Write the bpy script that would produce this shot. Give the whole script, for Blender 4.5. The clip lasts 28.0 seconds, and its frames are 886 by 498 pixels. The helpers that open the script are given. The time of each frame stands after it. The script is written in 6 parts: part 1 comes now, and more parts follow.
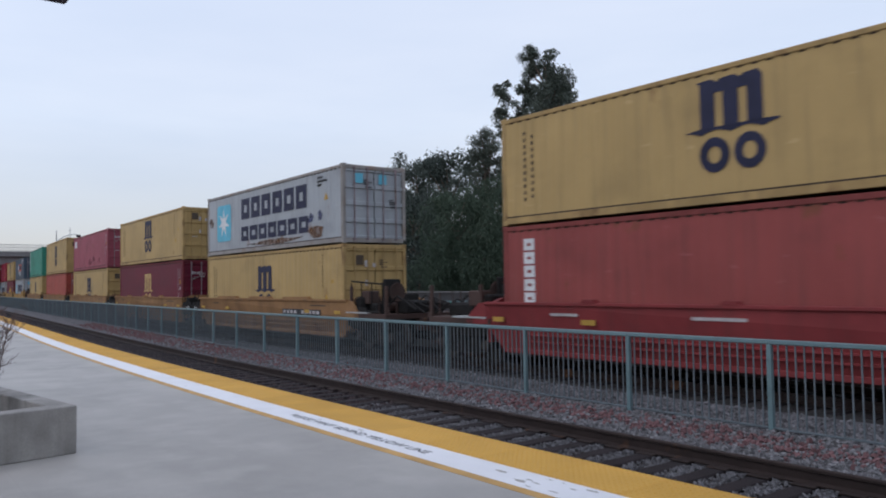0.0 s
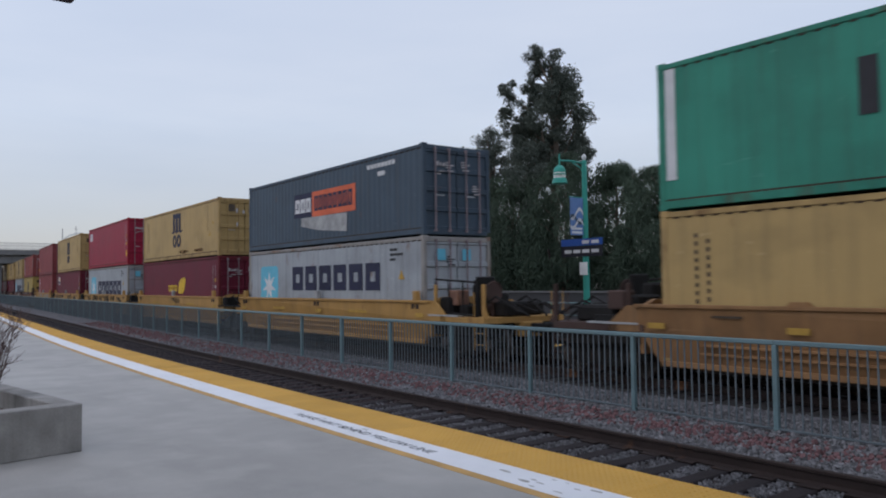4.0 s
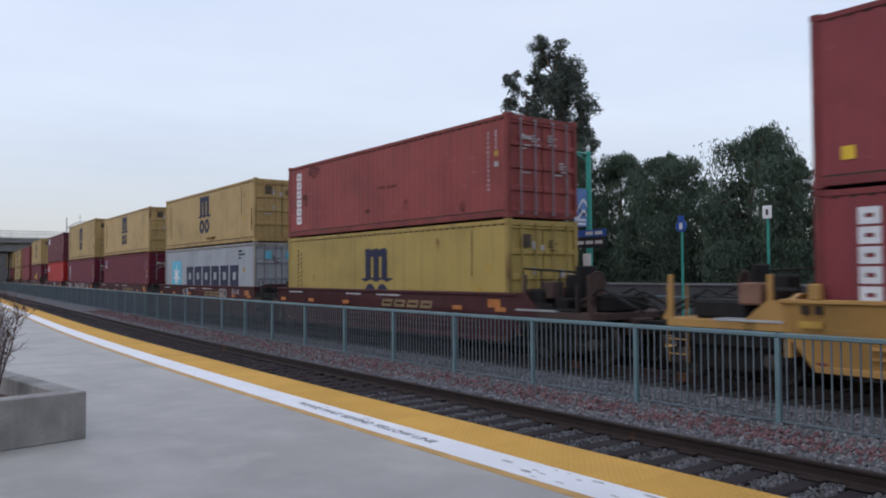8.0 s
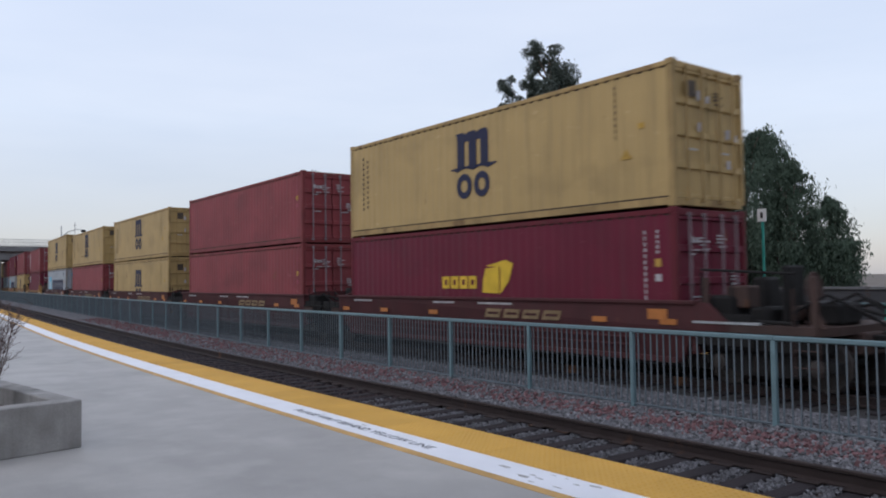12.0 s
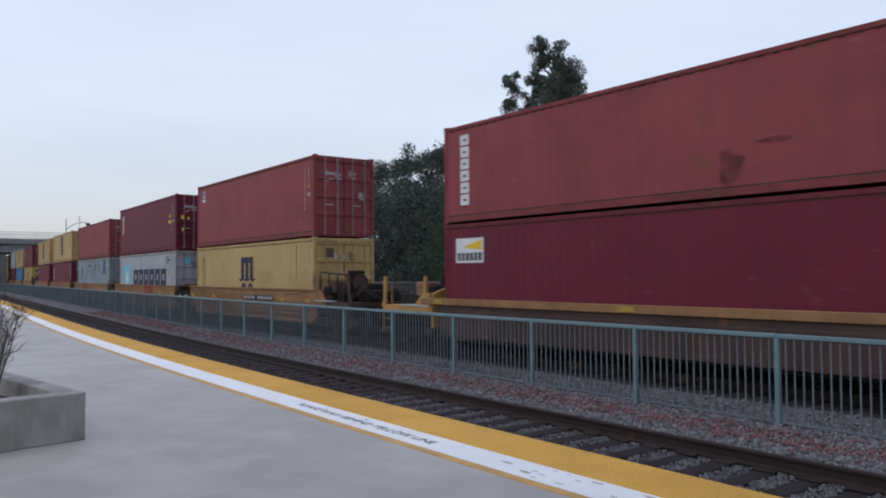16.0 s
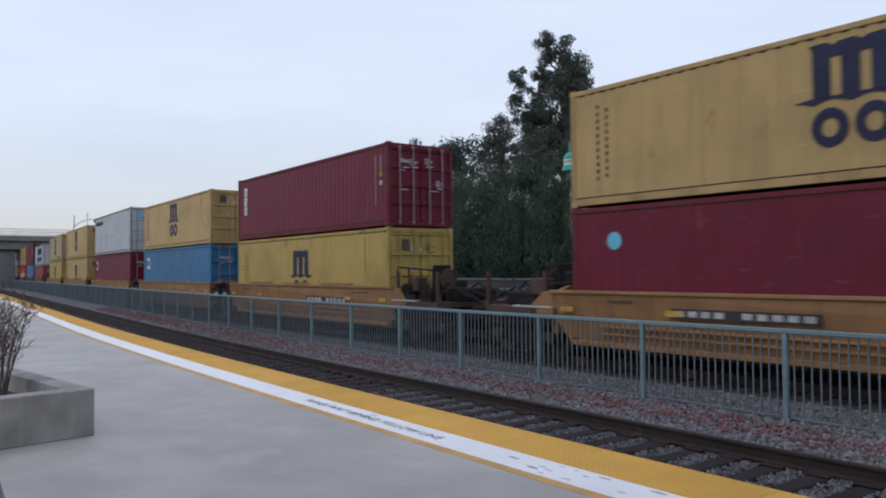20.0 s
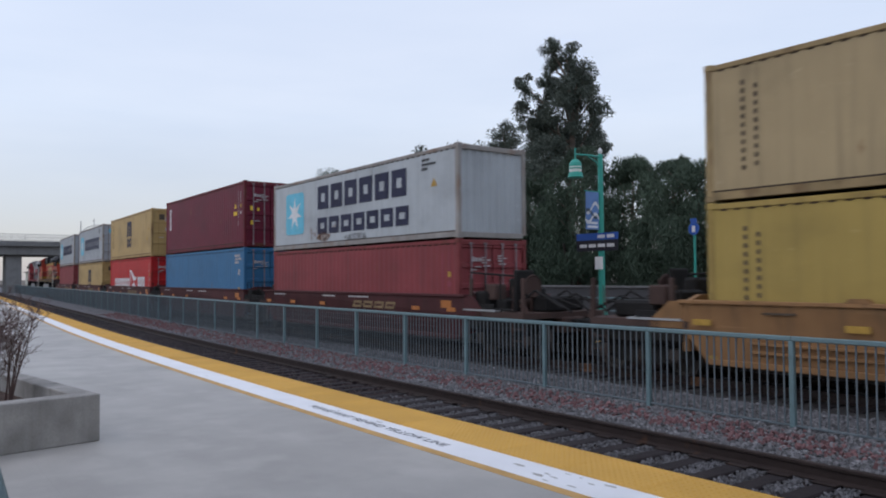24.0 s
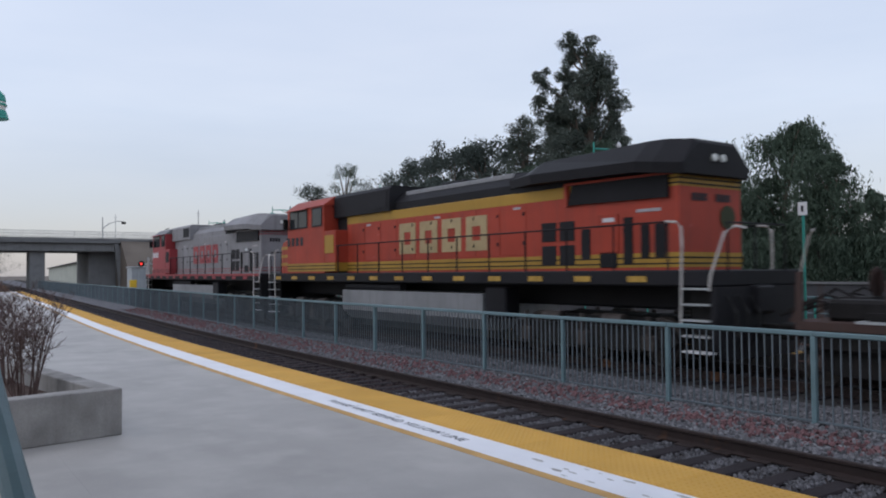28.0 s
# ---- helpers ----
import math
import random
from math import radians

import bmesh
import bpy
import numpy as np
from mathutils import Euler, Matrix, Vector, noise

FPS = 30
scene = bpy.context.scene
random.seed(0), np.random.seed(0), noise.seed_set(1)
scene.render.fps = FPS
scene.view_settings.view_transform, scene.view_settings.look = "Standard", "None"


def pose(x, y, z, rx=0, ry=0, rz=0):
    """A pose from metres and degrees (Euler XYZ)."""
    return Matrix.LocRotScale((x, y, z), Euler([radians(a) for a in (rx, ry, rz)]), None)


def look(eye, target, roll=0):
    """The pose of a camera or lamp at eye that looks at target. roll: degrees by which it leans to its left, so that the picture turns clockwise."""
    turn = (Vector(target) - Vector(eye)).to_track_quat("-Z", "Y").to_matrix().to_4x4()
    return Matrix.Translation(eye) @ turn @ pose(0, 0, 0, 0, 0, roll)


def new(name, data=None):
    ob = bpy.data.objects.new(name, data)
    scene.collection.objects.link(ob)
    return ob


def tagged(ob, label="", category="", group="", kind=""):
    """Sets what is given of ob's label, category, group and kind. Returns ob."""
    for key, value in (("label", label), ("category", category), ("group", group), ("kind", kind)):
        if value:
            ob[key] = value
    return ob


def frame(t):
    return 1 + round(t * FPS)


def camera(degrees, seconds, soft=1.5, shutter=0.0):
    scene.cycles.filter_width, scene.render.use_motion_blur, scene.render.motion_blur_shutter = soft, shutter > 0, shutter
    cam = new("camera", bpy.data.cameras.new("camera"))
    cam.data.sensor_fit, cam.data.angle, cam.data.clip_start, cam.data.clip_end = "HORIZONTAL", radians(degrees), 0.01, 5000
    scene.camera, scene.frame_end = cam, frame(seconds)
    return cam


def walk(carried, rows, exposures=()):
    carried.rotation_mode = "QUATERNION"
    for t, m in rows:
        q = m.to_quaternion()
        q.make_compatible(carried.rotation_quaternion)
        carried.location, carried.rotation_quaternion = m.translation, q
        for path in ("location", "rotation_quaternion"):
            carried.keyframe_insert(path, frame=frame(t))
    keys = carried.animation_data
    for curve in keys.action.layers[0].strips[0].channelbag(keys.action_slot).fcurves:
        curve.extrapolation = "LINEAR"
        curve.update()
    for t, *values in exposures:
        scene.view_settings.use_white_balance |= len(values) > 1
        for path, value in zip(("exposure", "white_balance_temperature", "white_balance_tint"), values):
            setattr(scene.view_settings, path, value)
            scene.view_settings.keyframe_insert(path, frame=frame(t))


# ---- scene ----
# Straight-ahead numbers of the plan: metres, z = 0 at the top of the rails.
EYE = (0.0, 0.0, 1.99)
BEND, NEAR_BEND = 0.001063, 0.0024     # the curves of the two tracks: half of this times x squared
TRAIN_LAT, TRACK_LAT, FENCE_LAT, EDGE_LAT = 13.84, 7.31, 10.6, 5.91

# seconds, heading, tilt, lean of the hand-held camera
TURNS = [
    (0.0, 51.4, 2.58, -.87), (.5, 51.44, 2.45, -.72), (1.0, 51.36, 2.64, -.72), (1.5, 51.62, 2.69, -.69),
    (2.0, 51.66, 2.81, -.87), (2.5, 51.57, 2.61, -.9), (3.5, 51.68, 2.57, -.78), (4.5, 51.76, 2.54, -.65), (5.0, 51.56, 2.52, -.73),
    (5.5, 51.93, 2.18, -.62), (6.0, 51.89, 1.78, -.66), (6.5, 51.82, 1.77, -.37), (7.0, 51.84, 1.69, -.17),
    (7.5, 51.98, 2.17, -.18), (8.0, 51.99, 1.85, -.35), (8.5, 52.25, 1.84, -.63), (9.0, 52.12, 1.95, -.56),
    (9.5, 52.4, 2.12, -.69), (10.0, 51.76, 2.21, -.61), (10.5, 52.17, 2.17, -.82), (11.0, 52.04, 2.24, -.92),
    (11.5, 51.89, 2.19, -.72), (12.0, 51.69, 2.25, -.77), (12.5, 51.62, 2.09, -.8), (13.5, 51.59, 2.15, -.62), (14.5, 51.56, 2.22, -.45),
    (15.0, 51.75, 2.28, -.33), (15.5, 51.74, 2.29, -.44), (16.0, 51.95, 1.92, -.36), (16.5, 51.82, 1.59, -.24),
    (17.0, 51.97, 1.47, -.38), (17.5, 52.07, 1.43, -.55), (18.0, 52.38, 1.46, -.42), (18.5, 52.4, 1.5, -.47),
    (19.0, 52.23, 1.49, -.45), (19.5, 52.33, 1.77, -.55), (20.0, 52.45, 1.61, -.51), (20.5, 52.33, 1.7, -.5),
    (21.0, 52.46, 1.79, -.38), (21.5, 51.94, 1.91, -.36), (22.5, 52.2, 1.92, -.43), (23.5, 52.57, 1.94, -.49), (24.0, 52.85, 2.09, -.36),
    (24.5, 53.01, 1.99, -.47), (25.0, 53.28, 1.98, -.51), (25.5, 53.28, 1.8, -.54), (26.0, 53.38, 1.87, -.6),
    (26.5, 53.63, 2.0, -.38), (27.0, 53.94, 1.99, -.39), (27.5, 54.16, 1.79, -.37), (28.0, 54.2, 1.74, -.45)]

cam = camera(60.0, 28.0, soft=1.95, shutter=0.14)
walk(cam, [(t, pose(*EYE, 90 + tilt, -lean, turn)) for t, turn, tilt, lean in TURNS],
     [(t, stops, 6560, 13) for t, stops in ((0, 0), (2.5, 0), (4.5, -.27), (6.0, -.27), (6.5, -.15), (7.0, .0), (8.0, 0), (16.8, 0), (18.0, .08), (19.5, .04), (21.5, 0), (26.5, 0), (28, -.09))])

# ---- light: a high overcast sky and a very soft sun behind it ----
world = bpy.data.worlds.new("overcast_sky")
scene.world = world
world.use_nodes = True
wn, wl = world.node_tree.nodes, world.node_tree.links
wn.clear()
w_out, w_bg, w_clear = wn.new("ShaderNodeOutputWorld"), wn.new("ShaderNodeBackground"), wn.new("ShaderNodeBackground")
w_sky = wn.new("ShaderNodeTexSky")
w_sky.sky_type, w_sky.sun_disc = "NISHITA", False
w_sky.sun_elevation, w_sky.sun_rotation = radians(48), radians(200)
w_clear.inputs["Strength"].default_value = 0.06
w_bg.inputs["Strength"].default_value = 0.86
w_add = wn.new("ShaderNodeAddShader")
w_co, w_map, w_noise, w_ramp = wn.new("ShaderNodeTexCoord"), wn.new("ShaderNodeMapping"), wn.new("ShaderNodeTexNoise"), wn.new("ShaderNodeValToRGB")
w_map.inputs["Scale"].default_value = (1.4, 1.4, 7.0)
w_map.inputs["Location"].default_value = (0.4, 0.1, 0.3)
w_noise.inputs["Scale"].default_value, w_noise.inputs["Detail"].default_value, w_noise.inputs["Roughness"].default_value = 1.6, 4.0, 0.55
w_ramp.color_ramp.elements[0].position, w_ramp.color_ramp.elements[0].color = 0.3, (0.55, 0.597, 0.668, 1)
w_ramp.color_ramp.elements[1].position, w_ramp.color_ramp.elements[1].color = 0.72, (0.70, 0.722, 0.757, 1)
w_sep, w_up, w_mix = wn.new("ShaderNodeSeparateXYZ"), wn.new("ShaderNodeMapRange"), wn.new("ShaderNodeMixRGB")
w_up.inputs["From Min"].default_value, w_up.inputs["From Max"].default_value = 0.05, 0.55
w_mix.blend_type, w_mix.inputs[2].default_value = "MIX", (0.72, 0.81, 0.95, 1)
wl.new(w_co.outputs["Generated"], w_map.inputs[0])
wl.new(w_map.outputs[0], w_noise.inputs["Vector"])
wl.new(w_noise.outputs["Fac"], w_ramp.inputs[0])
wl.new(w_co.outputs["Generated"], w_sep.inputs[0])
wl.new(w_sep.outputs["Z"], w_up.inputs["Value"])
wl.new(w_up.outputs[0], w_mix.inputs[0])
wl.new(w_ramp.outputs[0], w_mix.inputs[1])
w_low, w_haze = wn.new("ShaderNodeMapRange"), wn.new("ShaderNodeMixRGB")
w_low.inputs["From Min"].default_value, w_low.inputs["From Max"].default_value = 0.02, 0.2
w_haze.inputs[1].default_value = (0.40, 0.40, 0.45, 1)
wl.new(w_sep.outputs["Z"], w_low.inputs["Value"])
wl.new(w_low.outputs[0], w_haze.inputs[0])
wl.new(w_mix.outputs[0], w_haze.inputs[2])
wl.new(w_haze.outputs[0], w_bg.inputs["Color"])
wl.new(w_sky.outputs[0], w_clear.inputs["Color"])
wl.new(w_bg.outputs[0], w_add.inputs[0])
wl.new(w_clear.outputs[0], w_add.inputs[1])
wl.new(w_add.outputs[0], w_out.inputs[0])
sun = new("sun", bpy.data.lights.new("sun", "SUN"))
sun.data.energy, sun.data.angle, sun.data.color = 0.25, radians(40), (1.0, 0.96, 0.9)
sun.matrix_world = look((-15, -40, 50), (0, 0, 0))
scene.view_settings.exposure = 0.0


# ---- materials ----
def surface(name, colour, rough=0.6, metal=0.0, var=0.18, scale=2.0, grain=40.0, bump=0.15, streak=0.0, rust=0.0,
            rust_colour=(0.16, 0.07, 0.03), dirt=(0.05, 0.045, 0.04), island=0.0, gloss=0.2, shared=False):
    """Paint, stone or metal with wear at two scales, vertical run-off streaks and rust in blotches."""
    m = bpy.data.materials.new(name)
    m.use_nodes = True
    n, l = m.node_tree.nodes, m.node_tree.links
    bsdf = n["Principled BSDF"]
    bsdf.inputs["Roughness"].default_value, bsdf.inputs["Metallic"].default_value = rough, metal
    bsdf.inputs["Specular IOR Level"].default_value = gloss
    co, info = n.new("ShaderNodeTexCoord"), n.new("ShaderNodeObjectInfo")
    off, add = n.new("ShaderNodeVectorMath"), n.new("ShaderNodeVectorMath")
    off.operation, off.inputs[1].default_value = "SCALE", (0, 0, 0)
    off.inputs["Scale"].default_value = 0.0 if shared else 57.0
    l.new(info.outputs["Random"], off.inputs[0])
    add.operation = "ADD"
    l.new(co.outputs["Object"], add.inputs[0])
    l.new(off.outputs[0], add.inputs[1])

    def noise_at(sc, detail=4.0, stretch=None):
        t = n.new("ShaderNodeTexNoise")
        t.inputs["Scale"].default_value, t.inputs["Detail"].default_value = sc, detail
        if stretch:
            mp = n.new("ShaderNodeMapping")
            mp.inputs["Scale"].default_value = stretch
            l.new(add.outputs[0], mp.inputs[0])
            l.new(mp.outputs[0], t.inputs["Vector"])
        else:
            l.new(add.outputs[0], t.inputs["Vector"])
        return t.outputs["Fac"]

    def ramp(fac, a, b):
        r = n.new("ShaderNodeMapRange")
        r.inputs["From Min"].default_value, r.inputs["From Max"].default_value = a, b
        l.new(fac, r.inputs["Value"])
        return r.outputs[0]

    def mixed(fac, a, b, mode="MIX", amount=1.0):
        x = n.new("ShaderNodeMixRGB")
        x.blend_type = mode
        if amount != 1.0:
            k = n.new("ShaderNodeMath")
            k.operation, k.inputs[1].default_value = "MULTIPLY", amount
            l.new(fac, k.inputs[0])
            fac = k.outputs[0]
        l.new(fac, x.inputs[0])
        for sock, v in ((x.inputs[1], a), (x.inputs[2], b)):
            if isinstance(v, tuple):
                sock.default_value = (*v, 1)
            else:
                l.new(v, sock)
        return x.outputs[0]

    lo, hi = tuple(c * (1 - var) for c in colour), tuple(min(1, c * (1 + var)) for c in colour)
    c = mixed(ramp(noise_at(scale), 0.3, 0.7), lo, hi)
    fine = noise_at(grain, 3.0)
    c = mixed(ramp(fine, 0.35, 0.75), c, dirt, amount=var * 0.6)
    c = mixed(info.outputs["Random"], c, tuple(min(1, v * 1.35 + 0.02) for v in colour), amount=0.0 if shared else 0.25)
    if shared:
        c = mixed(ramp(noise_at(scale * 3.3, 6.0), 0.45, 0.7), c, tuple(min(1, v * 1.35) for v in colour), amount=0.3)
        c = mixed(ramp(noise_at(scale * 1.4, 7.0, (1.0, 2.0, 1.0)), 0.55, 0.72), c, tuple(v * 0.66 for v in colour), amount=0.22)
    if island:
        geo = n.new("ShaderNodeNewGeometry")
        c = mixed(geo.outputs["Random Per Island"], c, tuple(v * 0.35 for v in colour), amount=island)
    if streak and scale < 1:
        smudge = ramp(noise_at(0.55, 8.0, (1.0, 1.0, 1.6)), 0.52, 0.74)
        c = mixed(smudge, c, tuple(v * 0.55 + 0.012 for v in colour), amount=0.5)
        scuff = ramp(noise_at(3.4, 9.0, (0.6, 1.0, 2.2)), 0.66, 0.74)
        c = mixed(scuff, c, tuple(min(1, v * 1.25 + 0.07) for v in colour), amount=0.4)
    if streak:
        c = mixed(ramp(noise_at(1.0, 5.0, (5.0, 5.0, 0.35)), 0.5, 0.85), c, dirt, amount=streak)
    if rust:
        c = mixed(ramp(noise_at(1.7, 7.0, (1.0, 1.0, 0.6)), 0.69 - rust * 0.12, 0.76), c, rust_colour, amount=0.85)
    l.new(c, bsdf.inputs["Base Color"])
    if bump:
        b = n.new("ShaderNodeBump")
        b.inputs["Strength"].default_value, b.inputs["Distance"].default_value = bump, 0.01
        l.new(fine, b.inputs["Height"])
        l.new(b.outputs[0], bsdf.inputs["Normal"])
    return m


def leafy(name, colour, var=0.35):
    m = surface(name, colour, 0.7, var=var, scale=0.8, grain=6, bump=0, island=0.35, gloss=0.1)
    return m


M = {
    "yellow": surface("mustard_paint", (0.405, 0.275, 0.113), 0.55, var=0.10, scale=0.7, streak=0.3, rust=0.12),
    # mustard again, deeper: less sky light on some lower boxes, put in the colour
    "golden_yellow": surface("shaded_mustard_paint", (0.37, 0.262, 0.075), 0.55, var=0.1, scale=0.7, streak=0.25, rust=0.1),
    "dusty_yellow": surface("dusty_tan_paint", (0.345, 0.26, 0.145), 0.6, var=0.12, scale=0.7, streak=0.35, rust=0.15),
    "maroon": surface("maroon_paint", (0.122, 0.008, 0.024), 0.55, var=0.14, scale=0.7, streak=0.3, rust=0.1),
    "dark_maroon": surface("dark_maroon_paint", (0.125, 0.022, 0.031), 0.55, var=0.2, scale=0.7, streak=0.3, rust=0.2),
    "rust_red": surface("oxide_red_paint", (0.226, 0.045, 0.05), 0.6, var=0.14, scale=0.7, streak=0.3, rust=0.15),
    "brick_red": surface("brick_red_paint", (0.262, 0.058, 0.053), 0.6, var=0.16, scale=0.7, streak=0.35, rust=0.2),
    "red": surface("bright_red_paint", (0.275, 0.009, 0.036), 0.5, var=0.1, scale=0.7, streak=0.1),
    "signal_red": surface("signal_red_paint", (0.40, 0.013, 0.014), 0.5, var=0.1, scale=0.7, streak=0.2),
    "pink_red": surface("faded_red_paint", (0.28, 0.062, 0.088), 0.6, var=0.16, scale=0.7, streak=0.3, rust=0.1),
    "orange_red": surface("orange_red_paint", (0.32, 0.058, 0.042), 0.55, var=0.14, scale=0.7, streak=0.3),
    "grey": surface("pale_grey_paint", (0.33, 0.35, 0.372), 0.55, var=0.1, scale=0.7, streak=0.35, rust=0.4),
    "white_grey": surface("off_white_paint", (0.39, 0.415, 0.435), 0.55, var=0.08, scale=0.7, streak=0.2, rust=0.1),
    "teal": surface("sea_green_paint", (0.032, 0.22, 0.155), 0.55, var=0.14, scale=0.7, streak=0.3),
    "slate": surface("slate_blue_paint", (0.05, 0.075, 0.104), 0.55, var=0.14, scale=0.7, streak=0.45, rust=0.2),
    "blue": surface("mid_blue_paint", (0.030, 0.132, 0.262), 0.5, var=0.14, scale=0.7, streak=0.3, rust=0.05),
    "blue_grey": surface("blue_grey_paint", (0.20, 0.26, 0.29), 0.6, var=0.2, scale=0.9, streak=0.65, rust=0.45, rust_colour=(0.13, 0.10, 0.085)),
    "patch_blue": surface("dull_blue_repair_paint", (0.035, 0.085, 0.19), 0.6, var=0.25, scale=2, streak=0.3),
    "rail_dark": surface("dark_rail_seam", (0.045, 0.03, 0.022), 0.85, var=0.4, scale=2.0, bump=0),
    "navy": surface("navy_ink", (0.018, 0.02, 0.05), 0.6, var=0.2, scale=3, bump=0),
    "ink_white": surface("white_ink", (0.60, 0.60, 0.61), 0.6, var=0.1, scale=3, bump=0),
    "ink_faded": surface("faded_white_ink", (0.40, 0.37, 0.37), 0.7, var=0.3, scale=6, bump=0),
    "ink_yellow": surface("yellow_ink", (0.65, 0.42, 0.04), 0.6, var=0.15, scale=3, bump=0),
    "label_cream": surface("faded_cream_yellow_ink", (0.45, 0.30, 0.13), 0.65, var=0.2, scale=5, bump=0),
    "label_amber": surface("amber_label", (0.42, 0.25, 0.05), 0.6, var=0.25, scale=6, bump=0),
    "ink_orange": surface("orange_ink", (0.62, 0.13, 0.06), 0.6, var=0.15, scale=3, bump=0),
    "ink_black": surface("black_ink", (0.03, 0.03, 0.035), 0.6, var=0.2, scale=3, bump=0),
    "reflector_orange": surface("amber_reflector", (0.42, 0.15, 0.04), 0.5, var=0.2, scale=3, bump=0),
    "dull_cream": surface("dull_cream_ink", (0.22, 0.15, 0.08), 0.7, var=0.3, scale=4, bump=0),
    "sheet_brown": surface("grimy_brown_steel", (0.065, 0.038, 0.032), 0.75, var=0.3, scale=1.2, streak=0.4, rust=0.3),
    "ink_red": surface("red_ink", (0.27, 0.03, 0.022), 0.6, var=0.2, scale=3, bump=0),
    "sky_blue": surface("sky_blue_ink", (0.12, 0.42, 0.55), 0.6, var=0.1, scale=3, bump=0),
    "rusted_grey": surface("rust_eaten_grey_paint", (0.27, 0.25, 0.235), 0.7, var=0.2, scale=1.5, streak=0.3, rust=1.3, rust_colour=(0.2, 0.095, 0.045)),
    "ink_brown": surface("dull_brown_ink", (0.075, 0.055, 0.04), 0.7, var=0.3, scale=6, bump=0),
    "rod_grey": surface("dull_zinc_rod", (0.215, 0.165, 0.175), 0.6, var=0.25, scale=4, rust=0.5),
    "primer": surface("scraped_primer", (0.33, 0.33, 0.33), 0.7, var=0.3, scale=3),
    "rust_pink": surface("rusted_pink_primer", (0.22, 0.115, 0.08), 0.75, var=0.3, scale=3, rust=0.5),
    "car_tan": surface("weathered_tan_paint", (0.26, 0.137, 0.06), 0.7, var=0.22, scale=1.2, streak=0.4, rust=0.3),
    "car_yellow": surface("freight_yellow_paint", (0.405, 0.225, 0.07), 0.6, var=0.16, scale=1.2, streak=0.3, rust=0.15),
    "car_red": surface("oxide_brown_paint", (0.066, 0.019, 0.02), 0.7, var=0.22, scale=1.2, streak=0.3, rust=0.1),
    "car_scarlet": surface("dull_scarlet_paint", (0.202, 0.030, 0.032), 0.65, var=0.22, scale=1.2, streak=0.3),
    "steel_black": surface("grimy_black_steel", (0.011, 0.010, 0.010), 0.75, var=0.4, scale=4, gloss=0.15),
    "steel_grey": surface("galvanised_steel", (0.42, 0.43, 0.44), 0.5, metal=0.6, var=0.15, scale=4),
    "rail_steel": surface("brown_rail_steel", (0.027, 0.017, 0.015), 0.7, metal=0.0, var=0.3, scale=5, rust=0.6),
    "brown_steel": surface("rust_brown_steel", (0.11, 0.066, 0.045), 0.75, var=0.35, scale=3, streak=0.3, rust=0.4),
    "wheel_steel": surface("dark_wheel_steel", (0.06, 0.05, 0.045), 0.6, metal=0.25, var=0.3, scale=5),
    "gasket": surface("black_rubber", (0.02, 0.02, 0.02), 0.8, var=0.2, bump=0),
    "concrete": surface("broom_finished_concrete", (0.362, 0.342, 0.322), 0.6, var=0.13, scale=0.75, grain=60, bump=0.12, gloss=0.4, shared=True),
    "concrete_wall": surface("cast_concrete", (0.25, 0.24, 0.22), 0.9, var=0.28, scale=2.2, grain=45, bump=0.25, streak=0.5),
    "planter_stone": surface("stained_planter_concrete", (0.30, 0.285, 0.27), 0.9, var=0.3, scale=2.6, grain=45, bump=0.3, streak=0.45),
    "bridge_concrete": surface("bridge_concrete", (0.19, 0.19, 0.19), 0.9, var=0.15, scale=0.2, grain=5, streak=0.3),
    "tactile": surface("tactile_yellow", (0.58, 0.322, 0.066), 0.7, var=0.1, scale=1.2, grain=50),
    "line_yellow": surface("worn_yellow_paint", (0.50, 0.30, 0.11), 0.75, var=0.2, scale=3, grain=50),
    "line_white": surface("white_road_paint", (0.74, 0.735, 0.765), 0.7, var=0.06, scale=2, grain=50),
    "wood_tie": surface("creosoted_timber", (0.019, 0.014, 0.016), 0.85, var=0.4, scale=3, grain=30, bump=0.5),
    "ballast": surface("crushed_stone_bed", (0.12, 0.117, 0.126), 0.95, var=0.35, scale=3, grain=25, bump=1.0),
    "oily_stone": surface("shade_darkened_stone", (0.035, 0.032, 0.032), 0.85, var=0.4, scale=3, grain=25, bump=1.0),
    "soiled_stone": surface("rust_browned_stone", (0.062, 0.046, 0.044), 0.9, var=0.4, scale=3, grain=25, bump=1.0),
    # far platform concrete, darkened: deep shade behind the train in its colour
    "far_edge": surface("shade_dark_concrete", (0.13, 0.125, 0.12), 0.85, var=0.2, scale=0.5, grain=60, streak=0.3),
    "stones": surface("grey_ballast_stone", (0.235, 0.23, 0.24), 0.9, var=0.3, scale=6, grain=60, island=0.9),
    "stones_crib": surface("dusty_ballast_stone", (0.17, 0.165, 0.175), 0.9, var=0.3, scale=6, grain=60, island=0.8),
    "stones_brown": surface("brown_ballast_stone", (0.075, 0.055, 0.055), 0.9, var=0.3, scale=6, grain=60, island=0.6),
    "stones_red": surface("pink_ballast_stone", (0.215, 0.115, 0.118), 0.9, var=0.25, scale=6, grain=60, island=0.6),
    "fence": surface("sea_green_fence_paint", (0.135, 0.205, 0.222), 0.5, var=0.12, scale=3, streak=0.15),
    "fence_dark": surface("weathered_fence_bar", (0.115, 0.137, 0.152), 0.55, var=0.15, scale=3),
    "lamp_green": surface("turquoise_paint", (0.04, 0.30, 0.24), 0.45, var=0.1, scale=3),
    "sign_dark": surface("dark_sign_face", (0.02, 0.02, 0.028), 0.5, var=0.08, bump=0),
    "banner_blue": surface("faded_banner_blue", (0.12, 0.21, 0.42), 0.7, var=0.25, scale=2, bump=0),
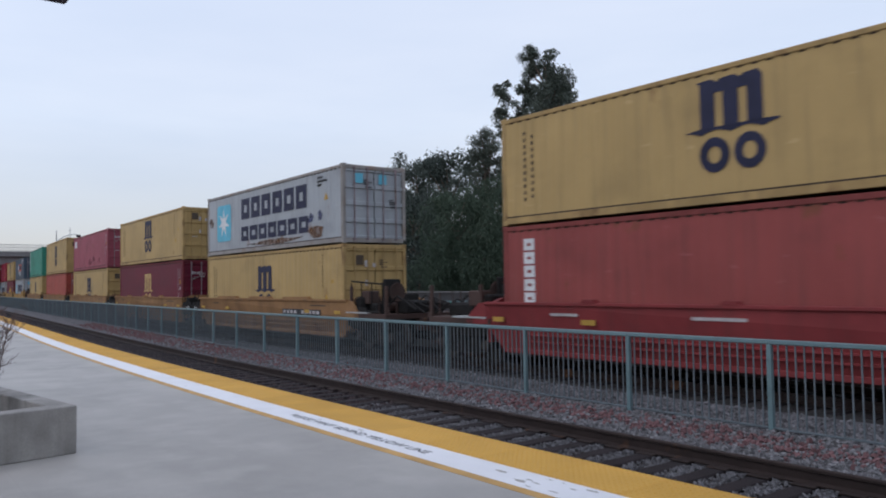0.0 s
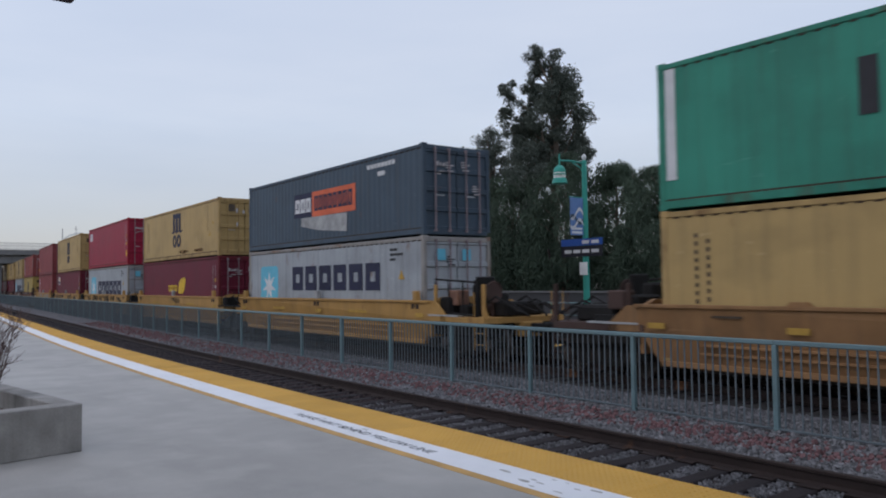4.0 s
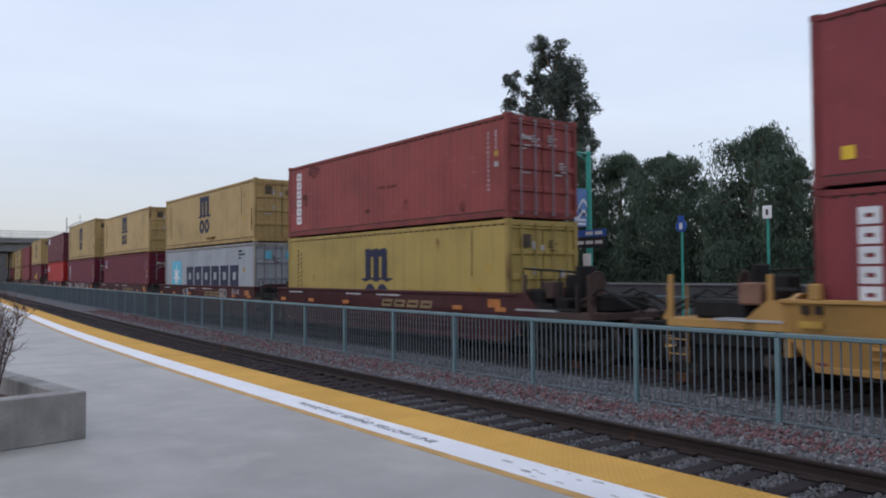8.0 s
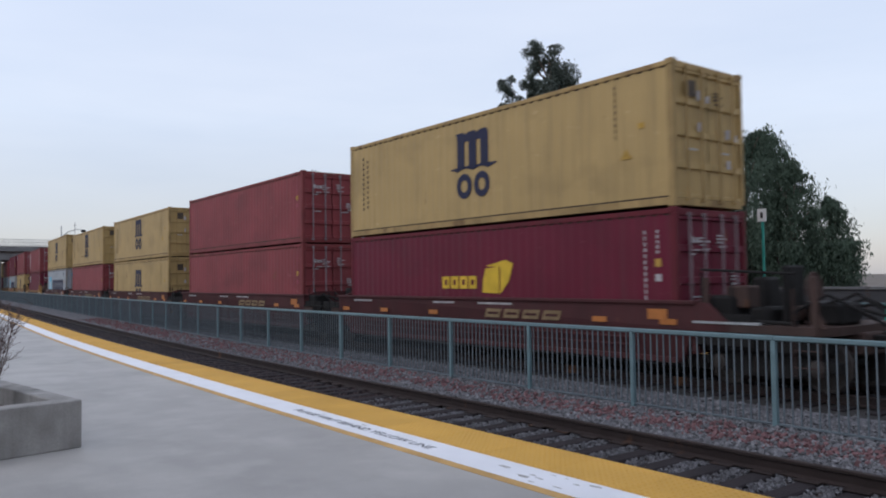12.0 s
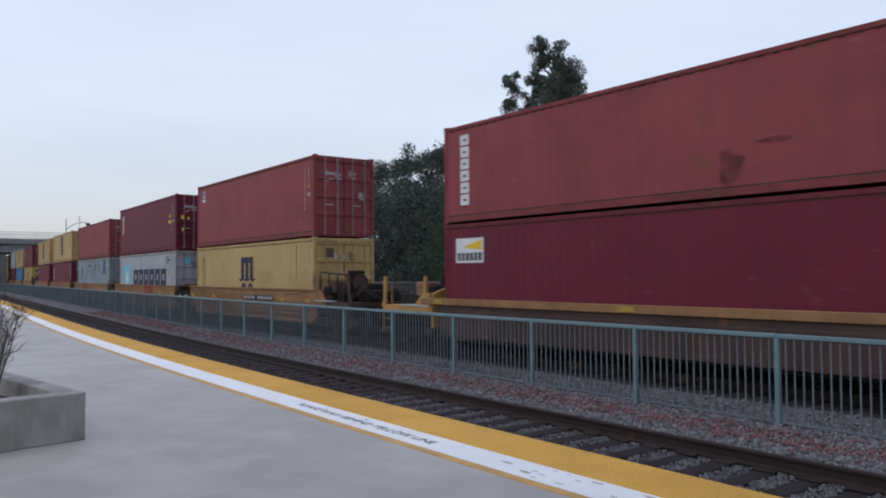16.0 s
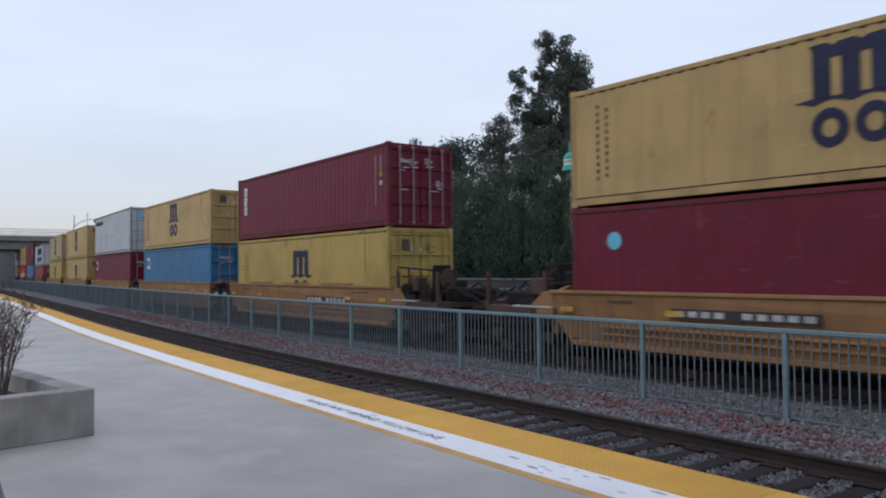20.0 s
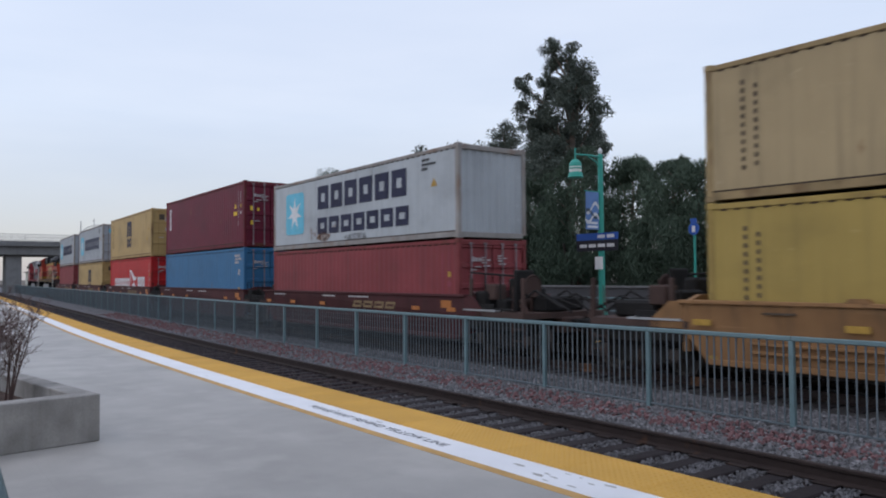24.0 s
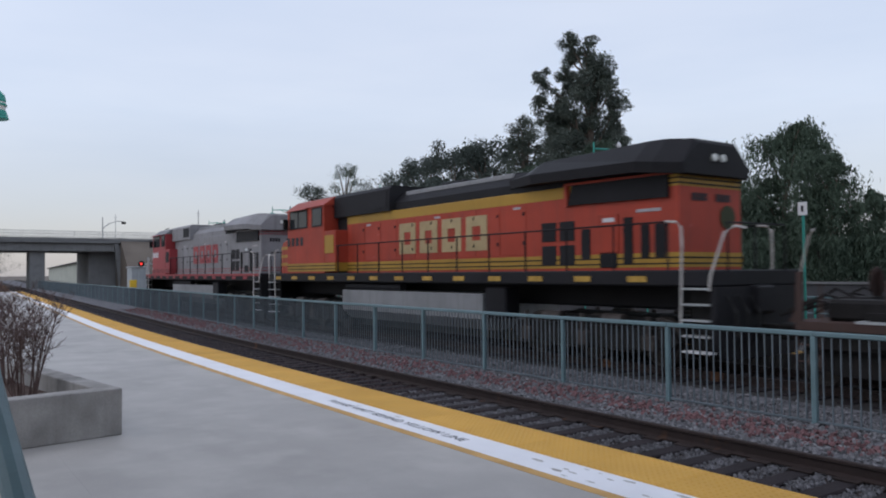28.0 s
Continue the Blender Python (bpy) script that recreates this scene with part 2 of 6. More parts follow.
    "sign_blue": surface("sign_blue", (0.03, 0.09, 0.33), 0.5, var=0.08, bump=0),
    "sign_white": surface("sign_white", (0.72, 0.72, 0.72), 0.5, var=0.06, bump=0),
    "glass_milk": surface("frosted_lamp_glass", (0.7, 0.7, 0.66), 0.3, var=0.05, bump=0),
    "eave": surface("dark_brown_fascia", (0.03, 0.018, 0.028), 0.6, var=0.2),
    "soil": surface("planter_soil", (0.09, 0.06, 0.05), 0.95, var=0.4, scale=6, bump=0.8),
    "twig": surface("reddish_twig_bark", (0.12, 0.078, 0.07), 0.8, var=0.3, scale=9),
    "dirt": surface("dry_ground", (0.15, 0.125, 0.105), 0.95, var=0.3, scale=0.15, grain=8, bump=0.6),
    "asphalt": surface("asphalt", (0.055, 0.055, 0.06), 0.9, var=0.2, scale=0.5, grain=50),
    "block_wall": surface("grey_block_wall", (0.075, 0.075, 0.08), 0.9, var=0.12, scale=0.6, grain=20),
    "bark": surface("mottled_bark", (0.13, 0.10, 0.08), 0.9, var=0.35, scale=3, grain=20, bump=0.6),
    "dark_bark": surface("furrowed_dark_bark", (0.04, 0.03, 0.027), 0.9, var=0.4, scale=3, grain=20, bump=0.7),
    "leaf_euc": leafy("eucalyptus_leaf", (0.10, 0.12, 0.10)),
    "leaf_pepper": leafy("pepper_tree_leaf", (0.074, 0.106, 0.074)),
    # leaf_far: paler and greyer, with distance haze put into its colour
    "leaf_far": leafy("hazed_far_leaf", (0.085, 0.105, 0.092)),
    "loco_orange": surface("locomotive_orange", (0.35, 0.046, 0.024), 0.5, var=0.16, scale=0.8, streak=0.35),
    "loco_yellow": surface("locomotive_yellow", (0.36, 0.205, 0.03), 0.5, var=0.12, scale=0.8, streak=0.15),
    "loco_dark": surface("locomotive_charcoal", (0.011, 0.0105, 0.013), 0.6, var=0.3, scale=0.8, gloss=0.15),
    "loco_silver": surface("weathered_silver_paint", (0.235, 0.228, 0.235), 0.6, metal=0.0, var=0.12, scale=0.8, streak=0.35),
    "loco_moss": surface("dull_green_badge", (0.035, 0.04, 0.015), 0.6, var=0.3, scale=6, bump=0),
    "rail_cream": surface("weathered_white_rail", (0.50, 0.47, 0.44), 0.6, var=0.25, scale=5, bump=0),
    "loco_red": surface("locomotive_red", (0.31, 0.045, 0.05), 0.5, var=0.12, scale=0.8, streak=0.15),
    "loco_tank": surface("fuel_tank_grey", (0.25, 0.25, 0.255), 0.6, var=0.12, scale=0.8, streak=0.35),
    "cream": surface("cream_lettering", (0.40, 0.30, 0.16), 0.6, var=0.12, scale=3, bump=0),
    "dark_glass": surface("dark_window_glass", (0.02, 0.022, 0.025), 0.08, var=0.1, bump=0),
    "warehouse": surface("pale_green_cladding", (0.46, 0.48, 0.42), 0.8, var=0.1, scale=0.2, streak=0.2),
}
def stain(name, colour, cover):
    """A thin blotchy film of dirt or rust that lets the paint under it show."""
    m = surface(name, colour, 0.85, var=0.25, scale=3, bump=0)
    n, l = m.node_tree.nodes, m.node_tree.links
    co, t, k = n.new("ShaderNodeTexCoord"), n.new("ShaderNodeTexNoise"), n.new("ShaderNodeMapRange")
    t.inputs["Scale"].default_value, t.inputs["Detail"].default_value = 4.0, 7.0
    k.inputs["From Min"].default_value, k.inputs["From Max"].default_value, k.inputs["To Max"].default_value = 0.3, 0.66, cover
    l.new(co.outputs["Object"], t.inputs["Vector"])
    l.new(t.outputs["Fac"], k.inputs["Value"])
    l.new(k.outputs[0], n["Principled BSDF"].inputs["Alpha"])
    return m


M["stain_dark"], M["stain_rust"] = stain("dark_dirt_film", (0.045, 0.03, 0.03), .27), stain("rust_film", (0.17, 0.075, 0.03), .6)
M["stain_red"], M["stain_pale"], M["stain_blue"] = stain("red_touch_up_film", (0.27, 0.02, 0.022), .9), stain("pale_scuff_film", (0.5, 0.48, 0.46), .8), stain("violet_grey_smear", (0.10, 0.11, 0.19), .9)
# worn edges: frame members rustier than the panels, most in a darker base
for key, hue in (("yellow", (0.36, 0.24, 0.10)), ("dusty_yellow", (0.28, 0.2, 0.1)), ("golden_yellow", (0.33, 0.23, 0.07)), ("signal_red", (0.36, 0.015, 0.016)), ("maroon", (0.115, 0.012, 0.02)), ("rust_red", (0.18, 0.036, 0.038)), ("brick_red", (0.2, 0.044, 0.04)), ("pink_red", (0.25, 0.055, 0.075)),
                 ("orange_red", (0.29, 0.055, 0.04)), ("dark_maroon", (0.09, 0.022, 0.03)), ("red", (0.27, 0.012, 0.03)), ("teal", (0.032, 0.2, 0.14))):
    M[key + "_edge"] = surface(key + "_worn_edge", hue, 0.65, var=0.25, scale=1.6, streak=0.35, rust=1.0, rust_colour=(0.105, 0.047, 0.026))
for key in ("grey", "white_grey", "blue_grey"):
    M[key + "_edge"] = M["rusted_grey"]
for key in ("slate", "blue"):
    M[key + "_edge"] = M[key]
for key, hue in (("red_light", (1.0, 0.04, 0.03)),):
    M[key] = bpy.data.materials.new("lit_red_lens")
    M[key].use_nodes = True
    lens = M[key].node_tree.nodes["Principled BSDF"]
    lens.inputs["Base Color"].default_value = (*hue, 1)
    lens.inputs["Emission Color"].default_value, lens.inputs["Emission Strength"].default_value = (*hue, 1), 2.0


# ---- mesh helpers ----
class Shape:
    """Gathers faces of simple solids for one mesh."""

    def __init__(self):
        self.v, self.f = [], []

    def solid(self, verts, faces):
        k = len(self.v)
        self.v += [tuple(p) for p in verts]
        self.f += [tuple(i + k for i in q) for q in faces]
        return self

    def box(self, x0, x1, y0, y1, z0, z1, cut=0.0):
        """A box; cut: width of its chamfered long edges."""
        if not cut:
            return self.solid([(x, y, z) for x in (x0, x1) for y in (y0, y1) for z in (z0, z1)],
                              [(0, 1, 3, 2), (4, 6, 7, 5), (0, 4, 5, 1), (2, 3, 7, 6), (0, 2, 6, 4), (1, 5, 7, 3)])
        c = min(cut, (x1 - x0) / 2.5, (y1 - y0) / 2.5, (z1 - z0) / 2.5)
        rings = []
        for x, k in ((x0, c), (x0 + c, 0), (x1 - c, 0), (x1, c)):
            a, b, d, e = y0 + k, y1 - k, z0 + k, z1 - k
            s = c if not k else c * 0.6
            rings.append([(x, a + s, d), (x, b - s, d), (x, b, d + s), (x, b, e - s), (x, b - s, e), (x, a + s, e), (x, a, e - s), (x, a, d + s)])
        return self.loft(rings)

    def loft(self, rings, closed=True):
        n, k = len(rings[0]), len(self.v)
        for r in rings:
            self.v += [tuple(p) for p in r]
        for a in range(len(rings) - 1):
            for i in range(n):
                j = (i + 1) % n
                self.f.append((k + a * n + i, k + a * n + j, k + (a + 1) * n + j, k + (a + 1) * n + i))
        if closed:
            self.f.append(tuple(k + i for i in reversed(range(n))))
            self.f.append(tuple(k + (len(rings) - 1) * n + i for i in range(n)))
        return self

    def rod(self, p, q, r0, r1=None, n=8):
        p, q = Vector(p), Vector(q)
        d = (q - p).normalized()
        a = d.orthogonal().normalized()
        b = d.cross(a)
        r1 = r0 if r1 is None else r1
        return self.loft([[o + (a * math.cos(t) + b * math.sin(t)) * r for t in (2 * math.pi * i / n for i in range(n))] for o, r in ((p, r0), (q, r1))])

    def tube(self, points, radii, n=6):
        pts = [Vector(p) for p in points]
        rings = []
        for i, p in enumerate(pts):
            d = (pts[min(i + 1, len(pts) - 1)] - pts[max(i - 1, 0)]).normalized()
            a = d.orthogonal().normalized() if abs(d.z) < 0.9 else (Vector((1, 0, 0)) - d * d.x).normalized()
            b = d.cross(a)
            rings.append([p + (a * math.cos(t) + b * math.sin(t)) * radii[i] for t in (2 * math.pi * k / n for k in range(n))])
        return self.loft(rings)

    def lathe(self, profile, centre=(0, 0, 0), axis="z", n=16):
        """A turned body; profile: radius and height along the axis."""
        rings = []
        for r, h in profile:
            ring = []
            for i in range(n):
                c, s = r * math.cos(2 * math.pi * i / n), r * math.sin(2 * math.pi * i / n)
                p = {"z": (c, s, h), "x": (h, c, s), "y": (s, h, c)}[axis]
                ring.append(tuple(a + b for a, b in zip(p, centre)))
            rings.append(ring)
        return self.loft(rings)

    def prism(self, outline, lo, hi, axis="y"):
        """A flat outline in (x, z), (y, z) or (x, y), made thick along y, x or z."""
        put = {"y": lambda a, b, h: (a, h, b), "x": lambda a, b, h: (h, a, b), "z": lambda a, b, h: (a, b, h)}[axis]
        return self.loft([[put(a, b, lo) for a, b in outline], [put(a, b, hi) for a, b in outline]])

    def mesh(self, name, smooth=False):
        me = bpy.data.meshes.new(name)
        me.from_pydata(self.v, [], self.f)
        bm = bmesh.new()
        bm.from_mesh(me)
        bmesh.ops.recalc_face_normals(bm, faces=bm.faces)
        bm.to_mesh(me)
        bm.free()
        if smooth:
            for p in me.polygons:
                p.use_smooth = True
        return me


def part(name, shape, material, parent=None, label="", at=None):
    """One mesh object, under a thing or a part. shape: a Shape, or a mesh shared with others."""
    me = shape.mesh(name) if isinstance(shape, Shape) else shape
    ob = new(name, me)
    mat = M[material] if isinstance(material, str) else material
    if not me.materials:
        me.materials.append(mat)
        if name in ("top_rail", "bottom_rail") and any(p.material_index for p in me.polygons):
            me.materials.append(M["rail_dark"])
    if me.materials[0] != mat:
        ob.material_slots[0].link = "OBJECT"
        ob.material_slots[0].material = mat
    if parent:
        ob.parent = parent
    if at is not None:
        ob.matrix_basis = at
    if label:
        ob["label"] = label
    return ob


def thing(name, label, category, at=None, group="", kind=""):
    ob = new(name)
    ob.empty_display_size = 0.3
    if at is not None:
        ob.matrix_basis = at
    return tagged(ob, label, category, group, kind)


def curve(x, bend, lo, hi=40.0):
    """Sideways shift at x of a long curve that runs out into straights."""
    c = min(max(x, lo), hi)
    return bend / 2 * c * c + bend * c * (x - c)


def bent(x):
    """The train's track."""
    return curve(x, BEND, -90.0)


def near_bent(x):
    """The platform's track, platform and fence."""
    return curve(x, NEAR_BEND, -32.0)


def slope(x, shift):
    return math.atan((shift(x + 0.5) - shift(x - 0.5)))


def along(x, lat, z=0.0, shift=bent):
    """A pose on the curve, x ahead along the tracks."""
    return pose(x, lat + shift(x), z, 0, 0, math.degrees(slope(x, shift)))


def strip(outline, xs, lat=0.0, shift=bent):
    """Sweeps an outline in (lateral, z) along the curve."""
    s = Shape()
    s.loft([[(x, lat + a + shift(x), b) for a, b in outline] for x in xs])
    return s


def steps(a, b, d):
    n = max(1, round(abs(b - a) / d))
    return [a + (b - a) * i / n for i in range(n + 1)]

# ---- setting: ground, tracks, platforms ----
xs_long = steps(-420, -120, 20)[:-1] + steps(-120, 60, 3) + steps(60, 420, 30)[1:]
g = Shape()
g.solid([(-3000, -3000, -0.62), (3000, -3000, -0.62), (3000, 3000, -0.62), (-3000, 3000, -0.62)], [(0, 1, 2, 3)])
tagged(part("ground", g, "dirt"), "dry brown earth under and round the tracks", "ground", kind="structure")
BED = [(4.6, -0.55), (4.6, -0.235), (6.0, -0.235), (8.9, -0.235), (9.6, -0.28), (10.3, -0.2), (11.2, -0.25), (12.3, -0.22), (15.3, -0.24), (16.2, -0.55)]
bed = Shape().loft([[(x, a + (near_bent(x) if a < 11.5 else bent(x)), b) for a, b in BED] for x in xs_long])
# Nearly black strip: the shade under the train is put into its colour.
shade_strip = strip([(-1.75, -.24), (-1.3, -.2), (1.3, -.2), (1.62, -.26), (1.62, -.4), (-1.75, -.4)], xs_long, TRAIN_LAT)
tagged(part("oiled_bed", shade_strip, "oily_stone"), "ballast strip darkened for the shade under the freight train", "ballast", kind="structure")
soiled = strip([(-1.38, -.3), (-1.38, -.226), (1.42, -.226), (1.5, -.24), (1.5, -.3)], xs_long, TRACK_LAT, near_bent)
tagged(part("soiled_bed", soiled, "soiled_stone"), "ballast browned by rust and grease between the near rails", "ballast", kind="structure")
tagged(part("ballast_bed", bed, "ballast"), "grey crushed-stone bed under both tracks", "ballast", kind="structure")

RAIL = [(-0.07, -0.17), (0.07, -0.17), (0.07, -0.155), (0.012, -0.135), (0.012, -0.045), (0.036, -0.035), (0.036, -0.006), (0.028, 0.0), (-0.028, 0.0), (-0.036, -0.006), (-0.036, -0.035), (-0.012, -0.045), (-0.012, -0.135), (-0.07, -0.155)]


def lay_track(name, lat, label, shift):
    t = tagged(new(name), label, "railway track", kind="structure")
    for side in (-0.755, 0.755):
        part("rail", strip(RAIL, xs_long, lat + side, shift), "rail_steel", t)
    return t


near_track = lay_track("track_near", TRACK_LAT, "rusty brown rails on dark timber sleepers beside the platform", near_bent)
lay_track("track_far", TRAIN_LAT, "rails under the freight train beyond the fence", bent)
tie = Shape().box(-0.115, 0.115, -1.3, 1.3, -0.36, -0.172, 0.018).mesh("tie")
plate = Shape().box(-0.13, 0.13, -0.17, 0.17, -0.174, -0.158, 0.004).mesh("tie_plate")
rnd = random.Random(4)
for x in steps(-76, 6, 0.5):
    o = part("tie", tie, "wood_tie", near_track)
    o.matrix_basis = along(x + rnd.uniform(-0.02, 0.02), TRACK_LAT + rnd.uniform(-0.04, 0.04), rnd.uniform(-0.012, 0.0), near_bent) @ pose(0, 0, 0, 0, 0, rnd.uniform(-1, 1))
for x in steps(-15, 0, 0.5):
    part("tie_plate", plate, "rail_steel", near_track, at=along(x, TRACK_LAT + 0.755, 0, near_bent))
rest = Shape()
for x in steps(-180, -76.5, 0.5):
    rest.box(x - 0.115, x + 0.115, TRACK_LAT + near_bent(x) - 1.3, TRACK_LAT + near_bent(x) + 1.3, -0.36, -0.175)
for x in steps(-120, 20, 0.55):
    rest.box(x - 0.115, x + 0.115, TRAIN_LAT + bent(x) - 1.3, TRAIN_LAT + bent(x) + 1.3, -0.36, -0.175)
tagged(part("far_ties", rest, "wood_tie", near_track), kind="stuff")

# loose ballast: broken stones, a pinkish spill in front of the fence
STONE = [(-.5, -.4, -.3), (.45, -.5, -.25), (.55, .4, -.35), (-.4, .5, -.3), (-.35, -.3, .4), (.3, -.35, .45), (.4, .25, .3), (-.25, .4, .5)]
STONE_F = [(0, 3, 2, 1), (4, 5, 6, 7), (0, 1, 5, 4), (1, 2, 6, 5), (2, 3, 7, 6), (3, 0, 4, 7)]


def stones(name, count, pick, material, label, seed):
    r = np.random.RandomState(seed)
    base = np.array(STONE)
    v = np.empty((count, 8, 3))
    for i in range(count):
        x, lat, z, size = pick(r)
        a, b, c = r.uniform(0, 6.3), r.uniform(-.6, .6), r.uniform(-.6, .6)
        e = np.array(Euler((b, c, a)).to_matrix())
        v[i] = (base * r.uniform(.6, 1.25, 3) * size) @ e.T + r.uniform(-.12, .12, (8, 3)) * size + (x, lat + near_bent(x), z)
    f = (np.array(STONE_F)[None] + 8 * np.arange(count)[:, None, None]).reshape(-1, 4)
    me = bpy.data.meshes.new(name)
    me.from_pydata(v.reshape(-1, 3).tolist(), [], f.tolist())
    return tagged(part(name, me, material), label, "ballast", kind="stuff")


def bed_height(lat):
    return float(np.interp(lat, [4.6, 8.9, 9.6, 10.3, 11.2, 12.3, 15.3], [-.235, -.235, -.28, -.2, -.25, -.22, -.24]))


def pick_grey(r):
    x = -2.0 - 30 * r.uniform(0, 1) ** 1.6
    lat = r.uniform(6.4, 12.2)
    if abs(lat - TRACK_LAT) < 1.4:
        lat += 2.9
    return x, lat, bed_height(lat) + r.uniform(-.01, .03), r.uniform(.03, .062)


def pick_crib(r):
    """In the cribs between the sleepers."""
    x = -0.25 - 0.5 * round((1.0 + 10.5 * r.uniform(0, 1) ** 1.2) / 0.5) + r.uniform(-.125, .125)
    return x, r.uniform(6.2, 8.66), -.216 + r.uniform(0, .03), r.uniform(.024, .042)


def pick_far_crib(r):
    """Farther along the cribs, for stones of a darker brown."""
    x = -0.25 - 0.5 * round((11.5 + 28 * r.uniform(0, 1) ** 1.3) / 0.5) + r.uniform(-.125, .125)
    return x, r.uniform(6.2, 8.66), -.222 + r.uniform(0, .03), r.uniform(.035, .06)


def pick_red(r):
    x = -2.0 - 50 * r.uniform(0, 1) ** 1.5
    lat = 9.9 + r.normal(0, .2 if x > -14 else .34)
    return x, lat, bed_height(lat) + r.uniform(.0, .04), r.uniform(.035, .075)


stones("soiled_ballast", 6000, pick_far_crib, "stones_brown", "dark brown broken stones between the sleepers", 5)
stones("crib_ballast", 12500, pick_crib, "stones_crib", "grey broken stones packed between the sleepers", 3)
stones("loose_ballast", 17000, pick_grey, "stones", "loose grey broken stones between sleepers and tracks", 1)
stones("red_ballast", 3900, pick_red, "stones_red", "pinkish red broken stones spilled along the fence", 2)

# near platform
PX = steps(-98, 40, 3.0)
body = strip([(-9.0, -0.6), (-9.0, 0.17), (EDGE_LAT - 0.02, 0.17), (EDGE_LAT - 0.02, -0.6)], PX, 0, near_bent)
platform = tagged(part("platform_near", body, "concrete_wall"), "pale grey concrete station platform with a painted edge", "platform", kind="structure")
for i in range(len(PX) - 1):
    for j in range(4):
        a, b = 4.597 - 3.3 * (j + 1), 4.597 - 3.3 * j
        if PX[i] < -60 and j > 1:
            continue
        x0, x1 = PX[i] + 0.0002, PX[i + 1] - 0.0002
        q = Shape()
        q.loft([[(x, near_bent(x) + a + 0.0002, 0.165), (x, near_bent(x) + a + 0.0002, 0.1994), (x, near_bent(x) + a + 0.0006, 0.2), (x, near_bent(x) + b - 0.0006, 0.2), (x, near_bent(x) + b - 0.0002, 0.1994), (x, near_bent(x) + b - 0.0002, 0.165)] for x in (x0, x1)])
        part("slab", q, "concrete", platform)
# tactile edge, each tile with its rows of domes
tile = Shape().box(-0.455, 0.455, -0.37, 0.37, -0.03, 0.0, 0.004)
for i in range(13):
    for j in range(10):
        cx, cy = -0.42 + 0.07 * i, -0.325 + 0.0722 * j
        tile.solid([(cx + .022 * math.cos(t), cy + .022 * math.sin(t), -.001) for t in (0, 1.571, 3.142, 4.712)] + [(cx + .012 * math.cos(t), cy + .012 * math.sin(t), .006) for t in (0, 1.571, 3.142, 4.712)],
                   [(0, 1, 5, 4), (1, 2, 6, 5), (2, 3, 7, 6), (3, 0, 4, 7), (4, 5, 6, 7)])
tile_mesh = tile.mesh("tactile_tile")
for x in steps(-98, 10, 0.915):
    part("tactile_tile", tile_mesh, "tactile", platform, at=along(x, 5.535, 0.204, near_bent))
part("white_band", strip([(4.72, 0.19), (4.72, 0.203), (5.155, 0.203), (5.155, 0.19)], PX, 0, near_bent), "line_white", platform, "white painted warning band")
part("yellow_line", strip([(4.60, 0.19), (4.60, 0.2025), (4.715, 0.2025), (4.715, 0.19)], PX, 0, near_bent), "line_yellow", platform, "thin worn yellow line")
part("dark_seam", strip([(5.158, 0.185), (5.158, 0.1995), (5.172, 0.1995), (5.172, 0.185)], PX, 0, near_bent), "ink_black", platform)


def lettering(text, size, material, name, parent, at, squeeze=1.0):
    cu = bpy.data.curves.new(name, "FONT")
    cu.body, cu.size, cu.extrude, cu.align_x, cu.align_y = text, size, 0.0008, "LEFT", "CENTER"
    tmp = bpy.data.objects.new(name, cu)
    scene.collection.objects.link(tmp)
    bpy.context.view_layer.update()
    me = bpy.data.meshes.new_from_object(tmp.evaluated_get(bpy.context.evaluated_depsgraph_get()))
    bpy.data.objects.remove(tmp)
    me.transform(Matrix.Diagonal((squeeze, 1, 1, 1)))
    return part(name, me, material, parent, at=at)


lettering("PLEASE WAIT BEHIND YELLOW LINE", 0.165, "ink_black", "painted_words", platform, along(-9.72, 4.93, 0.2045, near_bent), 1.19)
wear = Shape()
rw = random.Random(8)
for i in range(15):
    x, y = rw.uniform(-5.2, -3.9) if i < 9 else rw.uniform(-16, -3), rw.uniform(4.78, 5.1)
    k = rw.uniform(.015, .05)
    wear.prism([(x + k * math.cos(t) * rw.uniform(.8, 2.6), y + near_bent(x) + k * .6 * math.sin(t) * rw.uniform(.5, 1.2)) for t in (i * .7 for i in range(9))], 0.2031, 0.2036, "z")
part("worn_patch", wear, "concrete", platform, "patches where the white paint has worn off")

# far platform behind the train, its low rail and the block wall
FX = steps(-98, 60, 4.0)
fp = tagged(part("platform_far", strip([(15.5, -0.6), (15.5, 0.2), (21.5, 0.2), (21.5, -0.6)], FX), "far_edge"), "concrete platform beyond the freight train", "platform", kind="structure")
part("tactile_strip", strip([(15.52, 0.19), (15.52, 0.206), (16.13, 0.206), (16.13, 0.19)], FX), "tactile", fp)
wall = tagged(part("wall_far", strip([(25.0, -0.62), (25.0, 1.5), (25.22, 1.5), (25.22, -0.62)], FX), "block_wall"), "long low grey block wall behind the far platform", "wall", kind="structure")
part("wall_cap", strip([(24.94, 1.5), (24.94, 1.58), (25.28, 1.58), (25.28, 1.5)], FX), "bridge_concrete", wall)
rd = strip([(26, -0.6), (26, -0.55), (33, -0.55), (33, -0.6)], FX)
tagged(part("road", rd, "asphalt"), "dark asphalt lane behind the wall", "road", kind="structure")

# ---- fence between the tracks ----
PANEL = 2.55
post_m = Shape().box(-0.038, 0.038, -0.038, 0.038, -0.35, 1.14, 0.008).mesh("post")
rail_m = Shape().box(-PANEL / 2, PANEL / 2, -0.036, 0.036, 1.14, 1.21, 0.012).mesh("top_rail")
low_m = Shape().box(-PANEL / 2 + .04, PANEL / 2 - .04, -0.018, 0.018, -0.075, -0.04, 0.006).mesh("bottom_rail")
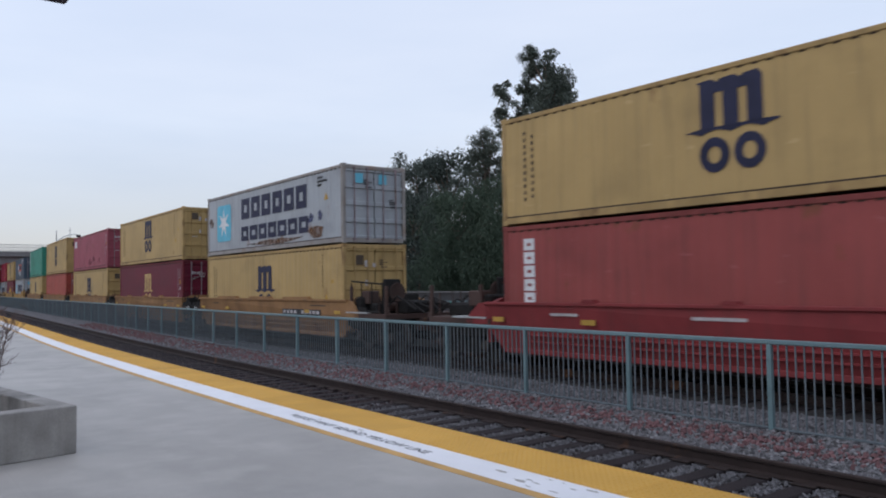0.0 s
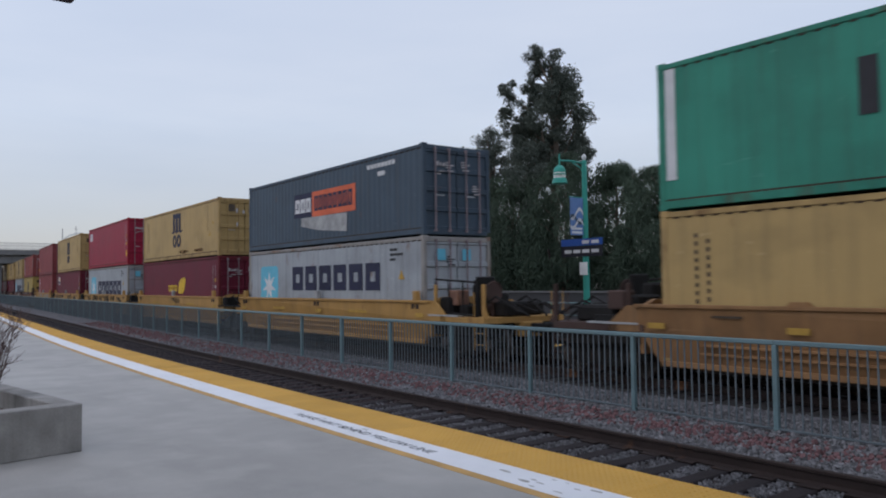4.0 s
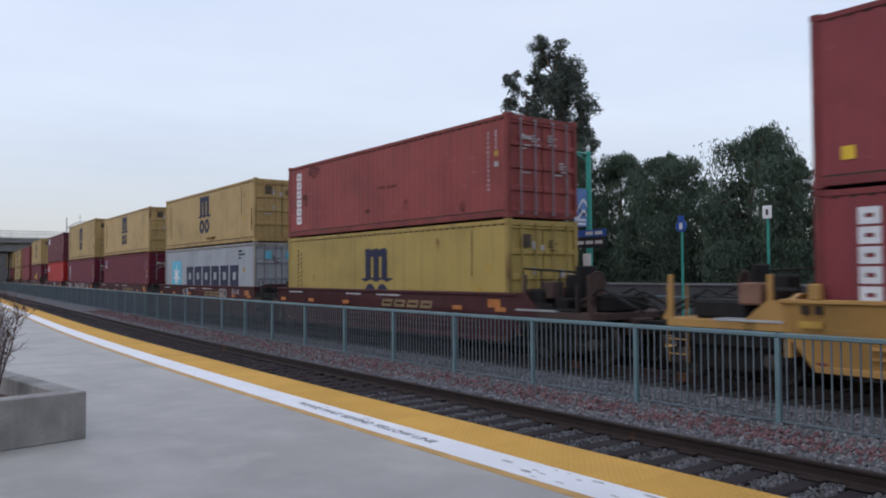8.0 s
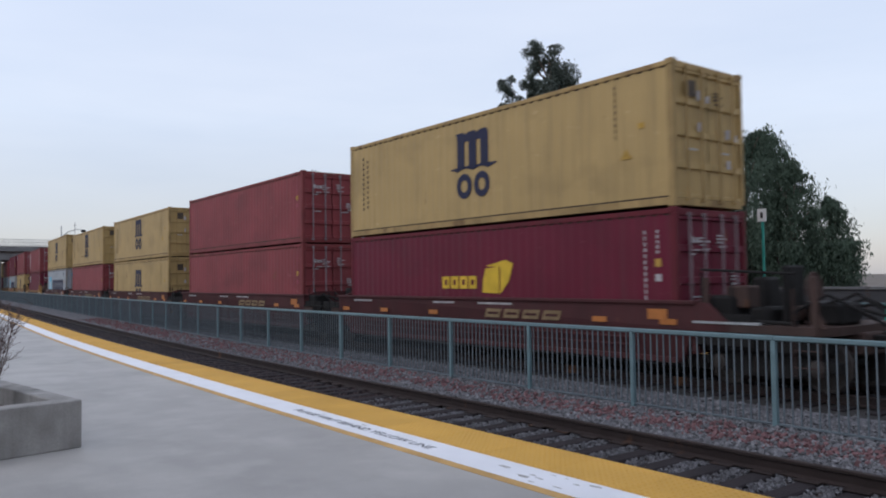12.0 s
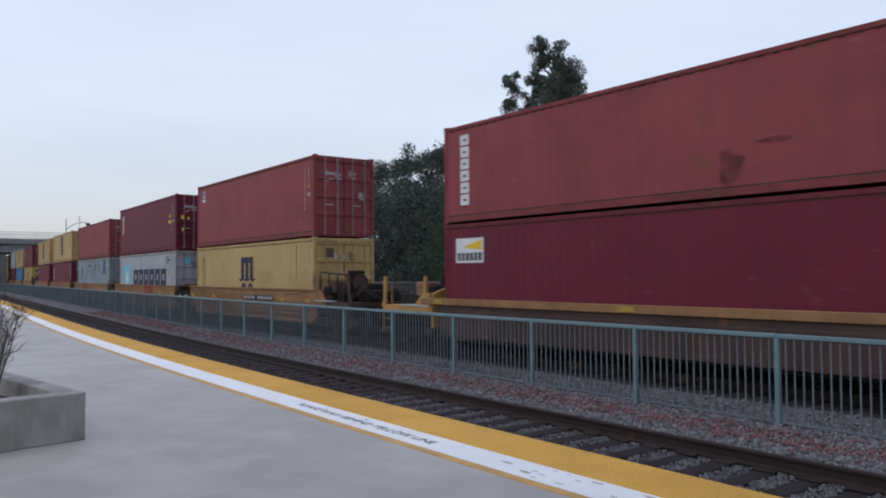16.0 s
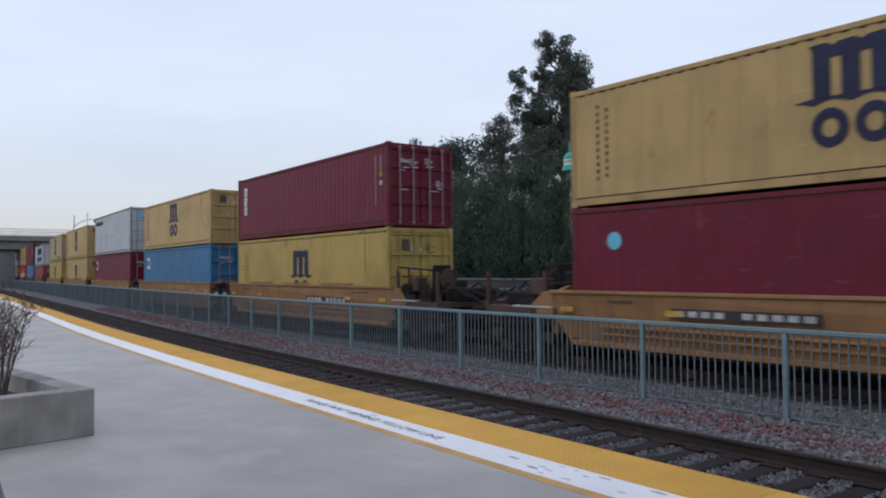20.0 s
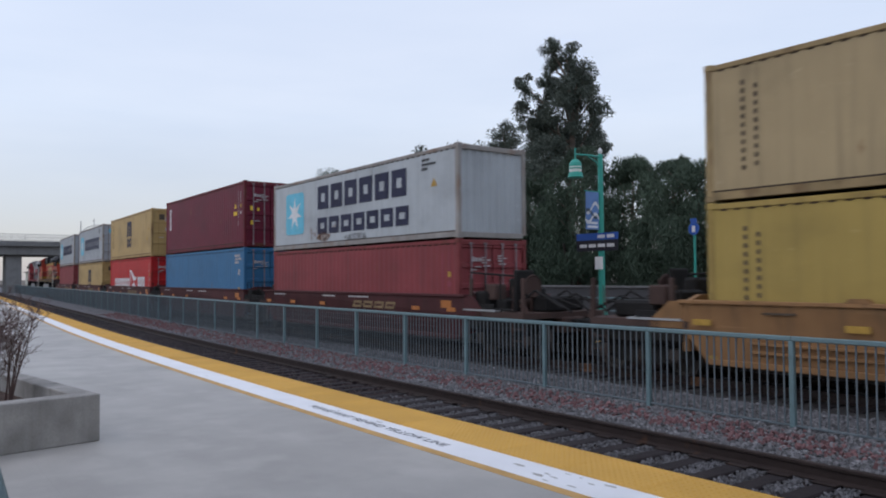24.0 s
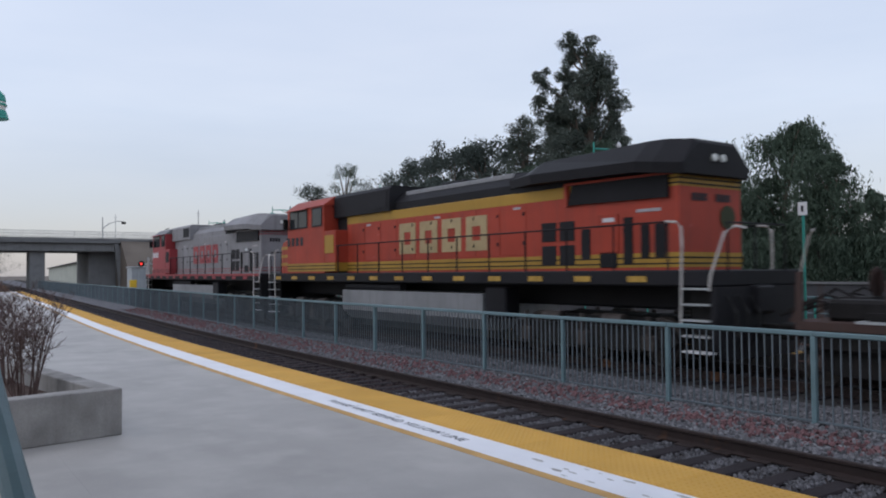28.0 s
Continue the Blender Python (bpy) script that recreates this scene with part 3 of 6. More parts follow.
pick_m = Shape().box(-0.0115, 0.0115, -0.0095, 0.0095, -0.07, 1.145, 0.002).mesh("picket")
all_picks = Shape()
for i in range(19):
    x = -PANEL / 2 + PANEL * (i + 1) / 20
    all_picks.box(x - .0115, x + .0115, -.0095, .0095, -0.07, 1.145)
all_picks = all_picks.mesh("bar_infill")


def fence_panel(x, fine):
    f = thing("fence_panel", "sea-green steel picket fence panel between the two tracks", "fence", along(x, FENCE_LAT, FENCE_Z, near_bent), "fence panels")
    part("post", post_m, "fence", f, at=pose(-PANEL / 2, 0, 0))
    part("top_rail", rail_m, "fence", f)
    part("bottom_rail", low_m, "fence_dark", f)
    if fine:
        for i in range(19):
            part("picket", pick_m, "fence_dark", f, at=pose(-PANEL / 2 + PANEL * (i + 1) / 20, 0, 0))
    else:
        tagged(part("bar_infill", all_picks, "fence_dark", f), kind="stuff")


FENCE_Z = -0.1
for i in range(66):
    fence_panel(-5.78 - PANEL * (i - 3) + PANEL / 2, i < 17)

# ---- containers ----
LEN, WID = 12.19, 2.44
HALF = WID / 2


def corrugated(length, height, depth=0.009, pitch=0.278, lean=0.075):
    """A corrugated steel sheet, from x = 0 to length; crests face -y at y = 0."""
    pts, x, n = [], 0.0, int(length / pitch)
    step = length / n
    for i in range(n):
        x = i * step
        flat = (step - 2 * lean) / 2
        pts += [(x, 0.0), (x + flat, 0.0), (x + flat + lean, depth), (x + 2 * flat + lean, depth)]
    pts += [(length, 0.0), (length, depth + 0.02), (0.0, depth + 0.02)]
    return Shape().prism(pts, 0.0, height, "z")


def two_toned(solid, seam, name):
    """A mesh in the thing's own paint, with a second solid on it in dark brown."""
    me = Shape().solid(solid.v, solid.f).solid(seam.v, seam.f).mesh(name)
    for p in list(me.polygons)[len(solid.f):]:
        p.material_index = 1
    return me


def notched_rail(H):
    """Top rail; under it small dark boxes paint the shade where each hollow ends."""
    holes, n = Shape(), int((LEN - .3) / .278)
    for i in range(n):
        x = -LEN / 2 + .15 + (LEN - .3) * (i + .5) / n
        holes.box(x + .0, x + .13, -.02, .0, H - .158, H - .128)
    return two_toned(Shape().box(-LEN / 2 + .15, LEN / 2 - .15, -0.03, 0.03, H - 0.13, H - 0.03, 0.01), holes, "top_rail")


def seamed_rail():
    """Bottom rail with a dark brown strip along its upper edge."""
    return two_toned(Shape().box(-LEN / 2 + .15, LEN / 2 - .15, -0.032, 0.03, 0.03, 0.18, 0.01), Shape().box(-LEN / 2 + .15, LEN / 2 - .15, -.024, .0, .18, .212), "bottom_rail")


CON = {}
for tag, H in (("hc", 2.896), ("std", 2.591)):
    d = CON[tag] = {"H": H}
    d["side"] = corrugated(LEN - 0.3, H - 0.3).mesh("side_panel")
    d["end"] = corrugated(WID - 0.26, H - 0.3, 0.045, 0.25, 0.06).mesh("end_panel")
    d["roof"] = Shape().box(-LEN / 2 + .1, LEN / 2 - .1, -HALF + .05, HALF - .05, H - 0.06, H - 0.02).mesh("roof")
    d["floor"] = Shape().box(-LEN / 2 + .1, LEN / 2 - .1, -HALF + .05, HALF - .05, 0.10, 0.16).mesh("floor")
    d["post"] = Shape().box(-0.075, 0.075, -0.06, 0.06, 0.11, H - 0.11, 0.015).mesh("corner_post")
    d["top_rail"] = notched_rail(H)
    d["bottom_rail"] = seamed_rail()
    d["header"] = Shape().box(-0.06, 0.06, -HALF + .12, HALF - .12, H - 0.17, H - 0.03, 0.012).mesh("header")
    d["sill"] = Shape().box(-0.06, 0.06, -HALF + .12, HALF - .12, 0.02, 0.17, 0.012).mesh("sill")
    w = (WID - 0.30) / 2
    rows, prof = 4, [(-0.02, 0.18), (0.034, 0.18)]
    for i in range(rows):
        z0, dz = 0.18 + (H - 0.36) * i / rows, (H - 0.36) / rows
        prof += [(0.034, z0 + .07), (-0.016, z0 + .085), (-0.016, z0 + dz - .075), (0.034, z0 + dz - .05)]
    leaf = Shape().prism(prof + [(0.034, H - 0.18), (-0.02, H - 0.18)], 0.0, w, "y")
    d["door"] = leaf.mesh("door")
    d["rod"] = Shape().rod((0.075, 0, 0.10), (0.075, 0, H - 0.10), 0.025, n=6).box(0.03, 0.08, -.045, .045, .10, .17).box(0.03, 0.08, -.045, .045, H - .17, H - .10).mesh("lock_rod")
cast_m = Shape().box(-0.089, 0.089, -0.081, 0.081, -0.059, 0.059, 0.008).mesh("corner_casting")
handle_m = Shape().box(0.06, 0.085, -0.02, 0.28, 1.12, 1.15, 0.008).mesh("door_handle")
def door_sign(*plates):
    m = Shape()
    for y, z, w, h in plates:
        m.box(.045, .056, y, y + w, z, z + h)
    return m.mesh("door_label")


sign_lines = door_sign((0, 0, .2, .036), (0, .07, .3, .036), (0, .14, .16, .036), (.05, -.09, .24, .04))
sign_word = door_sign((0, 0, .09, .13), (.12, 0, .08, .1), (.23, 0, .09, .1), (.1, -.16, .22, .03), (.0, -.24, .16, .03))
sign_square = door_sign((0, 0, .3, .32))
sign_small = door_sign((0, 0, .13, .2), (.3, -.02, .11, .14), (.02, -.62, .12, .18))

PAINT_Y = -HALF + 0.016      # lettering lies just over the crests of the near side


def flat(outlines):
    s = Shape()
    for o in outlines:
        s.prism(o, PAINT_Y - 0.006, PAINT_Y + 0.004, "y")
    return s


def rect(x0, x1, z0, z1):
    return [(x0, z0), (x1, z0), (x1, z1), (x0, z1)]


def emblem(cx, z0, z1):
    """Dark three-legged emblem."""
    zm = z0 + (z1 - z0) * 0.47
    return flat([[(cx + a, b) for a, b in ((-.62, zm), (-.32, zm), (-.32, z1 - .26), (-.15, z1 - .26), (-.15, zm), (.15, zm), (.15, z1 - .26), (.32, z1 - .26), (.32, zm), (.62, zm),
                  (.62, z1 - .10), (.54, z1), (.26, z1 - .02), (.2, z1 - .07), (.08, z1), (-.2, z1 - .02), (-.26, z1 - .07), (-.38, z1), (-.68, z1 - .02), (-.62, z1 - .10))]])


def emblem_wave(cx, z0, z1):
    """The bar under the emblem, waved along its lower edge."""
    z = z0 + (z1 - z0) * 0.41
    low = [(cx + .92 * a, z + .075 * abs(math.sin(1.5 * math.pi * a))) for a in (i / 12 for i in range(-12, 13))]
    return flat([[*low, (cx + .92, z + .12), (cx + .62, z + .13), (cx - .62, z + .13), (cx - .92, z + .09)]])


def band_shape(outer, inner, y0, y1):
    """A closed flat band between two outlines in (x, z), in one piece."""
    return Shape().loft([[(a, y0, b), (a, y1, b), (e, y1, f), (e, y0, f)] for (a, b), (e, f) in zip([*outer, outer[0]], [*inner, inner[0]])], closed=False)


def hollow(x0, x1, z0, z1, w, y0, y1, lean=0.0):
    """A hollow box of stroke w; lean: how far its top is moved ahead."""
    o = [(x0, z0), (x1, z0), (x1 + lean, z1), (x0 + lean, z1)]
    k = lean * w / (z1 - z0)
    return band_shape(o, [(x0 + w + k, z0 + w), (x1 - w + k, z0 + w), (x1 - w + lean - k, z1 - w), (x0 + w + lean - k, z1 - w)], y0, y1)


def annulus(cx, cz, rx, rz, w):
    """A thick oval ring."""
    p = [(math.cos(2 * math.pi * i / 16), math.sin(2 * math.pi * i / 16)) for i in range(16)]
    return band_shape([(cx + rx * a, cz + rz * b) for a, b in p], [(cx + (rx - w) * a, cz + (rz - w) * b) for a, b in p], PAINT_Y - .006, PAINT_Y + .004)


def blocks(x0, x1, z0, z1, n, w=0.0):
    """A row of n plain marks: solid where small, else hollow boxes of stroke w."""
    step, out = (x1 - x0) / n, []
    for i in range(n):
        a, b = x0 + i * step + step * .08, x0 + (i + 1) * step - step * .1
        out.append(hollow(a, b, z0, z1, w, PAINT_Y - .006, PAINT_Y + .004) if w else rect(a + step * .06, b - step * .06, z0, z1))
    return out


def star(cx, cz, r, n=7):
    pts = []
    for i in range(2 * n):
        q = r if i % 2 == 0 else r * 0.36
        a = math.pi / 2 + math.pi * i / n
        pts.append((cx + q * math.cos(a), cz + q * math.sin(a)))
    return pts


def proud(shape, dy=-0.005):
    shape.v = [(x, y + dy, z) for x, y, z in shape.v]
    return shape


def bars(x, z_top, n, step=0.15, w=0.09, h=0.11):
    """A column of small unreadable marks."""
    return [rect(x, x + w, z_top - i * step - h, z_top - i * step) for i in range(n)]


def decorate(c, kind, H, left, low):
    """Lettering of the near side as plain shapes. left: the x of the left end."""
    def put(name, outlines, ink, label=""):
        if name == "letter_blocks":
            for o in outlines:
                part("letter_block", o if isinstance(o, Shape) else flat([o]), ink, c, label)
            return
        ob = part(name, outlines if isinstance(outlines, Shape) else flat(outlines), ink, c, label)
        if name == "code_column":
            tagged(ob, kind="stuff")
    L = left
    if kind in ("navy_emblem", "yellow_emblem"):
        ink = "navy" if kind[0] == "n" else "label_cream"
        z1 = 2.34 if H < 2.7 or low else 2.45
        put("emblem", emblem(0.0, z1 - 1.74, z1), ink, "dark blue painted emblem" if ink == "navy" else "faded yellow painted emblem")
        put("emblem_bar", emblem_wave(0.0, z1 - 1.74, z1), ink)
        for k in (-.35, .35):
            put("emblem_ring", annulus(k, z1 - 1.41, .31, .33, .17), ink)
        if ink == "navy":
            put("code_column", bars(L + .75, H * .84, 11, .155, .065, .085) + bars(L + 1.0, H * .80, 10, .155, .065, .085) + bars(-L - 1.45, H * .9, 9, .13, .025, .08), "ink_brown")
            put("warning_mark", [[(-L - 1.32, H * .36), (-L - 1.02, H * .36), (-L - 1.17, H * .43)], rect(-L - .85, -L - .7, H * .56, H * .6)], "label_amber", "small yellow warning mark")
    elif kind in ("star_row", "star_short_row", "star_two_rows"):
        put("badge", [[(L + 1.925 + sx * (.775 - .16 + .16 * math.cos(a)), H * .5 + .055 + sz * (.775 - .16 + .16 * math.sin(a))) for sx, sz, turns in ((1, 1, (0, .79, 1.57)), (-1, 1, (1.57, .79, 0)), (-1, -1, (0, .79, 1.57)), (1, -1, (1.57, .79, 0))) for a in turns]], "sky_blue", "pale blue square badge")
        part("badge_star", proud(flat([star(L + 1.92, H * .52, .62)])), "ink_white", c, "white seven-pointed star")
        if kind == "star_row":
            put("letter_blocks", blocks(-2.66, 4.44, 1.06, 1.97, 6, .29), "navy")
        elif kind == "star_short_row":
            put("letter_blocks", blocks(-2.24, 3.88, 1.36, 2.2, 6, .27), "navy")
        else:
            put("letter_blocks", blocks(-2.35, 3.62, 1.37, 2.19, 6, .26), "navy")
            put("letter_blocks", blocks(-2.35, 3.72, .49, 1.07, 7, .19), "navy")
        put("code_column", [rect(-L - 1.75 + .1 * i, -L - 1.68 + .1 * i, H * z, H * z + .07) for z, n in ((.87, 4), (.82, 7), (.77, 3)) for i in range(n)], "ink_black")
        put("warning_mark", [[(-L - 1.3, H * .58), (-L - 1.0, H * .58), (-L - 1.15, H * .67)]], "label_amber", "small yellow warning mark")
    elif kind == "corner_letters":
        put("letter_blocks", blocks(L + .5, L + 1.4, H * .69, H * .87, 3, .1), "ink_white", "white lettering block")
    elif kind in ("stacked_three", "stacked_six"):
        n, h, w, k = (3, .34, .27, .085) if kind[-1] == "e" else (6, .27, .34, .1)
        z = H * .86 if kind[-1] == "e" else H * .9
        put("letter_blocks", [hollow(L + .7, L + .7 + w, z - (i + 1) * h * 1.16, z - i * h * 1.16 - h * .16, k, PAINT_Y - .006, PAINT_Y + .004) for i in range(n)], "ink_white")
    elif kind == "shield":
        z = 1.18 if H > 2.7 else 1.1
        put("letter_blocks", blocks(-1.36, .12, z + .12, z + .44, 4, .09), "ink_yellow")
        put("shield", [[(.32, z + .02), (.95, z + .0), (.95, z + .66), (.45, z + .62), (.36, z + .35)], [(1.0, z + .0), (1.3, z + .3), (1.46, z + .72), (1.2, z + .82), (.45, z + .68), (1.0, z + .64)]], "ink_yellow", "yellow two-part emblem")
    elif kind == "swoosh":
        put("letter_blocks", blocks(-4.5, .3, .98, 1.6, 7, .17), "ink_white", "white lettering")
        put("swoosh", [[(.22, 2.08), (.5, 2.14), (.8, 2.1), (1.15, 1.9), (1.55, 1.72), (2.2, 1.66), (2.05, 1.5), (1.7, 1.42), (1.3, 1.45), (.9, 1.78), (.55, 1.98)],
                       [(.22, 2.06), (.3, 2.06), (.5, 1.7), (.72, 1.4), (.66, 1.36), (.4, 1.66)],
                       [(.8, 1.0), (1.95, 1.0), (1.75, 1.22), (1.45, 1.32), (1.2, 1.28)]], "ink_white", "white wing emblem")
        put("letter_blocks", blocks(2.5, 4.45, 1.02, 1.68, 3, .2), "ink_white")
    elif kind == "two_tone_sign":
        put("sign_panel", [rect(-2.0, -.6, H * .40, H * .725)], "navy", "navy sign panel")
        put("sign_panel", [rect(-.6, 2.36, H * .385, H * .72)], "ink_orange", "orange sign panel")
        for o in blocks(-1.92, -.66, H * .46, H * .65, 3, .12):
            part("letter_block", proud(o), "ink_white", c)
        for o in blocks(-.45, 2.2, H * .46, H * .66, 8, .1):
            part("letter_block", proud(o), "navy", c)
        put("scraped_patch", [[(-1.45, H * .28), (-.2, H * .2), (1.8, H * .14), (1.82, H * .375), (-1.42, H * .39)]], "primer", "scraped grey patch")
        put("code_column", [rect(3.1 + .2 * i, 3.25 + .2 * i, H * .84, H * .89) for i in range(8)] + [rect(3.7, 4.1, H * .74, H * .79)], "ink_white")
    elif kind == "small_line":
        put("letter_blocks", blocks(L + .5, L + 3.1, H * .76, H * .86, 10), "ink_black")
        put("scraped_patch", [rect(-2.0, -1.7, H * .38, H * .5)], "primer")
    elif kind == "border_label":
        put("label_plate", [rect(L + .5, L + 1.6, H * .64, H * .86)], "ink_white", "white label plate")
        part("label_wedge", proud(flat([[(L + .75, H * .78), (L + 1.54, H * .75), (L + 1.54, H * .845)]])), "ink_yellow", c)
        part("label_marks", proud(flat(blocks(L + .55, L + 1.55, H * .66, H * .73, 6))), "ink_black", c)
    elif kind == "flag_label":
        put("label_plate", [rect(L + .7, L + 1.05, H * .72, H * .89)], "ink_white")
        part("label_flag", proud(flat([rect(L + .73, L + 1.02, H * .76, H * .88)])), "sign_blue", c)
        part("label_wedge", proud(flat([[(L + .78, H * .78), (L + .99, H * .78), (L + .99, H * .84)]]), -.008), "ink_yellow", c)
    elif kind == "round_decal":
        put("round_decal", [[(L + 1.2 + .19 * math.cos(a * .524), H * .74 + .19 * math.sin(a * .524)) for a in range(12)]], "sky_blue", "round pale blue sticker")
    elif kind == "corner_plate":
        put("label_plate", [[(L + .55, H * .72), (L + 1.8, H * .72), (L + 1.8, H * .93), (L + 1.05, H * .93), (L + 1.05, H * .84), (L + .55, H * .84)]], "ink_white", "white cut-out label")
        put("scraped_patch", [rect(.3, .6, H * .50, H * .53)], "ink_white")
    elif kind == "blue_patch":
        put("repair_patch", [rect(3.92, 4.92, 1.74, 2.73)], "patch_blue", "dull blue repair patch")
        put("label_plate", [rect(5.2, 5.65, H * .8, H * .86)], "white_grey")
    elif kind == "square_mark":
        put("square_mark", [rect(L + .47, L + .68, H * .15, H * .225)], "ink_yellow", "small yellow square")
    elif kind == "white_tag":
        put("label_plate", [rect(L + .8, L + 1.35, H * .62, H * .84)], "ink_white", "white tag")
        part("label_marks", proud(flat([rect(L + .88, L + 1.27, H * .68, H * .78)])), "navy", c)
    elif kind == "left_stripe":
        put("pale_stripe", [rect(L + .18, L + .4, H * .2, H * .95)], "ink_white")
        put("dark_mark", [rect(-2.3, -2.0, H * .42, H * .74)], "ink_black")
    if kind in ("stacked_three", "corner_plate", "border_label", "shield", "flag_label", "stacked_six", "yellow_emblem", "swoosh", "plain", "corner_letters"):
        faint = kind == "plain"
        put("code_column", bars(-L - .77, H * .85, 13, .118, .04, .075) + bars(-L - .47, H * .85, 5, .1, .045, .065) + [rect(-L - .51, -L - .37, H * .5, H * .55)], "pink_red" if faint else "ink_faded")
        put("warning_mark", [rect(-L - .51, -L - .37, H * .6, H * .655)], "label_amber", "small yellow warning mark")
        if kind == "corner_letters" and H > 2.7 and not low:
            put("warning_panel", [rect(-L - .54, -L - .26, H * .19, H * .31)], "ink_yellow", "yellow height-warning panel")
            put("warning_mark", [[(-L - .54, H * .43), (-L - .28, H * .43), (-L - .41, H * .5)]], "ink_yellow")
        if kind == "stacked_three" and H > 2.7 and not low:
            put("warning_panel", [rect(-L - 1.34, -L - .9, H * .49, H * .55)], "ink_yellow", "yellow height-warning panel")
            put("warning_mark", [[(-L - 1.26, H * .6), (-L - .96, H * .6), (-L - 1.08, H * .67)]], "ink_yellow")
    elif kind == "white_marks":
        put("code_column", [rect(-L - 1.15 + .16 * i, -L - 1.03 + .16 * i, H * z, H * z + .1) for z, n in ((.86, 4), (.81, 5), (.76, 3)) for i in range(n)] + [rect(-L - .72, -L - .56, H * .58, H * .67)], "ink_faded")
        put("warning_mark", [rect(-L - .72, -L - .54, H * .33, H * .4)], "label_amber")


def container(name, paint, size, kind, label, doors_ahead=True, low=False):
    d = CON[size]
    H = d["H"]
    c = thing(name, label, "container", group="shipping containers")
    e = LEN / 2
    part("side_panel", d["side"], paint, c, at=pose(-e + .15, -HALF + .022, 0.16))
    part("side_panel", d["side"], paint, c, at=pose(e - .15, HALF - .022, 0.16, 0, 0, 180))
    part("roof", d["roof"], paint, c)
    part("floor", d["floor"], "steel_black", c)
    for sx in (-1, 1):
        for sy in (-1, 1):
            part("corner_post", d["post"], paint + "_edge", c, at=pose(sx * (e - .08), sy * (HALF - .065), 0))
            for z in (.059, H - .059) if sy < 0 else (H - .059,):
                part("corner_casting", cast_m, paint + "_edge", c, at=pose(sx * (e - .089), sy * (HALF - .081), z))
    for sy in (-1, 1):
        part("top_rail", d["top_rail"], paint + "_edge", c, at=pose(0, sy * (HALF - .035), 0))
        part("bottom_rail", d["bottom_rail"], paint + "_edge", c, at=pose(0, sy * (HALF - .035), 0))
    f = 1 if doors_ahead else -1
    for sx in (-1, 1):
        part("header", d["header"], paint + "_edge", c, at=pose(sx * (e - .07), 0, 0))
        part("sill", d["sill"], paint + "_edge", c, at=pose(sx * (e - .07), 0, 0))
    part("end_panel", d["end"], paint, c, at=pose(-f * (e - .06), f * (HALF - .13), 0.16, 0, 0, -90 * f))
    w = (WID - .30) / 2
    for k, y in enumerate((-w - .018, .018)):
        leaf = part("door", d["door"], paint, c, at=pose(f * (e - .05), y if f > 0 else -y, 0, 0, 0, 0 if f > 0 else 180))
        for q in (.27, .73):
            part("lock_rod", d["rod"], "rod_grey" if paint not in ("yellow", "dusty_yellow", "golden_yellow", "teal") else paint + "_edge", leaf, at=pose(0, w * q, 0))
        part("door_handle", handle_m, "steel_grey", leaf, at=pose(0, w * .3, 0))
        first, ink, second, ink2 = {"yellow": (sign_square, "ink_brown", sign_small, "ink_faded"), "dusty_yellow": (sign_square, "ink_brown", sign_small, "ink_faded"), "golden_yellow": (sign_square, "ink_brown", sign_small, "ink_faded"), "grey": (sign_square, "sky_blue", sign_lines, "ink_black"),
                                    "white_grey": (sign_square, "sky_blue", sign_lines, "ink_black")}.get(paint, (sign_word, "ink_faded", sign_lines, "ink_faded"))
        part("door_label", first if k == 0 or paint in ("grey", "white_grey") else sign_lines, ink, leaf, at=pose(0, w * (.12 if k else .3), H * .76))
        part("door_label", second, ink2, leaf, at=pose(0, w * (.5 if k else .62), H * (.5 if k else .74)))
        if k == 0 and kind == "stacked_three" and H > 2.7 and not low:
            part("door_label", sign_small, "ink_yellow", leaf, "yellow warning label", at=pose(0, w * .14, H * .55))
    decorate(c, kind, H, -e, low)
    return c


# ---- well cars ----
WELL = 13.1


def car_meshes(slim):
    """Side sill, bulkhead, cross beams of one well; x ahead, z from the rails."""
    m = {}
    h = WELL / 2
    s = Shape()
    if slim:
        s.box(-h - .4, h + .4, -.06, .06, 1.18, 1.36, .015)
        m["sheet"] = Shape().box(-h + .4, h - .4, -.0, .03, .36, 1.18, .004).box(-h + .5, h - .5, -.07, -.02, .36, .48, .01).box(-h + .5, h - .5, -.05, .0, .96, 1.04, .01).mesh("side_sheet")
    else:
        s.loft([[(-h, y, 1.5), (-h, y, 1.0), (-h + .4, y + .2, .36), (h - .4, y + .2, .36), (h, y, 1.0), (h, y, 1.5)] for y in (-.035, .035)])
    m["sill"] = s.mesh("side_sill")
    m["top_chord"] = Shape().box(-h - .05, h + .05, -.09, .07, 1.46, 1.53, .012).mesh("top_chord")
    m["bottom_chord"] = Shape().box(-h + .45, h - .45, .08, .25, .33, .44, .012).mesh("bottom_chord")
    m["bulkhead"] = Shape().prism([(-1.32, .55), (1.32, .55), (1.32, 1.48), (.9, 1.62), (-.9, 1.62), (-1.32, 1.48)], -.05, .05, "x").mesh("bulkhead")
    m["beam"] = Shape().box(-.16, .16, -1.25, 1.25, .3, .42, .015).mesh("floor_beam")
    m["deck"] = Shape().prism([(-.1, -1.38), (.55, -1.38), (1.35, -.55), (1.35, .55), (.55, 1.38), (-.1, 1.38)], .86, 1.12, "z").mesh("end_deck")
    m["long_deck"] = Shape().prism([(-.1, -1.38), (.5, -1.4), (2.3, -1.4), (2.5, -1.1), (2.5, 1.1), (2.3, 1.4), (.5, 1.4), (-.1, 1.38)], .98, 1.12, "z").box(0, 2.6, -.36, .36, .62, 1.0, .03).mesh("end_deck")
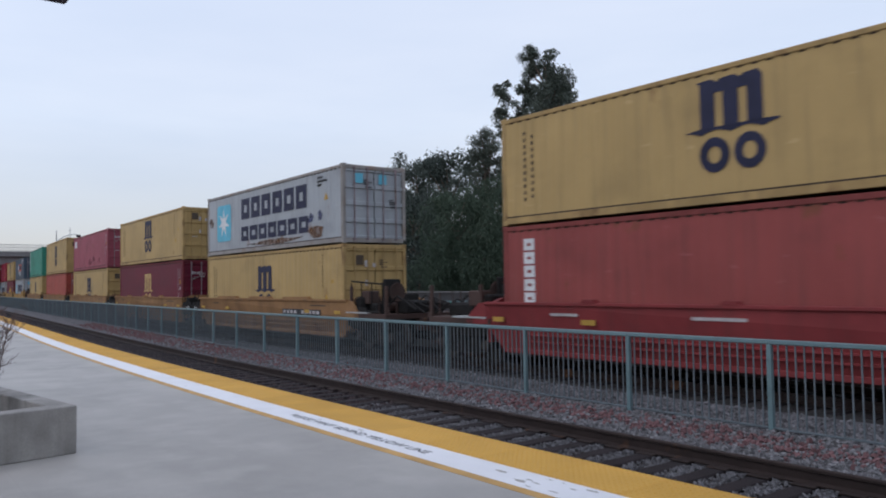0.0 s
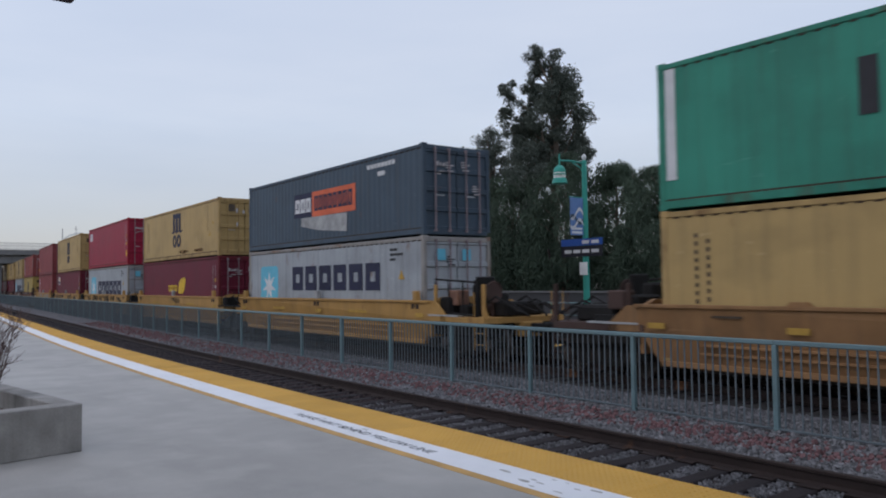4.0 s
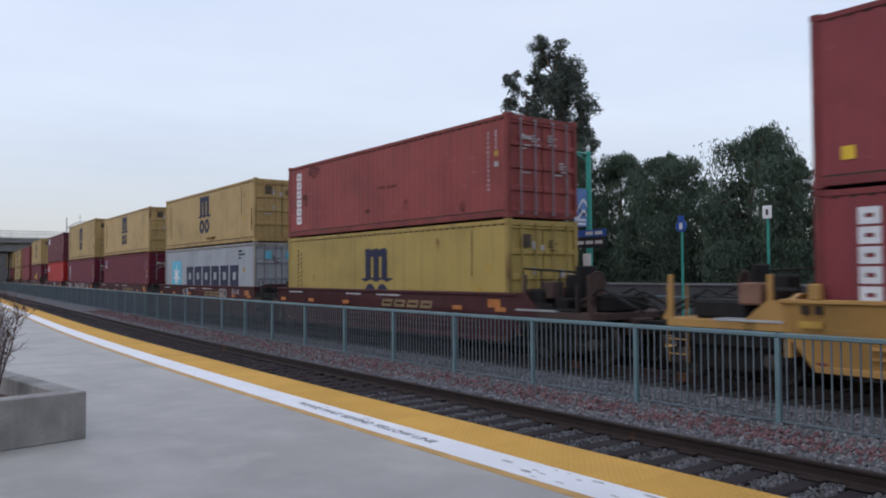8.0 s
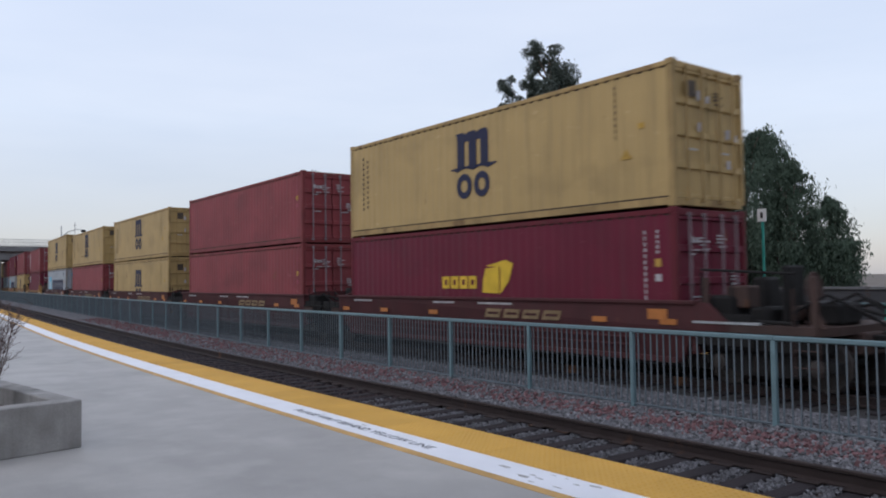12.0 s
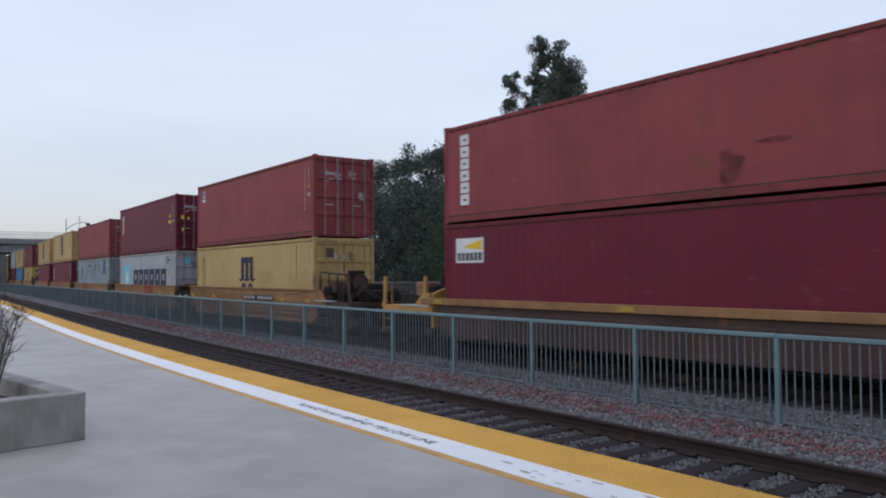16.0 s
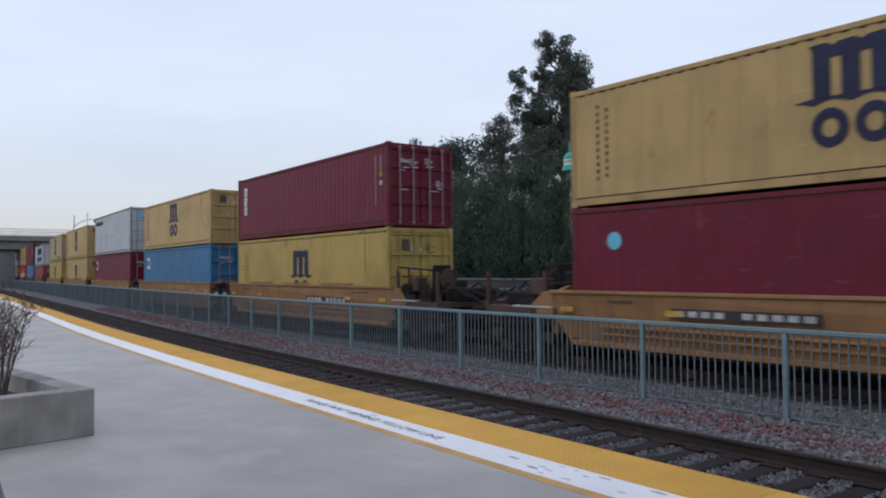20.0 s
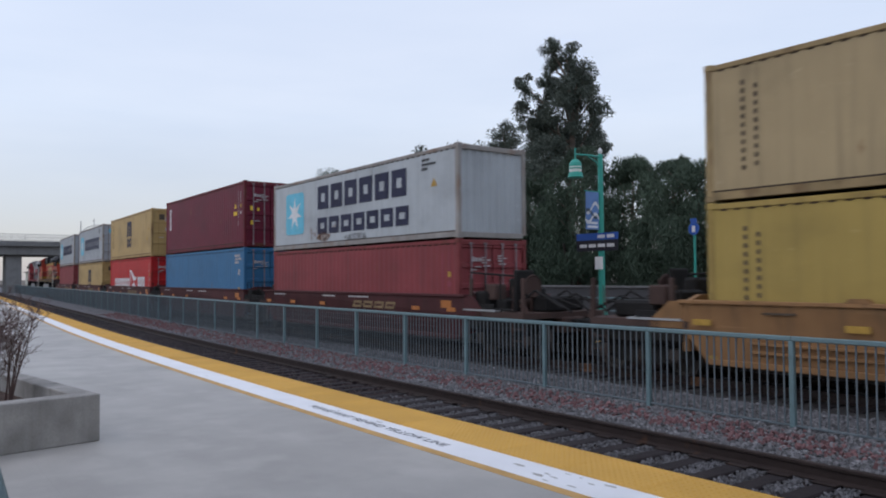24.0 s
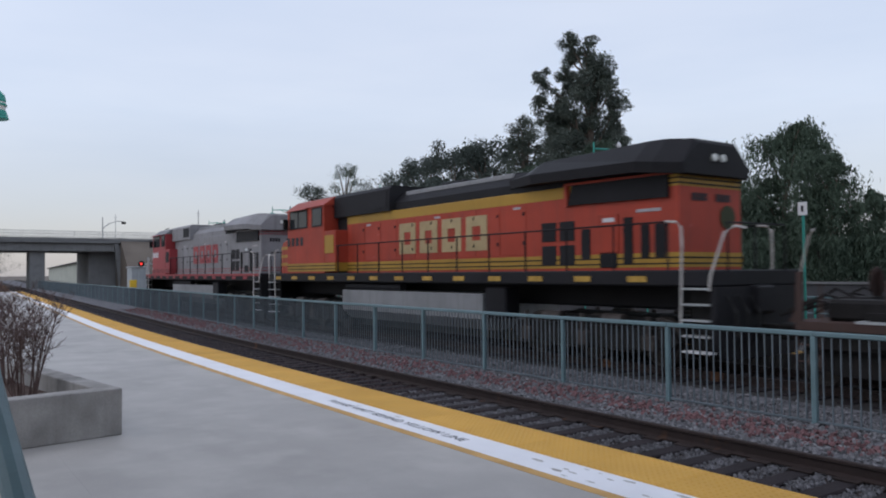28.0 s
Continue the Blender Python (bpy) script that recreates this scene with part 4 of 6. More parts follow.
    m["side_step"] = Shape().prism([(0, 1.5), (.28, 1.5), (.75, 1.12), (.75, .98), (0, .98)], -.04, .04, "y").mesh("end_gusset")
    m["plate"] = Shape().box(0, 1.15, -.02, .02, .72, 1.3, .01).mesh("end_plate")
    m["rib"] = Shape().box(-5.2, 5.2, -.06, 0, -.025, .025, .008).mesh("side_rib")
    m["grate"] = Shape().box(0, 1.3, -.35, .35, 1.12, 1.16).mesh("walkway")
    m["pad"] = Shape().box(-.19, .19, -.012, .0, -.055, .055).mesh("reflector")
    st = Shape()
    for k in range(3):
        st.rod((0, 0, .45 + .28 * k), (.42, 0, .45 + .28 * k), .014, n=5)
    st.rod((0, 0, .3), (0, 0, 1.75), .016, n=5).rod((.42, 0, .3), (.42, 0, 1.75), .016, n=5)
    m["ladder"] = st.mesh("ladder")
    m["drum"] = Shape().lathe([(.04, -.42), (.1, -.4), (.13, -.32), (.13, .32), (.1, .4), (.04, .42)], axis="y", n=12).mesh("air_reservoir")
    m["wheel_stand"] = Shape().rod((0, 0, 1.1), (0, 0, 1.95), .03, n=6).lathe([(.27, -.02), (.29, 0), (.27, .02), (.24, .0)], (.05, 0, 1.75), "x", 14).mesh("hand_brake")
    m["box"] = Shape().box(-.22, .22, -.2, .2, 1.1, 1.5, .03).mesh("valve_box")
    gear = Shape()
    for k in range(5):
        y = -1.15 + .5 * k
        gear.rod((.1, y, 1.2 + .12 * (k % 3)), (1.9, y + (.25 if k % 2 else -.15), 1.16 + .1 * (k % 2)), .035, n=6)
    gear.box(.2, .75, -1.2, -.55, 1.12, 1.62, .05).box(.95, 1.35, -1.1, -.3, 1.12, 1.42, .04).box(.3, .6, .2, 1.0, 1.12, 1.7, .05)
    gear.box(1.5, 1.62, -1.0, -.4, 1.12, 2.15, .03).box(.55, .9, -.35, .1, 1.12, 1.95, .05).rod((.1, -1.25, 2.1), (1.9, -1.25, 2.0), .025, n=6)
    for x in (.1, .7, 1.3, 1.9):
        gear.rod((x, -1.25, 1.1), (x, -1.25, 2.05), .022, n=6)
    gear.box(.0, 2.3, -1.25, 1.25, .62, .98, .05).box(.9, 2.0, .35, 1.0, 1.12, 1.48, .06).box(1.75, 2.35, -.7, .1, 1.12, 1.5, .05)
    for k in range(6):
        gear.tube([(1.6, -.9 + .3 * k, 1.3), (2.3, -1.0 + .35 * k, 1.65 - .1 * (k % 3)), (3.0, -.8 + .3 * k, 1.25 - .1 * (k % 2))], [.035, .03, .03], 5)
    gear.tube([(1.5, -.3, 1.2), (1.75, -.32, 1.5), (2.2, -.3, 1.3), (2.4, -.25, .8)], [.03] * 4, 6)
    m["rigging"] = gear.mesh("brake_rigging")
    m["end_stake"] = Shape().box(-.045, .045, -.04, .04, 1.1, 1.95, .012).prism([(.045, 1.1), (.2, 1.1), (.045, 1.38)], -.012, .012, "y").mesh("end_stake")
    jg = Shape().box(.12, .6, -1.25, -.7, 1.12, 1.5, .04).box(.15, .5, .3, .9, 1.1, 1.75, .05)
    for k in range(4):
        jg.tube([(.1, -1.1 + .3 * k, 1.25 + .1 * k), (.7, -1.0 + .25 * k, 1.55 - .08 * k), (1.3, -.9 + .3 * k, 1.2 + .05 * k)], [.03] * 3, 6)
    m["joint_rigging"] = jg.mesh("brake_rigging")
    m["hump"] = Shape().prism([(-.2, 0), (.2, 0), (.13, .075), (-.13, .075)], -.09, .07, "y").mesh("lift_shoe")
    m["long_hump"] = Shape().prism([(-1.0, 0), (1.0, 0), (.86, .085), (-.98, .075)], -.09, .07, "y").mesh("lift_shoe")
    m["lug"] = Shape().box(-.1, .1, -.1, .05, 0, .27, .02).mesh("guide_lug")
    return m


CAR = {False: car_meshes(False), True: car_meshes(True)}
side_frame = Shape()
side_frame.prism([(-1.25, .52), (-.95, .62), (-.5, .74), (.5, .74), (.95, .62), (1.25, .52), (1.25, .36), (.9, .36), (.5, .22), (-.5, .22), (-.9, .36), (-1.25, .36)], -.09, .09, "y")
side_frame = side_frame.mesh("side_frame")
bearing = Shape().lathe([(.06, -.14), (.14, -.12), (.16, .0), (.14, .06), (.02, .08)], axis="y", n=10).mesh("bearing_cap")
spring = Shape()
for k in (-.2, 0, .2):
    spring.rod((k, 0, .24), (k, 0, .56), .075, n=8)
spring = spring.mesh("spring_nest")
WHEEL_PROFILE = [(.03, -.07), (.12, -.07), (.13, -.03), (.36, -.02), (.37, -.06), (.445, -.065), (.42, .06), (.37, .06), (.36, .03), (.13, .04), (.12, .08), (.03, .08)]
wheel_m = Shape().lathe(WHEEL_PROFILE, axis="y", n=20).mesh("wheel")
axle_m = Shape().rod((0, -.9, 0), (0, .9, 0), .08, n=8).mesh("axle")
bolster_m = Shape().box(-.2, .2, -.95, .95, .45, .78, .03).mesh("bolster")


def truck(parent, x):
    """A two-axle truck as parts of its car."""
    k = part("truck", bolster_m, "steel_black", parent, at=pose(x, 0, 0))
    for sy in (-1, 1):
        part("side_frame", side_frame, "steel_black", k, at=pose(0, sy * 1.0, 0))
        part("spring_nest", spring, "rail_steel", k, at=pose(0, sy * 1.02, 0))
        for sx in (-.89, .89):
            part("wheel", wheel_m, "wheel_steel", k, at=pose(sx, sy * .755, .42, 0, 0, 0 if sy > 0 else 180))
            part("bearing_cap", bearing, "wheel_steel", k, at=pose(sx, sy * 1.04, .42, 0, 0, 180 if sy > 0 else 0))
    for sx in (-.89, .89):
        part("axle", axle_m, "steel_black", k, at=pose(sx, 0, .42))


coupler_m = Shape().box(0, .75, -.09, .09, .72, .95, .02).box(.7, 1.05, -.2, .16, .68, .98, .04).mesh("coupler")
joint_m = Shape().box(-.75, .75, -.35, .35, .72, 1.0, .04).mesh("articulation")


def scrawl(c, seed, spans, ink, label):
    """Sprayed loops and dashes on the near sill, unreadable."""
    r = random.Random(seed)
    for x0, x1, z0, z1 in spans:
        s, n = Shape(), max(2, int((x1 - x0) / .24))
        for i in range(n):
            cell = x0 + (x1 - x0) * i / n
            wide, turn, open_end = r.uniform(.18, .3), r.uniform(0, 6.28), r.uniform(3.4, 6.1)
            tall, mid = (z1 - z0) / 2 * r.uniform(.7, 1.0), (z0 + z1) / 2 + r.uniform(-.03, .03)
            pts = [(cell + wide / 2 + wide / 2 * math.cos(turn + open_end * k / 9), mid + tall * math.sin(turn + open_end * k / 9)) for k in range(10)]
            if r.random() < .55:
                pts += [(pts[-1][0] + r.uniform(-.06, .1), mid + r.uniform(-1, 1) * tall), (cell + wide * r.uniform(.3, 1.1), z0 + r.uniform(0, .06))]
            for (xa, za), (xb, zb) in zip(pts, pts[1:]):
                d = math.hypot(xb - xa, zb - za) or 1.0
                ax, az = -(zb - za) / d * .019, (xb - xa) / d * .019
                s.prism([(xa + ax, za + az), (xb + ax, zb + az), (xb - ax, zb - az), (xa - ax, za - az)], -1.412, -1.398, "y")
        tagged(part("sprayed_scrawl", s, ink, c, label), kind="stuff")


SCRAWLS = {7: (((.2, 1.1, 1.2, 1.42),), "ink_brown"), 8: (((-5.2, -4.2, 1.15, 1.45), (-3.6, -1.7, 1.1, 1.46), (-1.4, -.4, 1.1, 1.44), (.3, 1.9, 1.08, 1.46), (2.2, 3.4, 1.12, 1.42), (4.0, 5.3, 1.1, 1.36)), "ink_brown"),
           9: (((-5.4, -4.6, 1.12, 1.46), (-4.2, -2.8, 1.1, 1.46), (-2.4, -1.2, 1.18, 1.4), (.9, 1.9, 1.1, 1.44), (2.2, 3.2, 1.12, 1.46), (3.8, 5.2, 1.1, 1.4)), "ink_brown"),
           10: (((-3.0, -1.2, 1.14, 1.42), (1.0, 2.4, 1.1, 1.4), (3.2, 4.6, 1.1, 1.38)), "primer"), 12: (((-2.5, -1.6, .95, 1.4), (2.6, 3.5, 1.0, 1.42), (4.1, 5.0, 1.22, 1.44)), "ink_faded"),
           14: (((-4.6, -2.9, 1.08, 1.4), (-1.4, .9, 1.1, 1.32), (1.3, 3.1, 1.1, 1.44), (3.9, 4.8, 1.08, 1.42)), "ink_faded"), 15: (((.8, 2.2, 1.12, 1.36),), "ink_faded"), 20: (((4.5, 5.4, 1.06, 1.4),), "ink_faded")}


def well_car(paint, slim, ahead, behind, label, shoes, tag=0):
    """One unit. ahead, behind: 'joint' where it is jointed to its neighbour, 'end' at a car's end. The truck under the joint ahead is the neighbour's."""
    m = CAR[slim]
    c = thing("well_car", label, "railway car", group="well cars")
    h = WELL / 2
    for sy in (-1, 1):
        s = part("side_sill", m["sill"], "car_tan" if slim else paint, c, at=pose(0, sy * 1.36, 0, 0, 0, 0 if sy < 0 else 180))
        if slim:
            part("side_sheet", m["sheet"], "sheet_brown", s)
        if not slim:
            part("top_chord", m["top_chord"], paint, s)
            part("bottom_chord", m["bottom_chord"], paint, s)
        if not slim and sy < 0:
            for z in (.62, .78):
                part("side_rib", m["rib"], paint, s, at=pose(0, -.02 + (1.0 - z) * .3125, z))
            for x in (-3.28, .0, 3.06) if shoes else ():
                part("lift_shoe", m["long_hump" if tag in (1, 27) else "hump"], paint, s, at=pose(x, 0, 1.53))
        if sy < 0:
            for x in {"car_red": (-6.1, -3.9, -1.5, 4.3, 6.0), "car_yellow": (-6.1, .2, 6.1)}.get(paint, (-6.1, -3.3, 3.9, 6.0)):
                part("reflector", m["pad"], "reflector_orange" if paint == "car_red" else "label_amber", s, at=pose(x, -.045 if not slim else -.07, 1.12 if not slim else 1.27))
            if paint == "car_red":
                part("reflector", Shape().box(5.52, 5.98, -.045, -.036, 1.16, 1.36), "reflector_orange", s)
                for i in range(0 if tag in (15, 33) else 4):
                    x = .62 + .66 * i
                    part("sill_block", hollow(x, x + .53, 1.05, 1.26, .075, -.045, -.036, .08), "dull_cream", s)
                for x0, x1 in ((-5.6, -4.6), (.35, 1.6), (-1.5, -.6)):
                    part("stencil_line", Shape().box(x0, x1, -.045, -.036, 1.36, 1.41), "ink_faded", s)
            elif not slim:
                if paint == "car_yellow":
                    for x in (-6.0, .1, 5.95):
                        part("guide_lug", m["lug"], "primer" if x == .1 else paint, s, at=pose(x, 0, 1.52))
                        for k in (-.24, -.02):
                            part("lashing_slot", Shape().box(x + k, x + k + .14, -.045, -.036, 1.29, 1.43), "rail_steel", s)
                    for x0, x1 in ((-3.4, -2.4), (2.2, 3.3)):
                        part("stencil_line", Shape().box(x0, x1, -.045, -.036, 1.12, 1.2), "label_amber", s)
                    continue
                if paint == "car_scarlet":
                    for x0, x1 in ((-4.4, -3.6), (-.8, .3), (2.6, 3.3)):
                        part("stencil_line", Shape().box(x0, x1, -.045, -.036, 1.24, 1.3), "ink_faded", s)
                    continue
                x0 = {23: .6, 24: -2.96, 25: -3.0}.get(tag)
                for i in range(0 if x0 is None else 3):
                    x = x0 + .64 * i
                    part("sill_block", hollow(x, x + .54, 1.06, 1.47, .16, -.045, -.036), "ink_red", s)
                x0, z0 = {1: (1.98, .99), 22: (.14, 1.05), 26: (-3.36, 1.03), 27: (.9, .95), 28: (-1.13, .66), 30: (.2, 1.0)}.get(tag, (None, 0))
                if x0 is not None:
                    pl = part("number_plate", Shape().box(x0, x0 + 2.9, -.05, -.036, z0, z0 + .19), "ink_black", s, "black number plate with white bars")
                    for i in range(10):
                        if i != 4:
                            part("number_bar", Shape().box(x0 + .1 + .28 * i, x0 + .29 + .28 * i, -.056, -.049, z0 + .04, z0 + .15), "ink_faded", pl)
                for x0, x1 in ((-4.9, -4.3), (4.1, 5.2)):
                    part("stencil_line", Shape().box(x0, x1, -.045, -.036, 1.30, 1.34), "ink_brown", s)
    if tag in SCRAWLS:
        scrawl(c, tag, *SCRAWLS[tag], "sprayed scrawl on the sill")
    for sx, state in ((1, ahead), (-1, behind)):
        t = 0 if sx > 0 else 180
        part("bulkhead", m["bulkhead"], paint, c, at=pose(sx * (h - .03), 0, 0))
        worn = paint if paint == "car_yellow" else "sheet_brown"
        part("end_deck", m["deck"] if state == "joint" else m["long_deck"], worn, c, at=pose(sx * h, 0, 0, 0, 0, t))
        if state == "end":
            for sy in (-1, 1):
                part("end_gusset", m["side_step"], paint, c, at=pose(sx * h, sy * 1.36, 0, 0, 0, t))
        if paint in ("car_tan", "car_red"):
            ep = part("end_plate", m["plate"], "steel_black", c, at=pose(sx * h if sx > 0 else -h - 1.15, -1.33, 0))
            for i in range(4 if paint == "car_tan" else 0):
                part("number_bar", Shape().box(.2 + .2 * i, .34 + .2 * i, -.03, -.019, .98, 1.12), "ink_white", ep)
        for sy in (-1, 1):
            part("walkway", m["grate"], "steel_black" if state == "joint" else "steel_grey", c, at=pose(sx * h, sy * 1.07, 0, 0, 0, t))
        for sy in (-1, 1):
            part("ladder", m["ladder"], worn if state == "end" else "steel_black", c, at=pose(sx * (h + (.55 if state == "joint" else 2.1)) - .21, sy * 1.36, 0))
        if state == "end":
            part("coupler", coupler_m, "steel_black", c, at=pose(sx * (h + 2.3), 0, 0, 0, 0, t))
            part("hand_brake", m["wheel_stand"], "sheet_brown", c, at=pose(sx * (h + 1.9), -sx * .75, 0, 0, 0, t))
            part("valve_box", m["box"], "rust_pink" if paint == "car_yellow" else "sheet_brown", c, at=pose(sx * (h + .75), -.95, .3))
            part("air_reservoir", m["drum"], "sheet_brown", c, at=pose(sx * (h + 1.65), -.5, 1.32))
            tagged(part("brake_rigging", m["rigging"], "steel_black", c, at=pose(sx * h, 0, 0, 0, 0, t)), kind="stuff")
            for x in (.25, 2.25):
                part("end_stake", m["end_stake"], worn, c, at=pose(sx * (h + x), -1.34, 0, 0, 0, t))
            truck(c, sx * (h + 1.25))
        else:
            tagged(part("brake_rigging", m["joint_rigging"], "steel_black", c, at=pose(sx * h, 0, 0, 0, 0, t)), kind="stuff")
            if sx < 0:
                part("air_reservoir", m["drum"], "rail_steel" if paint == "car_red" else "brown_steel", c, at=pose(-h - .95, -.2, 1.42, 0, 0, 75))
                part("articulation", joint_m, "steel_black", c, at=pose(-15.65 / 2, 0, 0))
                truck(c, -15.65 / 2)
    for x in (-3.6, 3.6):
        part("floor_beam", m["beam"], "steel_black", c, at=pose(x, 0, 0))
    return c


# top paint, lettering, size; lower paint, lettering; car paint. First to last past the camera.
LOADS = [
    ("yellow", "navy_emblem", "std", "brick_red", "stacked_six", "car_scarlet"),
    ("grey", "star_two_rows", "std", "yellow", "navy_emblem", "car_tan"),
    ("yellow", "navy_emblem", "std", "maroon", "yellow_emblem", "car_tan"),
    ("pink_red", "corner_letters", "std", "yellow", "navy_emblem", "car_tan"),
    ("yellow", "navy_emblem", "hc", "orange_red", "plain", "car_tan"),
    ("teal", "left_stripe", "hc", "yellow", "navy_emblem", "car_tan"),
    ("slate", "two_tone_sign", "std", "grey", "star_short_row", "car_yellow"),
    ("yellow", "navy_emblem", "std", "maroon", "shield", "car_yellow"),
    ("red", "corner_letters", "hc", "grey", "star_row", "car_yellow"),
    ("yellow", "navy_emblem", "hc", "maroon", "border_label", "car_yellow"),
    ("rust_red", "square_mark", "hc", "rust_red", "stacked_six", "car_yellow"),
    ("brick_red", "stacked_six", "std", "golden_yellow", "navy_emblem", "car_red"),
    ("yellow", "navy_emblem", "std", "grey", "star_row", "car_red"),
    ("yellow", "navy_emblem", "std", "maroon", "flag_label", "car_red"),
    ("yellow", "navy_emblem", "hc", "maroon", "stacked_three", "car_red"),
    ("dark_maroon", "corner_plate", "std", "signal_red", "corner_letters", "car_red"),
    ("yellow", "navy_emblem", "hc", "maroon", "shield", "car_red"),
    ("rust_red", "plain", "std", "rust_red", "plain", "car_red"),
    ("yellow", "navy_emblem", "std", "yellow", "navy_emblem", "car_red"),
    ("yellow", "navy_emblem", "std", "rust_red", "plain", "car_red"),
    ("yellow", "navy_emblem", "hc", "grey", "star_row", "car_red"),
    ("rust_red", "stacked_six", "std", "maroon", "border_label", "slim"),
    ("rust_red", "flag_label", "hc", "yellow", "navy_emblem", "car_tan"),
    ("maroon", "stacked_three", "hc", "grey", "star_row", "car_tan"),
    ("rust_red", "plain", "std", "blue_grey", "blue_patch", "car_tan"),
    ("yellow", "navy_emblem", "std", "maroon", "stacked_three", "car_tan"),
    ("yellow", "navy_emblem", "std", "maroon", "round_decal", "car_tan"),
    ("maroon", "stacked_three", "std", "golden_yellow", "navy_emblem", "car_tan"),
    ("yellow", "navy_emblem", "std", "blue", "white_tag", "car_tan"),
    ("white_grey", "small_line", "hc", "maroon", "white_tag", "car_tan"),
    ("yellow", "navy_emblem", "std", "yellow", "navy_emblem", "car_tan"),
    ("dusty_yellow", "navy_emblem", "std", "golden_yellow", "navy_emblem", "car_tan"),
    ("white_grey", "star_two_rows", "std", "rust_red", "plain", "car_red"),
    ("maroon", "stacked_three", "hc", "blue", "white_marks", "car_red"),
    ("yellow", "navy_emblem", "hc", "signal_red", "swoosh", "car_red"),
    ("grey", "star_row", "hc", "yellow", "navy_emblem", "car_red"),
    ("grey", "star_row", "hc", "rust_red", "plain", "car_red"),
]
# where each load's leading end stands at the start, ahead positive
LEAD = [-1.36, -21.14, -36.79, -52.42, -68.03, -83.69, -103.73, -119.34, -135.25, -150.95, -166.95, -186.58, -201.93, -217.41, -232.93, -248.43,
        -268.19, -283.74, -299.23, -314.7, -330.23, -350.0, -369.69, -385.26, -400.67, -416.25, -431.73, -451.45, -467.18, -482.87, -498.61,
        -514.34, -534.14, -549.52, -565.0, -580.49, -596.21]
ENDS_AHEAD, ENDS_BEHIND = {0, 1, 6, 11, 16, 21, 22, 27, 32}, {0, 5, 10, 15, 20, 21, 26, 31, 36}
HUES = {"yellow": "mustard-yellow", "dusty_yellow": "dusty tan", "golden_yellow": "shaded-mustard", "maroon": "maroon", "dark_maroon": "dark maroon", "rust_red": "oxide-red", "brick_red": "brick-red", "red": "crimson", "signal_red": "bright red", "pink_red": "faded red",
        "orange_red": "orange-red", "grey": "pale grey", "white_grey": "off-white", "teal": "sea-green", "slate": "slate-blue", "blue": "mid-blue", "blue_grey": "blue-grey"}
SIGNS = {"navy_emblem": "with a dark blue emblem", "yellow_emblem": "with a yellow emblem", "star_row": "with a white star badge and dark lettering", "star_short_row": "with a white star badge and dark lettering", "star_two_rows": "with a star badge and two lettering rows",
         "corner_letters": "with white corner lettering", "stacked_three": "with stacked white lettering", "stacked_six": "with a column of white letters", "shield": "with a yellow shield emblem",
         "swoosh": "with white lettering and a wing emblem", "two_tone_sign": "with a navy and orange sign", "small_line": "with a small dark line of lettering", "border_label": "with a bordered label",
         "flag_label": "with a small flag label", "round_decal": "with a round blue sticker", "corner_plate": "with a white cut-out label", "blue_patch": "with a blue repair patch",
         "square_mark": "with a yellow square mark", "white_tag": "with a white tag", "white_marks": "with faded white marks", "left_stripe": "with a pale end stripe", "plain": "with plain sides"}
CAR_LABEL = {"car_tan": "weathered tan well car", "car_yellow": "freight-yellow well car", "car_red": "dark oxide-red well car", "car_scarlet": "dull scarlet well car", "slim": "brown well car with slim tan rail"}


def named(paint, kind, place):
    words = HUES[paint] + " steel container " + SIGNS[kind]
    return words + " " + place if len((words + " " + place).split()) <= 12 else words


def blot(c, seed, x, z, w, h, ink):
    """One stain with a ragged outline on the near side of a container."""
    r = random.Random(seed)
    part("stain", proud(flat([[(x + w / 2 * math.cos(a) * r.uniform(.6, 1.1), z + h / 2 * math.sin(a) * r.uniform(.6, 1.1)) for a in (i * .449 for i in range(14))]]), -.003), ink, c, {"stain_red": "red touched-up patch", "stain_pale": "pale scuff"}.get(ink, "dirt and rust stain"))


# stains: load, 1 for the upper box and 0 for the lower: place, height, width, depth, film
STAINS = {
    (11, 1): ((-4.1, 2.25, .9, .5, "stain_dark"), (-4.75, 1.3, .5, .55, "stain_dark"), (.6, 1.25, 1.3, .12, "stain_dark"), (1.65, .65, .25, .35, "stain_dark"), (4.3, .4, .3, .35, "stain_dark"), (-.5, .6, .35, .15, "stain_dark")),
    (21, 1): ((2.4, .6, .7, .7, "stain_dark"), (3.3, .95, .8, .12, "stain_dark")),
    (15, 1): ((4.25, 1.9, .45, .35, "stain_red"), (5.0, 1.55, .3, .5, "stain_red"), (5.5, .5, .5, .55, "stain_red"), (.7, 1.2, .22, .2, "stain_pale")),
    (19, 1): ((-3.7, 1.5, .2, .8, "stain_dark"), (-3.4, 1.3, .7, .1, "stain_dark"), (-1.0, .75, 3.0, .1, "stain_dark")),
    (20, 1): ((4.0, 1.45, .4, .12, "stain_pale"),),
    (1, 1): ((-5.6, 1.45, .5, .5, "stain_rust"), (3.85, .95, .4, .4, "stain_blue"), (4.5, 1.0, .35, .4, "stain_blue"), (4.2, .5, 1.3, .5, "stain_rust"), (1.0, .32, 5.5, .22, "stain_rust")),
    (14, 1): ((5.75, 1.9, .16, .9, "stain_rust"), (5.7, .75, .2, .7, "stain_rust"), (-.7, .3, .3, .15, "stain_rust")),
    (12, 1): ((.9, .33, 1.6, .16, "stain_rust"), (5.78, .9, .14, 1.2, "stain_rust")),
    (3, 1): ((.3, .55, 1.2, .5, "stain_dark"), (1.6, .7, 1.0, .4, "stain_dark"), (3.5, .55, .7, .4, "stain_dark")),
